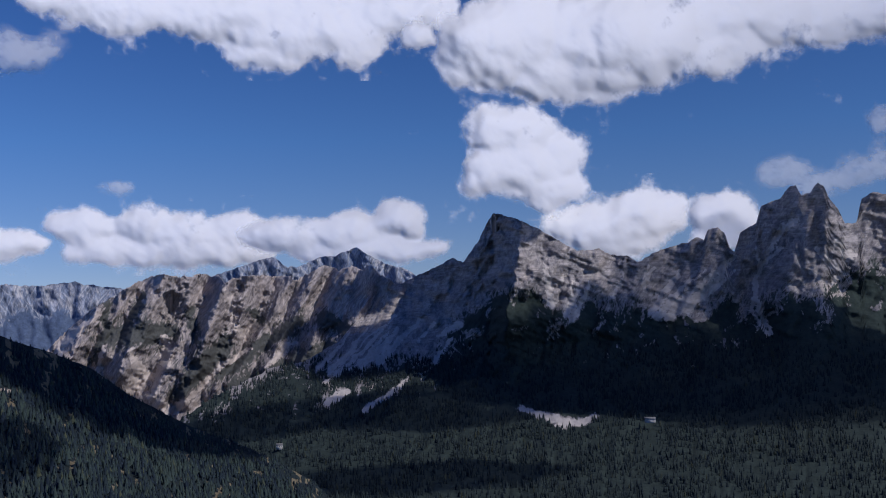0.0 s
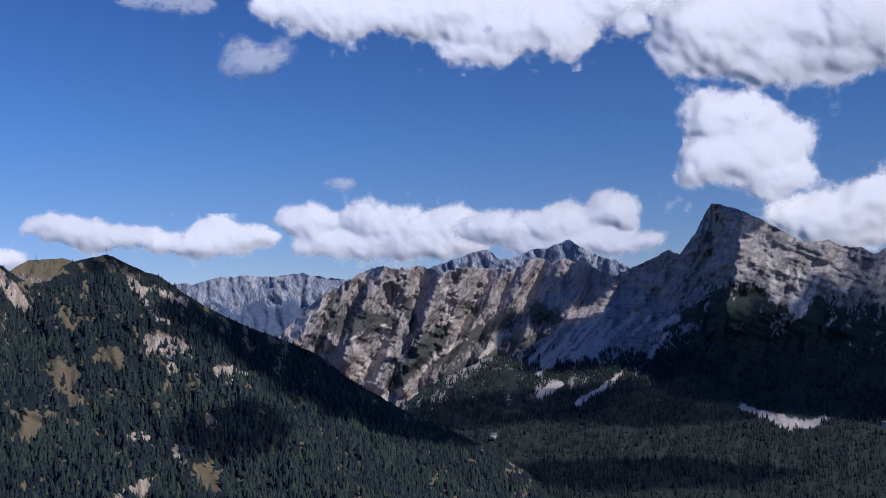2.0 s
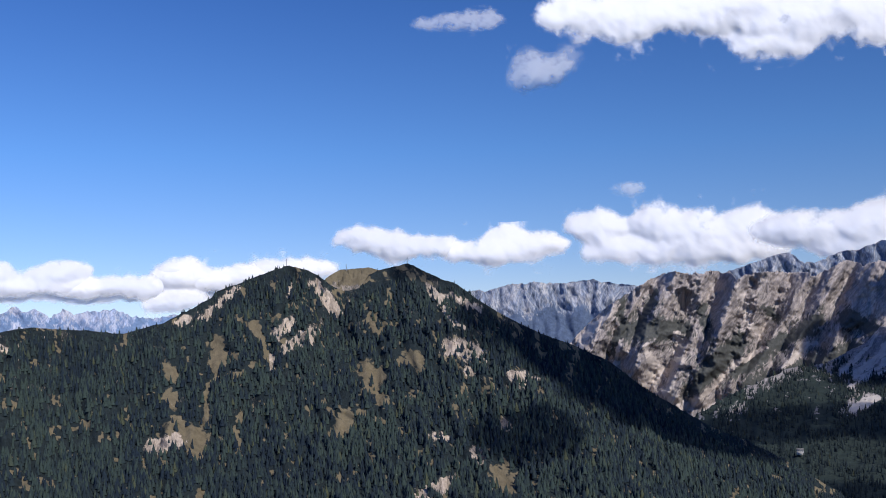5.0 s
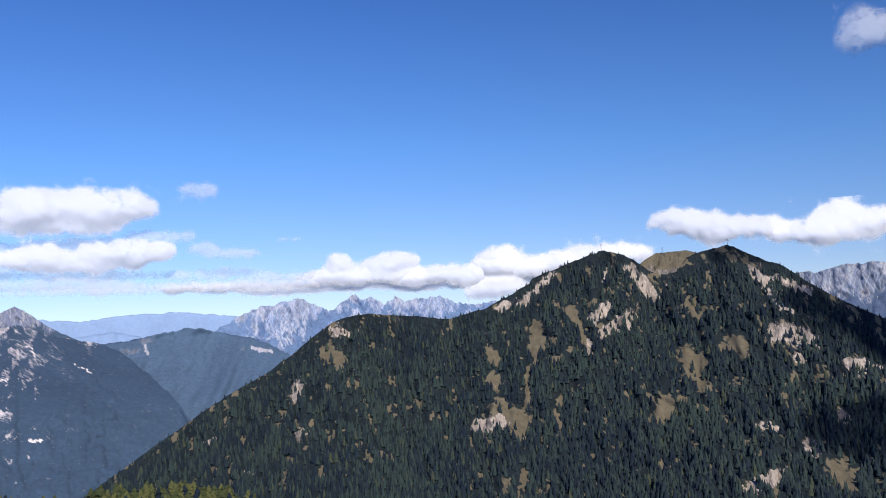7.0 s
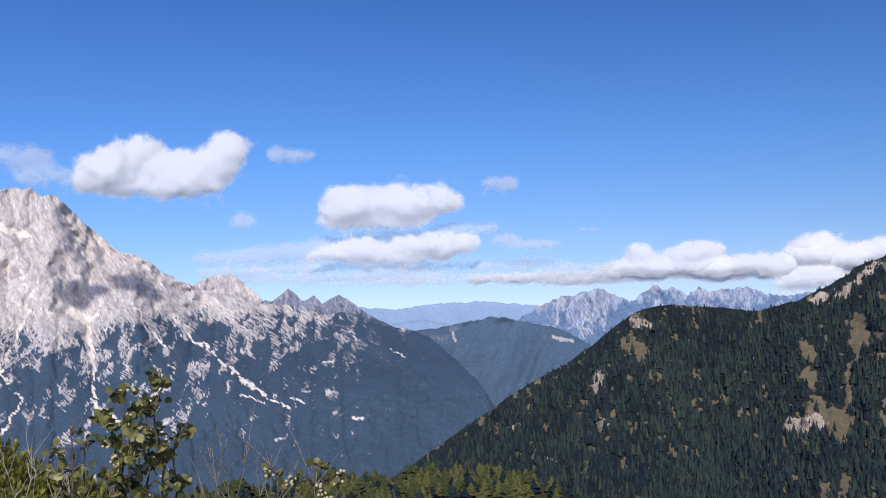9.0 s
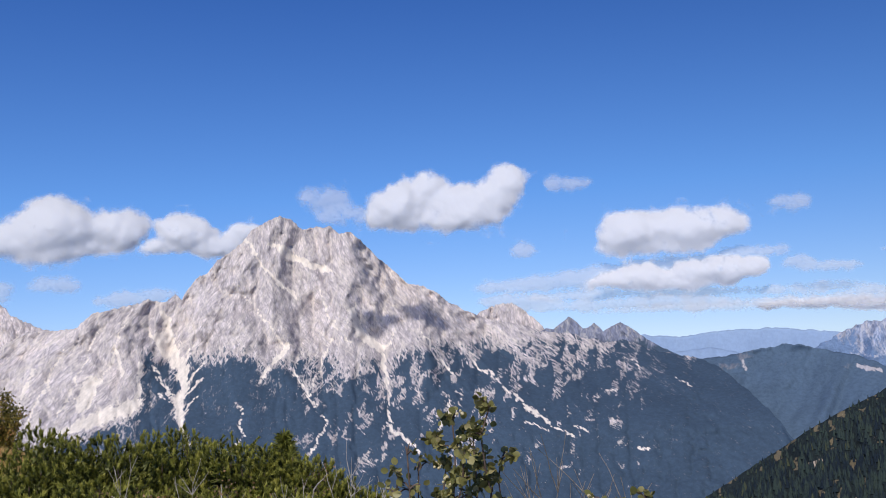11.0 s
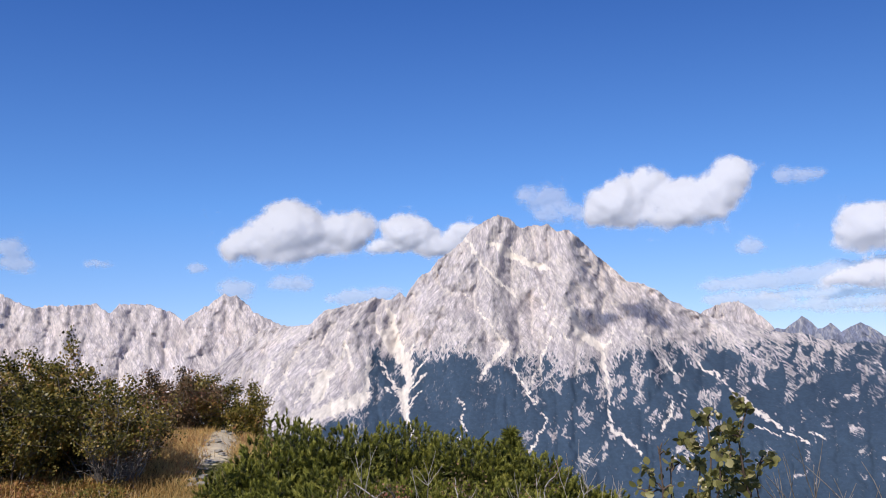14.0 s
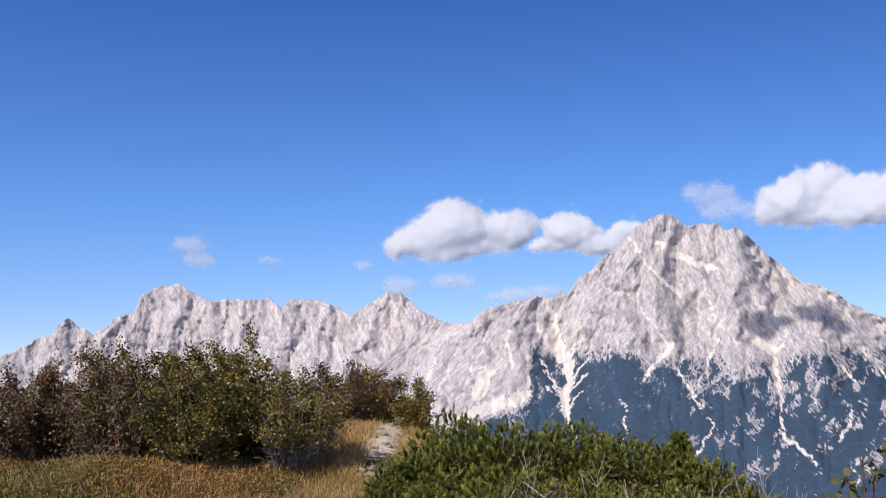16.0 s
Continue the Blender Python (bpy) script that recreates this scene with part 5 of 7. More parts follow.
# puffy has a whiter base for side-lit clouds, small a greyer one for front-lit
CLOUD_LOOKS = {"puffy": cloud_material("cumulus", 1.0, 1.8, 0.97, 0.65), "small": cloud_material("small cumulus greyed for front light", 0.97, 1.7, 0.90, 0.6), "wispy": cloud_material("thin cloud", 0.5, 1.0, 0.76, 0.9), "shade": cloud_material("unseen shade cloud", 0.52, 1.0), "deep": cloud_material("unseen deep shade cloud", 0.9, 1.0)}
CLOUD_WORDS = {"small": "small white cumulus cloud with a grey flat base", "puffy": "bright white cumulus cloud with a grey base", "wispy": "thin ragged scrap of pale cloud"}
cloud_count = 0


def cloud(look_of, lobes, far=4550.0, name="cloud", step=0.105, turn_to=0.0):
    """A billowing cloud as a shallow sheet with its billows in the normals: lobes of (bearing, height, half width, half
    height), each heaped with balls of vapour, thick inside and thin at the rim.
    """
    global cloud_count
    cloud_count += 1
    seed = cloud_count * 5
    nr = np.random.RandomState(seed)
    size = float(np.mean([q[3] for q in lobes]))
    if size > 1.0:
        step = step * 1.25
    lo = [min(q[k] - q[k + 2] * 1.45 for q in lobes) for k in (0, 1)]
    hi = [max(q[k] + q[k + 2] * 1.45 for q in lobes) for k in (0, 1)]
    az, el = np.meshgrid(np.arange(lo[0], hi[0] + step, step), np.arange(lo[1], hi[1] + step, step))
    rows, cols = az.shape
    f = 0.9 / max(size, 0.35)
    wa = az + 0.8 * size * (fbm(az * f, el * f, 4, seed, 0.5) - 0.5)
    we = el + 0.8 * size * (fbm(az * f, el * f, 4, seed + 1, 0.5) - 0.5)
    top = np.full_like(az, -1.0)
    for a0, e0, w, h in lobes:
        # the body, flatter below than above, then balls over it that shrink towards the rim
        body_ = 1 - ((wa - a0) / w) ** 2 - ((we - e0) / (h * np.where(we < e0, 0.8, 1.0))) ** 2
        top = np.maximum(top, np.where(body_ > 0, 0.75 * h * np.sqrt(np.maximum(body_, 0)), -1.0))
        for big, share in ((0.44, 8), (0.26, 30), (0.15, 110)):
            for _ in range(int(share * max(1.0, w / h) ** 0.9)):
                t, q = nr.uniform(0, 6.2832), nr.rand() ** 0.45
                ca, ce = a0 + math.cos(t) * q * w * 0.92, e0 + math.sin(t) * q * h * (0.72 if math.sin(t) < 0 else 0.92)
                rad = h * big * nr.uniform(0.7, 1.25) * (1.1 - 0.35 * q)
                deep_ = 0.75 * h * math.sqrt(max(0.0, 1 - q * q)) - 0.45 * rad
                k = int(rad * 1.5 / step) + 2
                i0, j0 = int((ce - lo[1]) / step), int((ca - lo[0]) / step)
                si, sj = slice(max(0, i0 - k), max(0, i0 + k + 1)), slice(max(0, j0 - k), max(0, j0 + k + 1))
                d2 = rad * rad - (wa[si, sj] - ca) ** 2 - (we[si, sj] - ce) ** 2
                top[si, sj] = np.maximum(top[si, sj], np.where(d2 > 0, deep_ + np.sqrt(np.maximum(d2, 0)), -1.0))
    inside = (top > -0.5).astype(float)
    soft_ = max(1, int((0.10 if look_of != "wispy" else 0.22) * size / step * (0.10 * size / step) * 26))
    dens = blurred(inside, min(60, 3 + soft_))
    dens = np.maximum(dens, 0.55 * blurred(inside, min(160, 12 + 4 * soft_)))
    dens = dens * 1.3 - 0.2 + 0.6 * np.clip(dens * 1.6, 0.25, 1) * (fbm(az * f * 1.6, el * f * 2.0, 5, seed + 3, 0.6) - 0.5)
    if look_of == "wispy":
        dens = dens * 0.8 - 0.9 * np.abs(fbm(az * f * 1.1 + 0.4 * el, el * f * 2.0, 4, seed + 4, 0.6) - 0.5)
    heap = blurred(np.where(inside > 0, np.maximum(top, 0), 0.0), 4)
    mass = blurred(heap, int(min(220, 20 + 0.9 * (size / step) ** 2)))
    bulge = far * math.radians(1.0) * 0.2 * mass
    # which way the billows face: normals deeper than the sheet's own shape and turned further sunward, to imitate soft
    # light inside a cloud
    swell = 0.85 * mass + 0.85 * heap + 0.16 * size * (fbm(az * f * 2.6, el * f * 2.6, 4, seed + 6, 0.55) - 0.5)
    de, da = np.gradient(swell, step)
    live = dens > -0.25
    quads_ok = live[:-1, :-1] | live[1:, :-1] | live[:-1, 1:] | live[1:, 1:]
    i = np.arange(rows * cols).reshape(rows, cols)
    q = np.stack([i[:-1, :-1], i[:-1, 1:], i[1:, 1:], i[1:, :-1]], -1)[quads_ok]
    used = np.unique(q)
    back = np.full(rows * cols, -1)
    back[used] = np.arange(len(used))
    q = back[q]
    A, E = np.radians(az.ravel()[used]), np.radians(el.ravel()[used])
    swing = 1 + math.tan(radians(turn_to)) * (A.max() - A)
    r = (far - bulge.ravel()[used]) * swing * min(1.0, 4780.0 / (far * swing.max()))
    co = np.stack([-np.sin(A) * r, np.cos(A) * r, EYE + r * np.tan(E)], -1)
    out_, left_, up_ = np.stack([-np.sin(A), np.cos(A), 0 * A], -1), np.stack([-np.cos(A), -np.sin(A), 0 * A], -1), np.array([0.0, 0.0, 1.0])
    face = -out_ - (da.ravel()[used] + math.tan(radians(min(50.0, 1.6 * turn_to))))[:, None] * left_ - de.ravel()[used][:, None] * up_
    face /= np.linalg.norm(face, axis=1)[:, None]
    me = bpy.data.meshes.new(name)
    me.vertices.add(len(co))
    me.vertices.foreach_set("co", co.astype(np.float32).ravel())
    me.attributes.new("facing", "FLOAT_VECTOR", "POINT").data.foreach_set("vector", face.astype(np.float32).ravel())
    me.loops.add(q.size)
    me.loops.foreach_set("vertex_index", q.astype(np.int32).ravel())
    me.polygons.add(len(q))
    me.polygons.foreach_set("loop_start", np.arange(0, q.size, 4, dtype=np.int32))
    me.attributes.new("cover", "FLOAT", "POINT").data.foreach_set("value", dens.ravel()[used].astype(np.float32))
    me.update(calc_edges=True)
    me.shade_smooth()
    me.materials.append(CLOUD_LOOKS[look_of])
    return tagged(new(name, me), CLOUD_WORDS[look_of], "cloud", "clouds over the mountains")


def unseen_shade_cloud(shaded, up, wide, deep, turn_by=0.0, seed=1, look_of="shade"):
    """An unseen cumulus added above and behind the view, so that its shadow falls round the place given."""
    at = Vector(shaded) + SUN_WAY * up
    rows, cols = 40, 72
    lat, lon = np.meshgrid(np.linspace(-1.5, 1.5, rows), np.linspace(0, 6.2832, cols, endpoint=False), indexing="ij")
    puff = 0.72 + 0.75 * fbm(lon * 1.2 + np.cos(lat) * 2, lat * 1.6 + np.sin(lon), 5, seed, 0.6)
    x, y = wide * puff * np.cos(lat) * np.cos(lon), deep * puff * np.cos(lat) * np.sin(lon)
    c, s = math.cos(radians(turn_by)), math.sin(radians(turn_by))
    z = 0.28 * min(wide, deep) * puff * np.sin(lat)
    ob = sheet("cloud", at.x + c * x - s * y, at.y + s * x + c * y, at.z + z, CLOUD_LOOKS[look_of], {"cover": 1.3 * (1 - np.cos(lat) ** 4 * 0.95)}, CLOUD_WORDS["puffy"], "cloud", "", closed=True)
    return tagged(ob, group="clouds over the mountains")


def from_eye(bearing, height, far):
    a = radians(bearing)
    return (-math.sin(a) * far, math.cos(a) * far, EYE + far * math.tan(radians(height)))


# clouds added out of view, only for the shadows they throw on the land
unseen_shade_cloud(from_eye(-17.0, -4.6, 2130), 1500, 520, 300, -15, 3, "deep")
p0, p1 = Vector(from_eye(29, -1.0, 950)), Vector(from_eye(9, -10, 1000))
unseen_shade_cloud((p0 + p1) / 2, 900, (p1 - p0).length * 0.54, 130, math.degrees(math.atan2(p1.y - p0.y, p1.x - p0.x)), 6, "deep")
unseen_shade_cloud(from_eye(32.0, 0.6, 950), 900, 42, 24, 30, 21)
unseen_shade_cloud(from_eye(26.0, -9.0, 740), 900, 42, 45, 30, 22)
unseen_shade_cloud(from_eye(-15.0, 0.4, 2480), 1500, 190, 130, -10, 15)
unseen_shade_cloud(from_eye(-10.5, -2.9, 2330), 1400, 190, 75, -10, 14, "deep")
unseen_shade_cloud(from_eye(-2, -7.0, 1950), 1500, 260, 150, 20, 4)
# next two: added clouds replace shade that the terrain itself would give
unseen_shade_cloud(from_eye(3.2, -2.5, 2500), 1300, 170, 330, 0, 8, "deep")
unseen_shade_cloud(from_eye(7.2, -2.8, 3050), 2700, 130, 100, 0, 23, "deep")
unseen_shade_cloud(from_eye(9, -7.0, 1900), 1400, 240, 120, 30, 9)
unseen_shade_cloud(from_eye(3.6, -6.9, 2050), 1400, 110, 60, 20, 11)
unseen_shade_cloud(from_eye(1, -11.0, 1480), 1400, 230, 100, 10, 5)
for bearing, height, wide, deep in ((89.5, 1.2, 40, 75), (86.9, 2.5, 95, 45)):
    unseen_shade_cloud(from_eye(bearing, height, 2780), 2700, wide, deep, 30, 12, "shade")
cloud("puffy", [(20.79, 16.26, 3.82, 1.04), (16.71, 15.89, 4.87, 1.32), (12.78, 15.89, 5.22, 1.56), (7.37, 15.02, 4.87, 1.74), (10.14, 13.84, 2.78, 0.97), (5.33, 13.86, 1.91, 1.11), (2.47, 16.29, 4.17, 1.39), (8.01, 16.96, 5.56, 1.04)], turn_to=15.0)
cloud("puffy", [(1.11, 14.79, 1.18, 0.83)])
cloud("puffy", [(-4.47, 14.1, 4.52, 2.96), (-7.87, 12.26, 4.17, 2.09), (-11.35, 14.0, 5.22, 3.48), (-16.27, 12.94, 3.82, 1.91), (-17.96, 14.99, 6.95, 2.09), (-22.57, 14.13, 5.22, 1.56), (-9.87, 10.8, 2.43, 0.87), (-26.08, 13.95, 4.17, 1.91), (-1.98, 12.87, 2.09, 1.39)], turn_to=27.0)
cloud("wispy", [(24.71, 13.23, 1.74, 1.39), (22.94, 13.66, 1.39, 0.76), (21.72, 14.97, 0.87, 0.49)])
cloud("wispy", [(28.9, 16.31, 2.78, 0.63), (31.08, 16.34, 1.39, 0.35)])
cloud("puffy", [(-4.29, 8.88, 2.96, 1.81), (-4.91, 6.62, 3.65, 1.74), (-2.98, 6.01, 1.81, 1.32), (-6.6, 5.35, 2.61, 1.32), (-7.7, 7.36, 1.25, 1.25)], far=3740.0, turn_to=24.0)
cloud("puffy", [(-11.96, 3.41, 2.96, 1.74), (-9.59, 3.0, 2.61, 1.46), (-13.62, 3.51, 1.67, 1.32), (-10.91, 1.92, 2.96, 0.97), (-7.9, 3.23, 1.74, 1.04)], far=4080.0, turn_to=24.0)
cloud("puffy", [(-16.54, 3.37, 1.91, 1.32), (-17.95, 2.8, 1.04, 0.97), (-16.81, 2.02, 2.09, 0.83)], far=4080.0, turn_to=24.0)
cloud("wispy", [(-20.24, 5.47, 1.74, 1.04), (-21.58, 4.73, 1.39, 0.7), (-24.86, 5.46, 1.56, 1.04), (-25.54, 8.06, 0.76, 0.97), (-23.67, 4.91, 1.56, 0.63)], far=4080.0, turn_to=24.0)
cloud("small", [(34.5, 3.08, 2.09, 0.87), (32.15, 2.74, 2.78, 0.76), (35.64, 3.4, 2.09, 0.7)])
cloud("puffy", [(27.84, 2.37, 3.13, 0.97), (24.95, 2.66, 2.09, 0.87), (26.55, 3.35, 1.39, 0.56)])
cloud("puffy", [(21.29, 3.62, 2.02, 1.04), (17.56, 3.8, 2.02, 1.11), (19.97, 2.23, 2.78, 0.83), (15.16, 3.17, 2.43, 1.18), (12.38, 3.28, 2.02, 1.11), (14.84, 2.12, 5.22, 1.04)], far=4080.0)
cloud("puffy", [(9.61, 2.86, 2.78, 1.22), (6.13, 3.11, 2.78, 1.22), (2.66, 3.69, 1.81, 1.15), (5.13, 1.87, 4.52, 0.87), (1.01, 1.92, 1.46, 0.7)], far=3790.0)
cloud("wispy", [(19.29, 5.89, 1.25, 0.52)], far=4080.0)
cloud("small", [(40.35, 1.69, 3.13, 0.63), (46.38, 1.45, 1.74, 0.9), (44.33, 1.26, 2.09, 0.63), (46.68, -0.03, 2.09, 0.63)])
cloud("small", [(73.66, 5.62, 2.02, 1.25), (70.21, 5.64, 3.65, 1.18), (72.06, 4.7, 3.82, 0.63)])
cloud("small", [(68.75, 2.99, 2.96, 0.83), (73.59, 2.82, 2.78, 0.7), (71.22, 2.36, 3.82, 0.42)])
cloud("wispy", [(64.47, 6.61, 1.18, 0.63)])
cloud("wispy", [(62.64, 2.77, 1.91, 0.35), (64.27, 3.17, 1.04, 0.35)])
cloud("wispy", [(59.25, 3.53, 0.9, 0.17)])
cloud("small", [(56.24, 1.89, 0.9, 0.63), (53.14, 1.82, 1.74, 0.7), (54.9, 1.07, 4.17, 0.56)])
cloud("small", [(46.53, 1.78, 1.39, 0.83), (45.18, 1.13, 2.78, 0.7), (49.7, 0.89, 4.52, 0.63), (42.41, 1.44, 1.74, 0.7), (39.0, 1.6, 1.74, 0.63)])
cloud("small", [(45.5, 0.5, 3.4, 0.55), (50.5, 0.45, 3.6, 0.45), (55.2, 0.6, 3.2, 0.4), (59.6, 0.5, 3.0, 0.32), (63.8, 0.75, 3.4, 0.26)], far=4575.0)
cloud("wispy", [(66.29, 0.84, 6.26, 0.35), (71.86, 0.96, 4.87, 0.31), (60.37, 0.81, 4.52, 0.38)])
cloud("wispy", [(80.65, 1.86, 2.78, 0.45), (74.92, 1.36, 6.26, 0.42), (66.62, 1.0, 5.91, 0.35), (57.34, 1.26, 5.56, 0.35)])
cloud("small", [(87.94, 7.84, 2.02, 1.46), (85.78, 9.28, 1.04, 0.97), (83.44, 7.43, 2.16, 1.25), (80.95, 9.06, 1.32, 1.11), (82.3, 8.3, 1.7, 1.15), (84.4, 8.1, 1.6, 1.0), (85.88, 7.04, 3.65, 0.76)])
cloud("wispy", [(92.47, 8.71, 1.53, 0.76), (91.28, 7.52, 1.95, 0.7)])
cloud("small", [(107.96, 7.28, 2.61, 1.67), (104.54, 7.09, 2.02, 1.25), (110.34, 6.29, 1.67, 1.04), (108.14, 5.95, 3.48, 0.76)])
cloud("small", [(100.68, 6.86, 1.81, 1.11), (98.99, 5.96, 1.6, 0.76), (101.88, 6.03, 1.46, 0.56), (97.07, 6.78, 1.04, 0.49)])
cloud("wispy", [(113.4, 5.01, 0.7, 0.35)])
cloud("wispy", [(111.13, 3.78, 1.32, 0.63)])
cloud("wispy", [(107.84, 3.95, 1.53, 0.52)])
cloud("wispy", [(103.94, 3.01, 2.09, 0.49), (102.27, 3.31, 1.39, 0.35)])
cloud("wispy", [(80.17, 4.84, 1.04, 0.49)])
cloud("wispy", [(80.6, 2.75, 3.2, 0.5), (77.2, 2.95, 3.6, 0.6), (74.2, 3.3, 3.2, 0.55), (70.8, 3.6, 3.4, 0.45), (67.0, 3.9, 2.6, 0.4)], far=4620.0)
cloud("wispy", [(76.5, 1.95, 3.8, 0.42), (70.5, 1.75, 4.2, 0.4), (64.0, 1.6, 4.2, 0.36)], far=4640.0)
cloud("wispy", [(77.26, 8.8, 1.67, 0.49)])
cloud("wispy", [(123.8, 6.24, 1.32, 0.63), (123.14, 5.34, 1.18, 0.38)])
cloud("wispy", [(118.98, 5.35, 0.83, 0.35)])

# ---- summit plants ----
HUB = Vector((-math.sin(radians(95)) * ARM, math.cos(radians(95)) * ARM, EYE))


def spot(bearing, far):
    """A place on the ground, so many metres off at that bearing."""
    a = radians(bearing)
    x, y = HUB.x - math.sin(a) * far, HUB.y + math.cos(a) * far
    return Vector((x, y, float(ground_height(np.array(x), np.array(y)))))


def at_height(bearing, far, angle):
    a = radians(bearing)
    return Vector((HUB.x - math.sin(a) * far, HUB.y + math.cos(a) * far, EYE + far * math.tan(radians(angle))))


def raw_mesh(name, co, faces, material, tint=None, smooth_shade=False):
    """A mesh from arrays; faces all of one size."""
    me = bpy.data.meshes.new(name)
    co, faces = np.asarray(co, np.float32), np.asarray(faces, np.int32)
    k = faces.shape[1]
    me.vertices.add(len(co))
    me.vertices.foreach_set("co", co.ravel())
    me.loops.add(faces.size)
    me.loops.foreach_set("vertex_index", faces.ravel())
    me.polygons.add(len(faces))
    me.polygons.foreach_set("loop_start", np.arange(0, faces.size, k, dtype=np.int32))
    if tint is not None:
        me.attributes.new("tint", "FLOAT", "POINT").data.foreach_set("value", np.asarray(tint, np.float32))
    me.update(calc_edges=True)
    if smooth_shade:
        me.shade_smooth()
    me.materials.append(material)
    return me


def part(name, me, parent, label=""):
    ob = new(name, me)
    ob.parent = parent
    return tagged(ob, label)


def turned(n, nr, droop=0.0, spread=1.0):
    """n random frames (n, 3, 3): columns across, along, normal."""
    along = nr.normal(size=(n, 3))
    along[:, 2] = along[:, 2] * spread - droop
    along /= np.linalg.norm(along, axis=1)[:, None]
    side = np.cross(along, nr.normal(size=(n, 3)))
    side /= np.linalg.norm(side, axis=1)[:, None] + 1e-9
    return np.stack([side, along, np.cross(side, along)], -1)


def many(tv, tf, frames, places, sizes):
    """Copies of one small shape, joined."""
    tv, tf = np.asarray(tv, float), np.asarray(tf)
    co = places[:, None] + np.einsum("nij,vj->nvi", frames, tv) * sizes[:, None, None]
    faces = tf[None] + (np.arange(len(places)) * len(tv))[:, None, None]
    return co.reshape(-1, 3), faces.reshape(-1, tf.shape[1])


SIMPLE_LEAF = ([(0, 0, 0), (-0.38, 0.52, 0.1), (0, 1.0, 0), (0.38, 0.52, 0.1)], [(0, 1, 2, 3)])
LEAF = ([(0, 0, 0), (-0.34, 0.28, 0.06), (-0.36, 0.62, 0.06), (0, 1.0, -0.05), (0.36, 0.62, 0.06), (0.34, 0.28, 0.06)], [(0, 1, 2, 3), (0, 3, 4, 5)])
NEEDLE = ([(-0.14, 0, 0), (0.14, 0, 0), (0, 1.0, 0)], [(0, 1, 2)])
BLADE = ([(-0.009, 0, 0), (0.009, 0, 0), (0.006, 0.6, 0.05), (-0.004, 1.0, 0.16)], [(0, 1, 2, 3)])


def tubes(lines, sides=5):
    """Tapered twigs: each line is (points, radius at its foot, radius at its tip)."""
    co, faces = [], []
    for pts, r0, r1 in lines:
        base = len(co)
        for k, p in enumerate(pts):
            d = (pts[min(k + 1, len(pts) - 1)] - pts[max(k - 1, 0)]).normalized()
            u = d.orthogonal().normalized()
            w = d.cross(u)
            r = r0 + (r1 - r0) * k / (len(pts) - 1)
            co += [tuple(p + r * (math.cos(6.2832 * s / sides) * u + math.sin(6.2832 * s / sides) * w)) for s in range(sides)]
        for k in range(len(pts) - 1):
            for s in range(sides):
                a, b = base + k * sides + s, base + k * sides + (s + 1) % sides
                faces.append((a, b, b + sides, a + sides))
    return co, faces


def wander(rng, foot, tip, bend=0.12, n=6):
    """A crooked line from foot to tip."""
    length = (tip - foot).length
    pts = [foot.lerp(tip, k / (n - 1)) for k in range(n)]
    off = Vector((0, 0, 0))
    for k in range(1, n - 1):
        off = off * 0.5 + Vector([rng.uniform(-1, 1) for _ in range(3)]) * bend * length * 0.35
        pts[k] = pts[k] + off
    return pts


def leaf_material(name, colours, rough=0.55, through=0.25):
    """Leaves that differ one from the next; colours from dark to light, then turned ones."""
    m, n, l, b = nodes_of(name)
    t = attribute(n, "tint")
    cr = n.new("ShaderNodeValToRGB")
    while len(cr.color_ramp.elements) < len(colours):
        cr.color_ramp.elements.new(0.5)
    for k, c in enumerate(colours):
        cr.color_ramp.elements[k].position = k / (len(colours) - 1)
        cr.color_ramp.elements[k].color = (*c, 1)
    l.new(t, cr.inputs[0])
    l.new(cr.outputs[0], b.inputs["Base Color"])
    b.inputs["Roughness"].default_value = rough
    b.inputs["Specular IOR Level"].default_value = 0.3
    tr, mx = n.new("ShaderNodeBsdfTranslucent"), n.new("ShaderNodeMixShader")
    l.new(cr.outputs[0], tr.inputs[0])
    mx.inputs[0].default_value = through
    l.new(b.outputs[0], mx.inputs[1])
    l.new(tr.outputs[0], mx.inputs[2])
    l.new(mx.outputs[0], n["Material Output"].inputs["Surface"])
    return m


def bark_material(name, dark, light, scale=60.0):
    m, n, l, b = nodes_of(name)
    g = noise_at(n, l, scale, 4, 0.6)
    l.new(blend(n, l, ramp(n, l, g, 0.3, 0.7), dark, light), b.inputs["Base Color"])
    b.inputs["Roughness"].default_value = 0.85
    bump(n, l, b, g, 0.4, 0.004)
    return m


alder_leaves = leaf_material("shrub leaves", [(0.045, 0.045, 0.012), (0.14, 0.124, 0.024), (0.28, 0.22, 0.046), (0.40, 0.26, 0.075), (0.40, 0.18, 0.085)], 0.42, 0.2)
russet_leaves = leaf_material("russet shrub leaves", [(0.075, 0.055, 0.03), (0.18, 0.125, 0.06), (0.29, 0.18, 0.09), (0.38, 0.18, 0.10), (0.40, 0.13, 0.09)], 0.45, 0.2)
sprig_leaves = leaf_material("glossy sprig leaves", [(0.09, 0.095, 0.03), (0.19, 0.185, 0.06), (0.31, 0.28, 0.10), (0.42, 0.36, 0.17)], 0.4, 0.3)
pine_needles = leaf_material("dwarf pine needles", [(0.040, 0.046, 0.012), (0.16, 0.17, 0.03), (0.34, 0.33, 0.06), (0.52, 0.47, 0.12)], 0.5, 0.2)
straw = leaf_material("dry grass blades", [(0.34, 0.20, 0.07), (0.54, 0.34, 0.12), (0.70, 0.50, 0.21), (0.54, 0.28, 0.12), (0.32, 0.26, 0.08)], 0.7, 0.35)
heath = leaf_material("bilberry and heather leaves", [(0.085, 0.088, 0.018), (0.20, 0.175, 0.035), (0.35, 0.225, 0.06), (0.42, 0.19, 0.075), (0.52, 0.37, 0.22)], 0.6, 0.2)
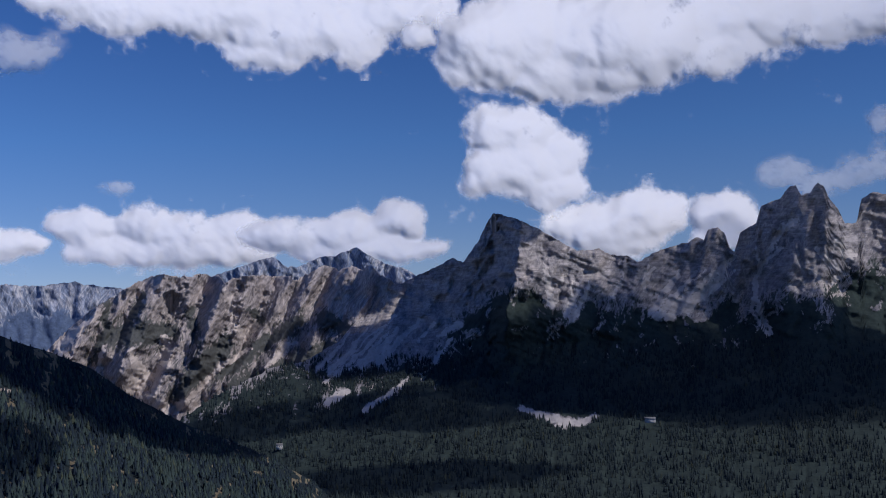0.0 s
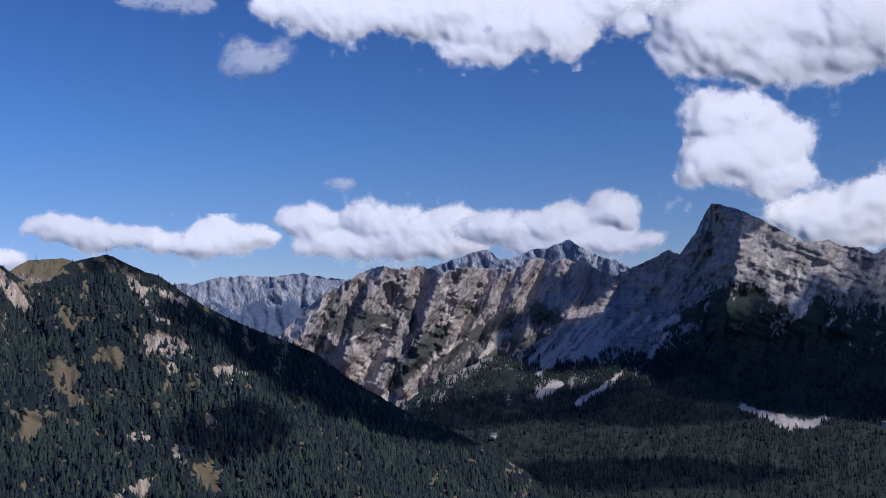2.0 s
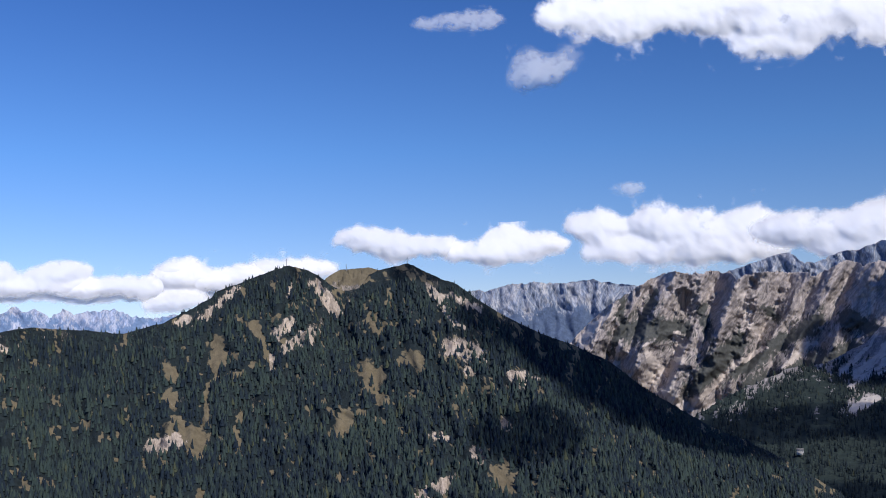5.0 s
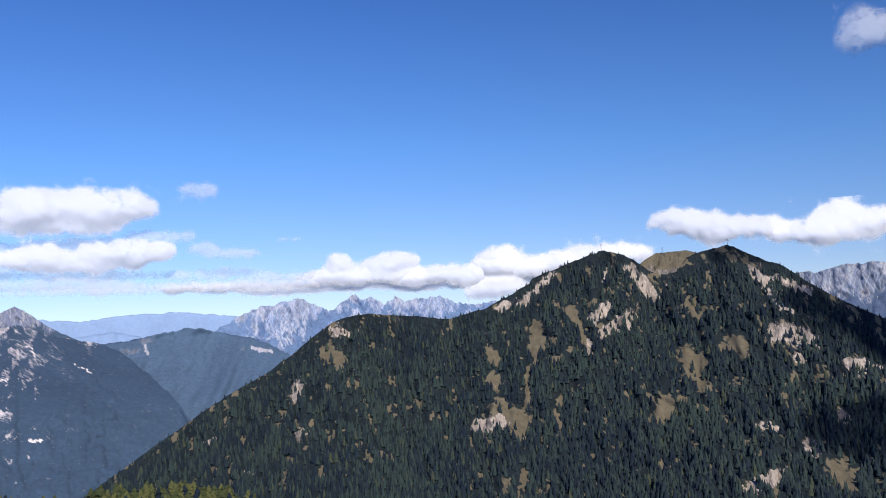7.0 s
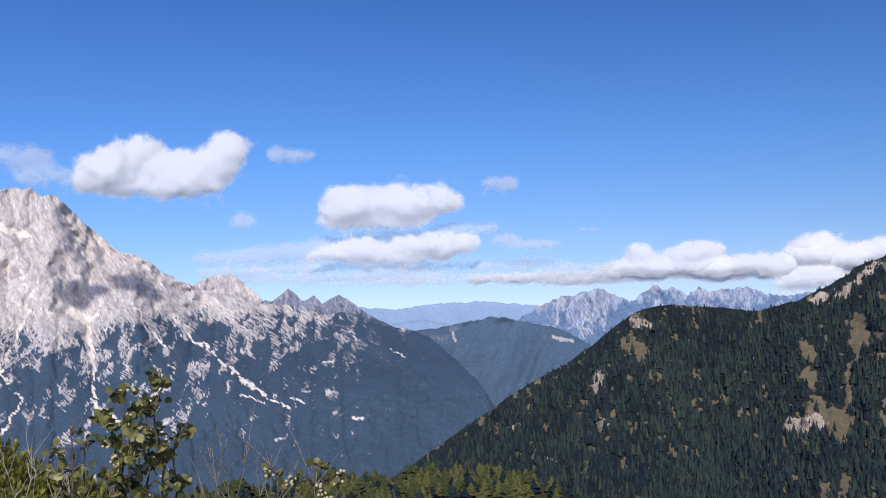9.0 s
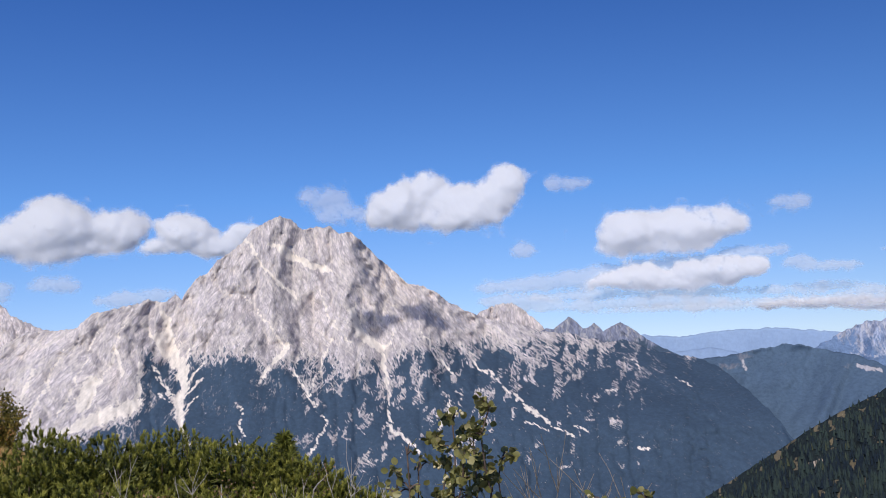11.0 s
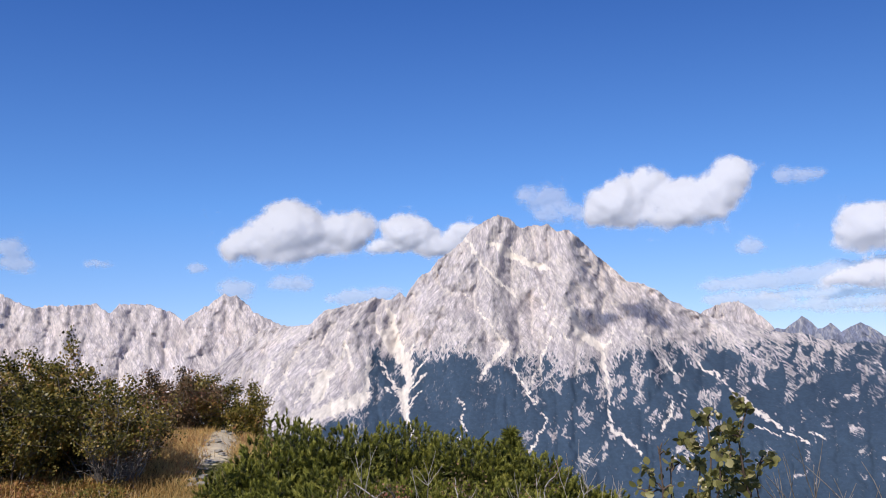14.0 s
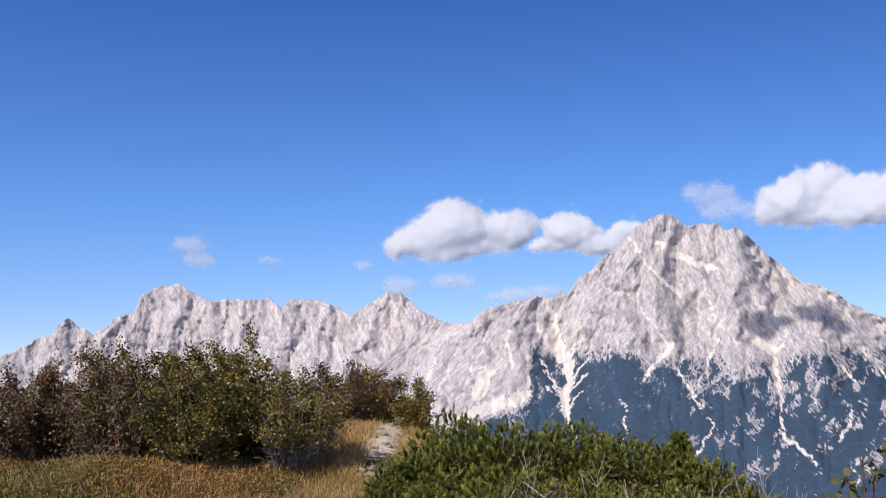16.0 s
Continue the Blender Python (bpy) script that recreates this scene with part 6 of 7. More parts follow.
grey_bark = bark_material("grey twig bark", (0.10, 0.085, 0.07), (0.30, 0.26, 0.22))
brown_bark = bark_material("brown twig bark", (0.06, 0.04, 0.03), (0.16, 0.11, 0.08))
pale_bark = bark_material("bleached twig bark", (0.30, 0.26, 0.23), (0.52, 0.47, 0.42))
m_berry, n_, l_, b_ = nodes_of("cream berries")
b_.inputs["Base Color"].default_value = (0.56, 0.48, 0.28, 1)
b_.inputs["Roughness"].default_value = 0.45


def shrub(seed, foot, width, height, leaves, leaf, material, label, group, stems=20, skirt=0.08, bark=grey_bark):
    """A many-stemmed deciduous shrub: crooked stems, side twigs and leaves thick at the outside."""
    rng, nr = random.Random(seed), np.random.RandomState(seed)
    thing = tagged(new("alder_shrub"), label, "shrub", group)
    thing.location = foot
    lines, tips = [], []
    for k in range(stems):
        a, q = rng.uniform(0, 6.2832), math.sqrt(rng.random())
        lean_out = q * width * 0.5
        tip = Vector((math.cos(a) * lean_out, math.sin(a) * lean_out, height * (1.0 - 0.35 * q * q) * rng.uniform(0.62, 1.03)))
        pts = wander(rng, Vector((math.cos(a) * q * 0.12 * width, math.sin(a) * q * 0.12 * width, -0.05)), tip, 0.14, 7)
        lines.append((pts, 0.013, 0.003))
        for j in range(9):
            i = rng.randint(1, 6)
            s = pts[i]
            end = s + Vector((rng.uniform(-1, 1), rng.uniform(-1, 1), rng.uniform(-0.15, 0.9))).normalized() * height * rng.uniform(0.12, 0.3)
            twig = wander(rng, s, end, 0.15, 4)
            lines.append((twig, 0.005, 0.0015))
            tips += twig[1:]
        tips += pts[3:]
    co, faces = tubes(lines, 4)
    part("branch_work", raw_mesh("branch_work", co, faces, bark), thing, "crooked grey-brown branches")
    tips = np.array([tuple(p) for p in tips])
    tips = tips[tips[:, 2] > skirt * height]
    leaves = int(leaves * 2.4)
    tips = tips[nr.permutation(len(tips))[: len(tips) * 2 // 3]]
    at = tips[nr.randint(0, len(tips), leaves)] + nr.normal(size=(leaves, 3)) * 0.045
    co, faces = many(*SIMPLE_LEAF, turned(leaves, nr, 0.2), at, leaf * 0.84 * nr.uniform(0.5, 1.3, leaves))
    shade = np.clip(0.26 + 0.9 * (fbm(at[:, 0] * 3, at[:, 2] * 3, 3, seed) - 0.4) + nr.normal(size=leaves) * 0.2, 0, 1)
    part("foliage", raw_mesh("foliage", co, faces, material, np.repeat(shade, 4)), thing, "small leathery leaves, some turned brown")
    return thing


def dwarf_pine(seed, foot, width, height, shoots, label):
    """A mound of upright needle candles on hidden limbs."""
    rng, nr = random.Random(seed), np.random.RandomState(seed)
    thing = tagged(new("dwarf_pine"), label, "dwarf pine", "dwarf pines on the summit")
    thing.location = foot
    shoots = int(shoots * 4.8)
    order = np.arange(shoots) + 0.5
    a, q = order * 2.39996, np.sqrt(order / shoots)
    x, y = np.cos(a) * q * width * 0.5 + nr.normal(size=shoots) * 0.018, np.sin(a) * q * width * 0.5 + nr.normal(size=shoots) * 0.018
    dome = height * (1 - 0.55 * q**2.2) * (0.80 + 0.35 * fbm(x * 3 + seed, y * 3, 3, seed)) - 0.04
    deep = nr.rand(shoots) ** 2 * 0.45
    at = np.stack([x, y, dome * (1 - deep) + nr.uniform(-0.05, 0.05, shoots)], -1)
    lines = []
    for k in range(0, shoots, 9):
        tip = Vector(at[k])
        lines.append((wander(rng, Vector((x[k] * 0.3, y[k] * 0.3, -0.05)), tip, 0.12, 5), 0.012, 0.004))
    for line in lines[::3]:
        co, faces = tubes([line], 4)
        part("limb", raw_mesh("limb", co, faces, brown_bark), thing)
    up = np.stack([x * 0.7, y * 0.7, np.full(shoots, height)], -1) + nr.normal(size=(shoots, 3)) * 0.38 * height
    up /= np.linalg.norm(up, axis=1)[:, None]
    per = 38
    length = nr.uniform(0.04, 0.085, shoots)
    t = nr.rand(shoots, per) ** 0.7
    base = at[:, None] + up[:, None] * (t * length[:, None])[..., None]
    out = np.cross(up[:, None], nr.normal(size=(shoots, per, 3)))
    out /= np.linalg.norm(out, axis=-1)[..., None]
    along = up[:, None] * 1.1 + out * (1.25 - 0.75 * t)[..., None]
    along /= np.linalg.norm(along, axis=-1)[..., None]
    side = np.cross(along, nr.normal(size=along.shape))
    side /= np.linalg.norm(side, axis=-1)[..., None]
    frames = np.stack([side, along, np.cross(side, along)], -1).reshape(-1, 3, 3)
    co, faces = many(*NEEDLE, frames, base.reshape(-1, 3), nr.uniform(0.022, 0.036, shoots * per))
    # pale tips; colour darkens towards each shoot's foot for shade between tufts
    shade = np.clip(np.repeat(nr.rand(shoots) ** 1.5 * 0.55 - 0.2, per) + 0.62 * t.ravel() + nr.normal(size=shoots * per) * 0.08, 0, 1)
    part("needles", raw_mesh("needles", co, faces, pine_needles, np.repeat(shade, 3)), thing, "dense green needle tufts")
    # needles that fill the inside of the mound, coloured dark to imitate the shade there
    n_inner = shoots * 9
    pick = nr.randint(0, shoots, n_inner)
    place = at[pick] * np.stack([nr.uniform(0.75, 1.0, n_inner), nr.uniform(0.75, 1.0, n_inner), nr.uniform(0.35, 0.95, n_inner)], -1) + nr.normal(size=(n_inner, 3)) * 0.03
    co, faces = many(*NEEDLE, turned(n_inner, nr, -0.4), place, nr.uniform(0.05, 0.09, n_inner))
    part("inner_needles", raw_mesh("inner_needles", co, faces, pine_needles, np.repeat(np.clip(nr.normal(0.2, 0.1, n_inner), 0, 1), 3)), thing, "inner needles coloured dark for the shade there")
    return thing


def bare_twigs(seed, foot, tips, label, bark, thick=0.006):
    rng = random.Random(seed)
    thing = tagged(new("dry_twig"), label, "dry twig", "bare twigs among the dwarf pines")
    thing.location = foot
    for tip in tips:
        pts = wander(rng, Vector((rng.uniform(-.03, .03), rng.uniform(-.03, .03), -0.05)), tip - foot, 0.06, 14)
        lines = [(pts, thick, thick * 0.3)]
        for j in range(5):
            s = pts[rng.randint(9, 12)]
            d = (pts[-1] - pts[9]).normalized() + Vector([rng.uniform(-0.6, 0.6) for _ in range(3)])
            lines.append((wander(rng, s, s + d.normalized() * (tip - foot).length * rng.uniform(0.06, 0.16), 0.1, 4), thick * 0.6, thick * 0.25))
        co, faces = tubes(lines, 5)
        part("stem", raw_mesh("stem", co, faces, bark), thing)
    return thing


bm = bmesh.new()
bmesh.ops.create_icosphere(bm, subdivisions=1, radius=1.0)
BERRY = bpy.data.meshes.new("berry")
bm.to_mesh(BERRY)
bm.free()
BERRY.materials.append(m_berry)
BERRY.shade_smooth()


def berry_sprig(seed, tips, foot, leaves, leaf, label, clusters=9):
    """Slim upright shoots with round leaves on short stalks and clusters of cream berries."""
    rng, nr = random.Random(seed), np.random.RandomState(seed)
    thing = tagged(new("leafy_sprig"), label, "shrub", "leafy sprigs by the camera")
    thing.location = foot
    nodes_ = []
    for tip in tips:
        lines = []
        pts = wander(rng, Vector((rng.uniform(-.02, .02), rng.uniform(-.02, .02), -0.03)), tip - foot, 0.03, 28)
        lines.append((pts, 0.006, 0.0016))
        for k in range(16, 28):
            nodes_.append(pts[k])
            for j in range(3):
                e = pts[k] + Vector((rng.uniform(-1, 1), rng.uniform(-1, 1), rng.uniform(0.1, 0.9))).normalized() * rng.uniform(0.012, 0.05) * (1.4 - 0.07 * (k - 16))
                lines.append(([pts[k], pts[k].lerp(e, 0.5) + Vector((0, 0, 0.004)), e], 0.0022, 0.001))
                nodes_ += [e, e]
        nodes_ += [pts[-1]]
        co, faces = tubes(lines, 5)
        part("stem", raw_mesh("stem", co, faces, brown_bark), thing, "thin brown stem")
    nodes_ = np.array([tuple(p) for p in nodes_])
    at = nodes_[nr.randint(0, len(nodes_), leaves)] + nr.normal(size=(leaves, 3)) * 0.004
    rounder = [(0, 0, 0), (-0.3, 0.2, 0.05), (-0.42, 0.5, 0.07), (-0.28, 0.82, 0.04), (0, 1, -0.03), (0.28, 0.82, 0.04), (0.42, 0.5, 0.07), (0.3, 0.2, 0.05), (0, 0.5, 0.0)]
    fan = [(8, k, (k + 1) % 8) for k in range(8)]
    co, faces = many(rounder, fan, turned(leaves, nr, -0.25), at, leaf * nr.uniform(0.6, 1.2, leaves))
    part("leaves", raw_mesh("leaves", co, faces, sprig_leaves, np.repeat(np.clip(nr.normal(0.45, 0.25, leaves), 0, 1), 9)), thing, "round olive-green leaves")
    balls = nodes_[nr.randint(len(nodes_) // 3, len(nodes_), clusters)]
    for c in balls:
        for _ in range(rng.randint(4, 6)):
            p = Vector(c) + Vector([rng.uniform(-1, 1) for _ in range(3)]) * 0.010
            ob = part("berry", BERRY, thing)
            ob.location = p
            ob.scale = [rng.uniform(0.0028, 0.0042)] * 3
    return thing


def tall(bearing, far, angle):
    """How high a plant there stands, if its top shows at that height angle."""
    return at_height(bearing, far, angle).z - spot(bearing, far).z


ROW = "shrubs along the summit edge"
OLIVE = "olive-green leafy shrub with bare stems below, on the summit"
shrub(201, spot(132.5, 12.6), 1.9, tall(132.5, 12.6, -0.7), 7900, 0.045, russet_leaves, "brown and rust-tinged leafy shrub with many stems", ROW, 18)
shrub(202, spot(129.3, 12.4), 1.9, tall(129.3, 12.4, -0.4), 7900, 0.045, alder_leaves, "dark leafy shrub with grey stems at its foot", ROW, 18)
shrub(203, spot(125.5, 12.2), 2.0, tall(125.5, 12.2, 0.2), 12200, 0.045, alder_leaves, OLIVE, ROW, 22)
shrub(204, spot(122.3, 12.0), 1.9, tall(122.3, 12.0, 0.1), 12200, 0.045, alder_leaves, OLIVE, ROW, 22)
shrub(205, spot(120.4, 11.8), 1.6, tall(120.4, 11.8, -0.1), 7900, 0.045, alder_leaves, OLIVE, ROW, 26, 0.12)
shrub(210, spot(118.3, 11.2), 1.4, tall(118.3, 11.2, -2.0), 2600, 0.040, alder_leaves, "olive and brown shrub with bare leaning stems below", ROW, 34, 0.4, grey_bark)
shrub(211, spot(123.9, 11.2), 1.5, tall(123.9, 11.2, -0.8), 6500, 0.040, alder_leaves, OLIVE, ROW, 26, 0.12)
shrub(212, spot(127.6, 11.5), 1.7, tall(127.6, 11.5, -0.5), 5800, 0.040, russet_leaves, "brown and rust-tinged leafy shrub with many stems", ROW, 26, 0.12)
shrub(206, spot(118.0, 11.4), 1.0, tall(118.0, 11.4, -3.6), 1100, 0.040, russet_leaves, "low russet shrub, nearly bare, leaning out", ROW, 40, 0.4, pale_bark)
shrub(207, spot(114.6, 15.4), 1.3, tall(114.6, 15.4, -0.9), 5800, 0.047, russet_leaves, "russet and olive shrub behind the dry grass", ROW, 16)
shrub(208, spot(112.6, 15.6), 0.9, tall(112.6, 15.6, -1.1), 4000, 0.047, alder_leaves, "small olive shrub beside the path", ROW, 14)
shrub(209, spot(110.5, 15.0), 0.65, tall(110.5, 15.0, -2.4), 2600, 0.047, alder_leaves, "small green shrub at the path's edge", ROW, 10)

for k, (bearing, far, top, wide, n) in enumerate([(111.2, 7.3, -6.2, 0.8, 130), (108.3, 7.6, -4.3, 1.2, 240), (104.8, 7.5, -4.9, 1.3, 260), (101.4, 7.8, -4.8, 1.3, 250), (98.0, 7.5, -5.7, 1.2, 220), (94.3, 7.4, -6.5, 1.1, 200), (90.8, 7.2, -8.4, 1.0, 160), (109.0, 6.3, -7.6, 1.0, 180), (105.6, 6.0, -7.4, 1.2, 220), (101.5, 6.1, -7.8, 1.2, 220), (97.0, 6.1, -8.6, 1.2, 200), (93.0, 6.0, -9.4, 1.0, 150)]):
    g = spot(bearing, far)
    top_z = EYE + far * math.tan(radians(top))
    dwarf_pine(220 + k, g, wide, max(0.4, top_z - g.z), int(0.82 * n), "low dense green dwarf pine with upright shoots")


WITHERED = "rust-brown withered low shrub in front of the dwarf pines"
for k, (bearing, far, top, wide) in enumerate([(107.2, 5.4, -8.5, 0.5), (100.4, 5.3, -8.3, 0.7), (98.2, 5.2, -8.7, 0.6), (93.4, 5.0, -8.9, 0.6), (103.6, 5.2, -8.9, 0.5)]):
    shrub(280 + k, spot(bearing, far), wide, tall(bearing, far, top), 1300, 0.02, russet_leaves, WITHERED, "withered shrubs", 14, 0.3, pale_bark)


def young_conifer(seed, foot, height, wide, name, label, group):
    """A small spruce: a stem, whorls of drooping boughs with needles."""
    rng, nr = random.Random(seed), np.random.RandomState(seed)
    thing = tagged(new(name), label, "spruce", group)
    thing.location = foot
    co, faces = tubes([(wander(rng, Vector((0, 0, -0.05)), Vector((0, 0, height)), 0.01, 6), height * 0.02, height * 0.003)], 6)
    part("trunk", raw_mesh("trunk", co, faces, brown_bark), thing, "thin brown trunk")
    base, along = [], []
    for k in range(26):
        z = height * (0.12 + 0.86 * k / 26)
        for j in range(7):
            a = 6.2832 * (j + rng.uniform(-.3, .3)) / 7 + k
            length = wide * 0.5 * (1 - k / 27) * rng.uniform(0.7, 1.1)
            d = Vector((math.cos(a), math.sin(a), rng.uniform(-0.25, 0.25)))
            for s in range(14):
                base.append(Vector((0, 0, z)) + d * length * s / 13)
                along.append(d + Vector([rng.uniform(-.9, .9) for _ in range(3)]))
    base, along = np.array([tuple(p) for p in base]), np.array([tuple(p.normalized()) for p in along])
    n = len(base)
    side = np.cross(along, nr.normal(size=(n, 3)))
    side /= np.linalg.norm(side, axis=1)[:, None]
    co, faces = many(*NEEDLE, np.stack([side, along, np.cross(side, along)], -1), base, np.full(n, wide * 0.12))
    co[:] += 0
    part("crown", raw_mesh("crown", co, faces, pine_needles, np.repeat(np.clip(nr.normal(0.3, 0.15, n), 0, 1), 3)), thing, "dark green boughs")
    return thing


g = spot(95.0, 9.2)
young_conifer(240, g, at_height(95.0, 9.2, -5.2).z - g.z, 0.75, "young_spruce", "young dark green spruce among the dwarf pines", "young spruces")

for k, (bearing, far, tips) in enumerate([(92.0, 4.6, [(91.0, -6.0), (91.8, -6.8), (90.3, -7.1)]), (94.0, 4.4, [(93.4, -8.0), (94.6, -8.4)]), (103.8, 5.4, [(103.6, -5.9), (104.4, -6.6)]), (100.5, 5.2, [(100.4, -6.9), (101.2, -7.4)]), (89.0, 4.0, [(89.6, -8.2), (88.6, -8.5)])]):
    bare_twigs(250 + k, spot(bearing, far), [at_height(b, far, e) for b, e in tips], "bare grey-brown dead twig standing among dwarf pine", pale_bark, 0.003)
for k, (bearing, tips) in enumerate([(79.8, [(79.6, -7.2), (80.2, -8.0), (79.0, -7.9)]), (77.6, [(77.0, -8.3), (78.0, -7.6), (76.4, -9.0)]), (74.6, [(74.3, -8.8), (75.2, -9.6)])]):
    bare_twigs(260 + k, spot(bearing, 2.6), [at_height(b, 2.6, e) for b, e in tips], "thin bleached dry stalk rising from the turf", grey_bark, 0.0028)

berry_sprig(270, [at_height(81.5, 1.85, -4.5), at_height(82.6, 1.9, -6.0), at_height(83.8, 1.85, -5.1), at_height(81.0, 1.95, -7.6), at_height(83.2, 1.8, -7.2), at_height(84.6, 1.9, -6.6)], spot(82.8, 1.95), 2300, 0.0165,
            "leafy sprig with round olive leaves and cream berries", 16)
berry_sprig(271, [at_height(86.6, 1.85, -7.0), at_height(87.2, 1.85, -8.2), at_height(86.0, 1.9, -8.0)], spot(86.8, 1.9), 330, 0.0165, "small leafy sprig with round olive leaves", 4)
berry_sprig(272, [at_height(75.2, 1.9, -10.2), at_height(74.0, 1.9, -10.6)], spot(74.8, 1.95), 190, 0.015, "pale leafy sprig with cream berries", 9)
berry_sprig(273, [at_height(72.6, 1.9, -10.0), at_height(71.6, 1.9, -10.9)], spot(72.2, 1.95), 190, 0.015, "pale leafy sprig with cream berries", 10)
berry_sprig(274, [at_height(68.4, 1.9, -11.3)], spot(68.5, 1.95), 14, 0.02, "thin sprig with a few cream berries", 4)

# ---- grass, heather and stones ----
def strewn(name, seed, count, az0, az1, r0, r1, shape, sizes, material, label, upright, shade, weight=None, lift=0.0):
    nr = np.random.RandomState(seed)
    az, r = np.radians(nr.uniform(az0, az1, count)), np.sqrt(nr.uniform(r0 * r0, r1 * r1, count))
    x, y = HUB.x - np.sin(az) * r, HUB.y + np.cos(az) * r
    if weight is not None:
        ok = nr.rand(count) < weight(np.degrees(az), r, x, y)
        x, y = x[ok], y[ok]
    n = len(x)
    z = ground_height(x, y)
    along = nr.normal(size=(n, 3)) * (1 - upright)
    along[:, 2] = np.abs(along[:, 2]) + upright
    along /= np.linalg.norm(along, axis=1)[:, None]
    side = np.cross(along, nr.normal(size=(n, 3)))
    side /= np.linalg.norm(side, axis=1)[:, None]
    s = nr.uniform(*sizes, n) * (0.6 + 0.8 * fbm(x * 1.5, y * 1.5, 3, seed))
    co, faces = many(*shape, np.stack([side, along, np.cross(side, along)], -1), np.stack([x, y, z + lift * nr.rand(n) - 0.01], -1), s)
    tint_ = np.clip(shade + 1.5 * (fbm(x * 0.7, y * 0.7, 4, seed + 1, 0.6) - 0.5) + nr.normal(size=n) * 0.12, 0, 1)
    return tagged(new(name, raw_mesh(name, co, faces, material, np.repeat(tint_, len(shape[0])))), label, "grass", kind="stuff")


off_path = lambda az, r, x, y: smooth(0.62, 0.45, fbm(x * 0.8, y * 0.8, 4, 311) + 0.12 * (az - 117.5)) * (1 - 0.97 * np.exp(-((az - 112.3 - 0.25 * (13 - r) + 9 * smooth(11.2, 10.2, r) + 1.5 * (fbm(x * 0.9, y * 0.9, 3, 107) - 0.5)) / 1.05) ** 4))
strewn("dry_grass", 301, 62000, 109, 123, 8.0, 16.5, BLADE, (0.06, 0.17), straw, "long golden-brown dry grass beside the path", 0.48, 0.42, off_path)
strewn("turf_grass", 302, 9000, 117, 138, 8.0, 12.5, BLADE, (0.08, 0.2), straw, "short brown grass between the heather", 0.55, 0.5)
SPIKE = ([(-0.10, 0, 0), (0.10, 0, 0), (0.07, 0.55, 0.06), (0, 1.0, 0.1)], [(0, 1, 2, 3)])
in_heath = lambda az, r, x, y: smooth(0.38, 0.55, fbm(x * 0.8, y * 0.8, 4, 311) + 0.12 * (az - 117.5))
strewn("heather", 303, 95000, 115, 138, 7.6, 12.4, SIMPLE_LEAF, (0.015, 0.036), heath, "low olive and rust-brown bilberry and heather mat", 0.45, 0.36, in_heath, 0.12)
grey_heath = leaf_material("dead heather twigs", [(0.16, 0.12, 0.10), (0.27, 0.21, 0.185), (0.37, 0.30, 0.27)], 0.8, 0.1)
strewn("dead_heather", 305, 4200, 117, 136, 8.0, 12.2, BLADE, (0.06, 0.15), grey_heath, "bleached grey dead heather twigs in clumps", 0.35, 0.5, lambda az, r, x, y: smooth(0.54, 0.62, fbm(x * 1.1, y * 1.1, 3, 315)), 0.08)
strewn("brown_heather", 304, 26000, 86, 112, 4.2, 6.6, SPIKE, (0.03, 0.06), heath, "reddish-brown withered heather under the dwarf pines", 0.4, 0.85, None, 0.28)

limestone = mountain_material("path limestone", (0.66, 0.62, 0.54), (0.5, 0.46, 0.4), (0.1, 0.1, 0.03), (0.6, 0.56, 0.5), 8.0)
rng = random.Random(310)
for k in range(80):
    far = rng.uniform(11.0, 15.2)
    p = spot(112.4 + 0.25 * (13 - far) + rng.uniform(-2.0, 2.0), far)
    bm = bmesh.new()
    bmesh.ops.create_icosphere(bm, subdivisions=2, radius=1.0)
    sz = rng.choice((0.02, 0.03, 0.04, 0.055, 0.075)) * rng.uniform(0.8, 1.2)
    for v in bm.verts:
        v.co = Vector((v.co.x * 1.2, v.co.y, v.co.z * 0.42)) * sz * (0.75 + 0.5 * noise.noise(v.co * 1.6 + Vector((k, 0, 0))))
    me = bpy.data.meshes.new("stone")
    bm.to_mesh(me)
    bm.free()
    me.materials.append(limestone)
    ob = tagged(new("stone", me), "pale angular limestone lying on the path", "stone", "stones on the path")
    ob.matrix_world = pose(p.x, p.y, p.z + sz * 0.25, 0, 0, rng.uniform(0, 360))

# ---- trees on the near shoulder, one by one ----
larch_green = needle_material("larch needles", (0.055, 0.064, 0.024), (0.115, 0.115, 0.038), (0.17, 0.14, 0.05))
def shoulder_tree(seed, material, name, label):
    rng = random.Random(seed)
    thing = tagged(new(name), label, "tree", "conifers on the near shoulder")
    co, faces = tubes([([Vector((0, 0, -0.03)), Vector((0.005, 0, 0.5)), Vector((0, 0, 0.97))], 0.022, 0.004)], 5)
    part("trunk", raw_mesh("trunk", co, faces, brown_bark), thing)
    verts, tris = [], []
    for k in range(9):
        lo, rad = 0.10 + 0.80 * k / 9, 0.23 * (1 - 0.86 * k / 9) * rng.uniform(0.85, 1.15)
        b = len(verts)
        verts.append((0, 0, min(1.0, lo + 0.24)))
        sides = 11
        for s in range(sides):
            a = 6.2832 * (s + rng.uniform(-.3, .3)) / sides + k
            q = rad * rng.uniform(0.45, 1.2)
            verts.append((math.cos(a) * q, math.sin(a) * q, lo + rng.uniform(-.04, .03)))
        tris += [(b, b + 1 + s, b + 1 + (s + 1) % sides) for s in range(sides)]
    part("crown", raw_mesh("crown", verts, tris, material, [rng.random() * 0.8] * len(verts)), thing)
    return thing


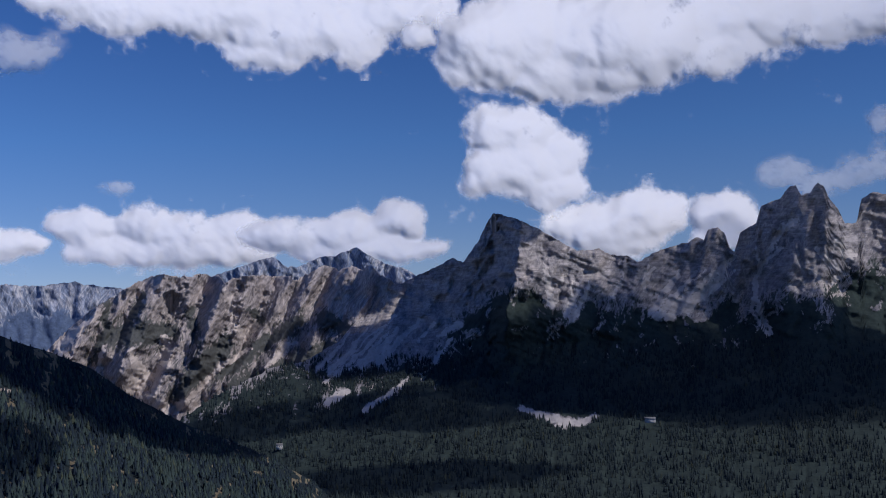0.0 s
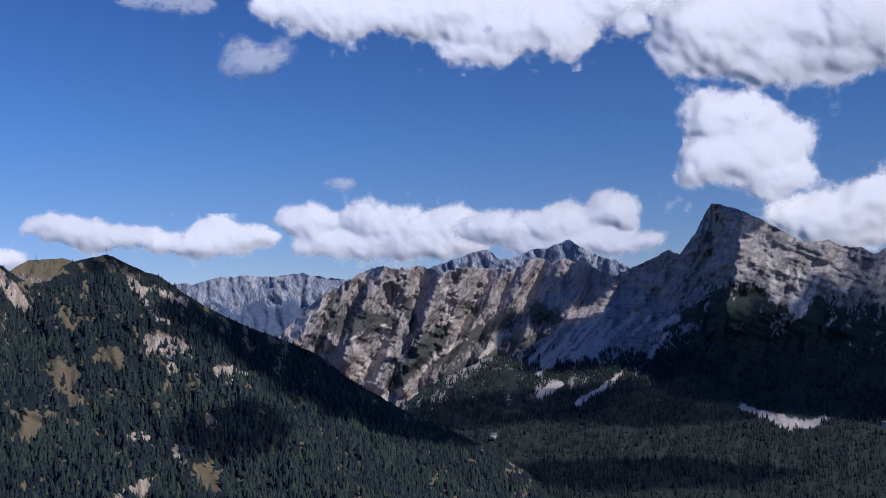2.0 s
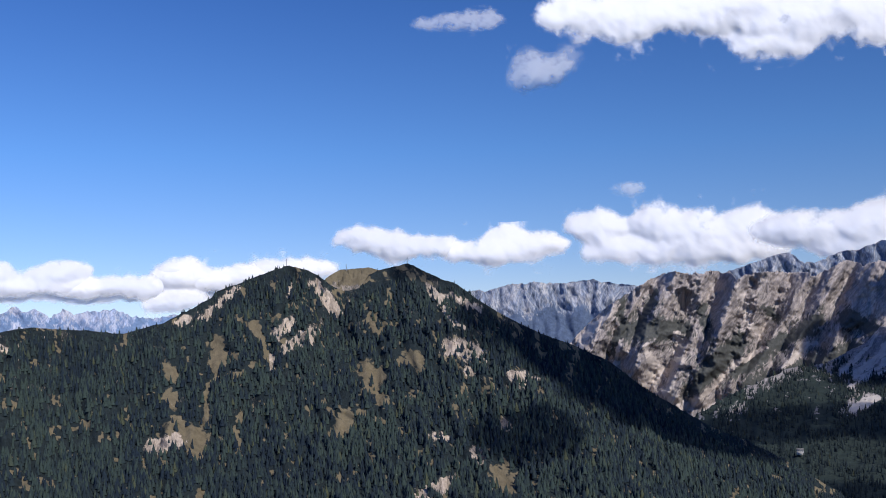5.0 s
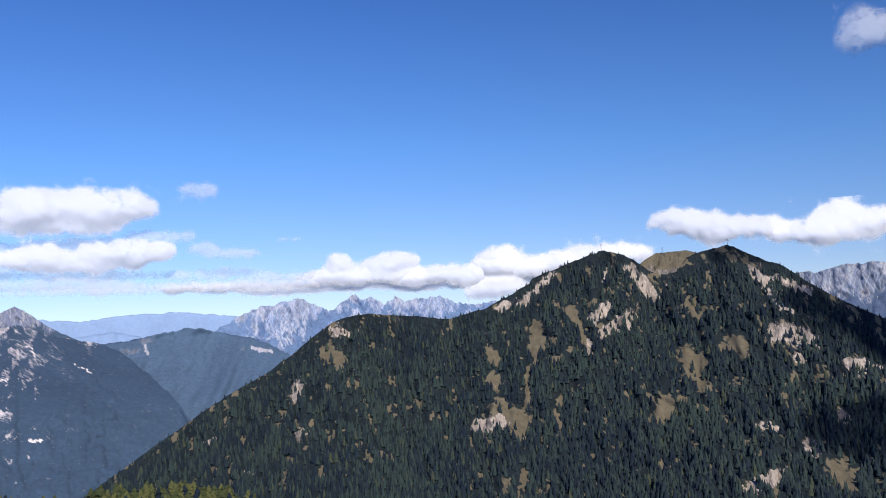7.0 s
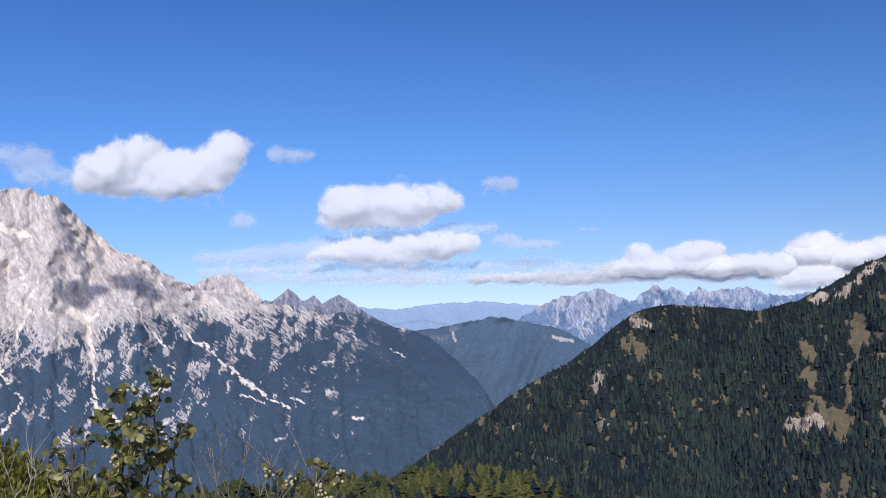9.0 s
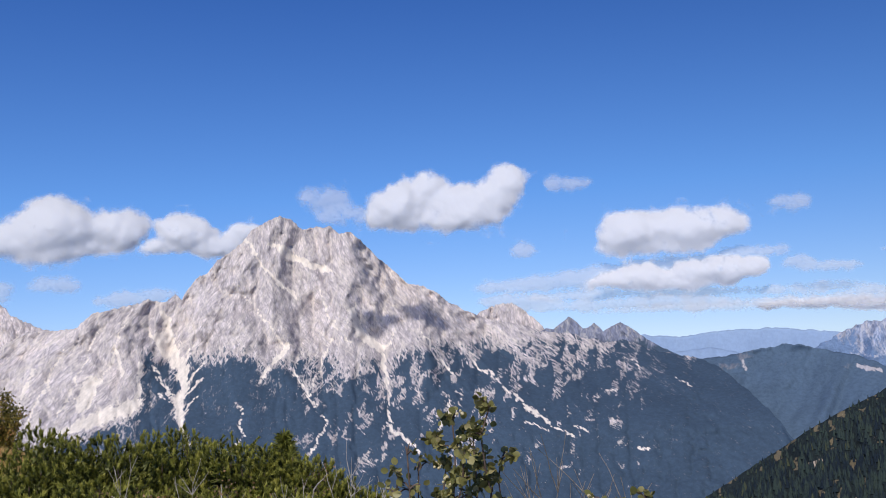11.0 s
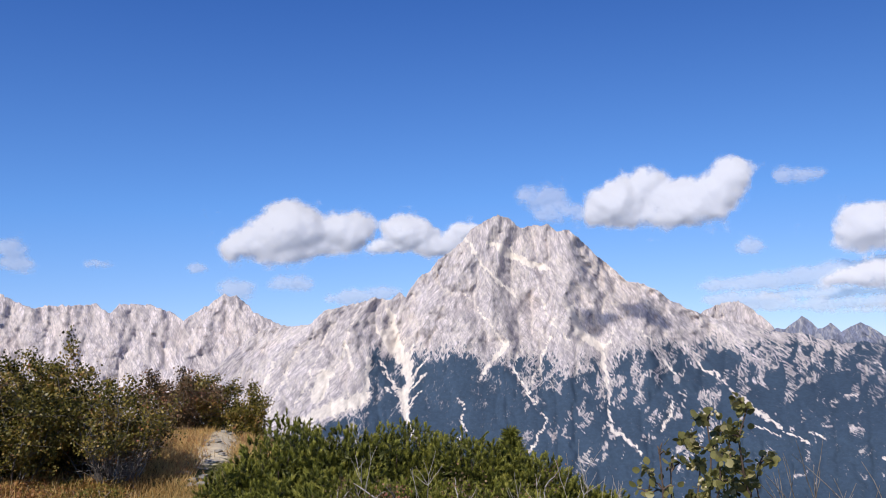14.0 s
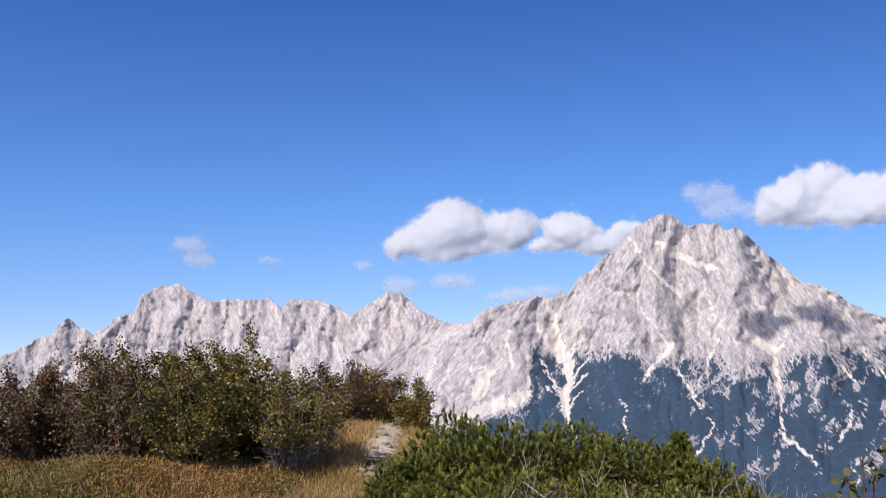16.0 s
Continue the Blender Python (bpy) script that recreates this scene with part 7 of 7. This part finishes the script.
kinds = [shoulder_tree(320, larch_green, "larch", "yellowish-green larch on the near shoulder"), shoulder_tree(321, larch_green, "larch", "yellowish-green larch on the near shoulder"),
         shoulder_tree(322, spruce_green, "spruce", "dark green spruce on the near shoulder"), shoulder_tree(323, spruce_green, "spruce", "dark green spruce on the near shoulder")]
places, paz, pel = scatter(SPUR, 520, 330, lambda az, el, wood, scree, meadow: (meadow < 0.3) * smooth(-12.9, -11.6, el) * np.interp(az, [58, 62, 74, 80, 90], [1, 2.2, 2.2, 1, 0.6]))
rng = random.Random(331)
for k, p in enumerate(places):
    tree = kinds[rng.choice((0, 0, 0, 1, 1, 1, 2, 3))]
    h = rng.uniform(1.9, 3.9)
    wide = h * rng.uniform(1.7, 2.8)
    m = pose(*p, 0, 0, rng.uniform(0, 360))
    if k < 4:
        tree = kinds[k]
        tree.matrix_world = m
    else:
        tree = copy_thing(tree, m)
    tree.scale = (wide, wide, h)

# ---- masts on the hill and huts in the valley ----
m_steel, n_, l_, b_ = nodes_of("galvanised steel")
b_.inputs["Base Color"].default_value = (0.25, 0.25, 0.26, 1)
b_.inputs["Metallic"].default_value, b_.inputs["Roughness"].default_value = 0.6, 0.5


def mast(bearing, far, angle, height, arms, label):
    a = radians(bearing)
    foot = Vector((-math.sin(a) * far, math.cos(a) * far, EYE + far * math.tan(radians(angle)) - 1.0))
    thing = tagged(new("mast"), label, "mast", "masts on the hilltops")
    thing.location = foot
    co, faces = tubes([([Vector((0, 0, -1)), Vector((0, 0, height * 0.5)), Vector((0, 0, height))], 0.35, 0.16)], 6)
    part("pole", raw_mesh("pole", co, faces, m_steel), thing)
    for z, w in arms:
        across = Vector((math.cos(a), math.sin(a), 0)) * w
        co, faces = tubes([([Vector((0, 0, z)) - across, Vector((0, 0, z)), Vector((0, 0, z)) + across], 0.16, 0.16)], 5)
        part("crossbar", raw_mesh("crossbar", co, faces, m_steel), thing)
    return thing


mast(40.2, 965, 1.95, 8.5, [(6.0, 0.9), (7.2, 0.7)], "thin steel mast on the wooded hilltop")
mast(32.85, 962, 1.87, 8.0, [(5.2, 1.8), (6.4, 1.2)], "steel summit cross mast on the bare hilltop")
mast(36.6, 1080, 1.65, 7.0, [(5.5, 0.7)], "thin steel mast on the grassy knob")

plaster = mountain_material("white plaster", (0.7, 0.68, 0.63), (0.55, 0.53, 0.5), (0.1, 0.1, 0.1), (0.7, 0.7, 0.68), 2.0)
slate = mountain_material("grey roof", (0.30, 0.28, 0.26), (0.2, 0.19, 0.18), (0.1, 0.1, 0.1), (0.4, 0.4, 0.4), 2.0)
dark_glass, n_, l_, b_ = nodes_of("window glass")
b_.inputs["Base Color"].default_value, b_.inputs["Roughness"].default_value = (0.03, 0.035, 0.04, 1), 0.1


def box_mesh(name, sx, sy, sz, material, z0=0.0, gable=0.0):
    v = [(x * sx / 2, y * sy / 2, z0 + z * sz) for x in (-1, 1) for y in (-1, 1) for z in (0, 1)]
    f = [(0, 1, 3, 2), (4, 6, 7, 5), (0, 4, 5, 1), (2, 3, 7, 6), (0, 2, 6, 4), (1, 5, 7, 3)]
    if gable:
        v = [(x, 0.0 if z > z0 else y, z) for x, y, z in v]
    return raw_mesh(name, v, f, material)


def hut(bearing, angle, far, length, deep, high, label):
    a = radians(bearing)
    thing = tagged(new("hut"), label, "house", "huts in the valley")
    thing.matrix_world = pose(-math.sin(a) * far, math.cos(a) * far, EYE + far * math.tan(radians(angle)), 0, 0, bearing)
    part("wall", box_mesh("wall", length, deep, high, plaster, -2.0), thing)
    part("roof", box_mesh("roof", length + 0.8, deep + 0.8, deep * 0.4, slate, high - 2.0, 1.0), thing)
    for k in range(3):
        w = part("window", box_mesh("window", 0.9, 0.12, 1.1, dark_glass, 0.0), thing)
        w.location = ((k - 1) * length * 0.28, -deep / 2 - 0.03, high - 4.2)
    return thing


hut(10.2, -9.72, 1700, 11, 8, 7.5, "small pale house at the forest edge in the valley")
hut(-12.2, -8.75, 1790, 20, 9, 6.5, "long low pale building in the valley forest")
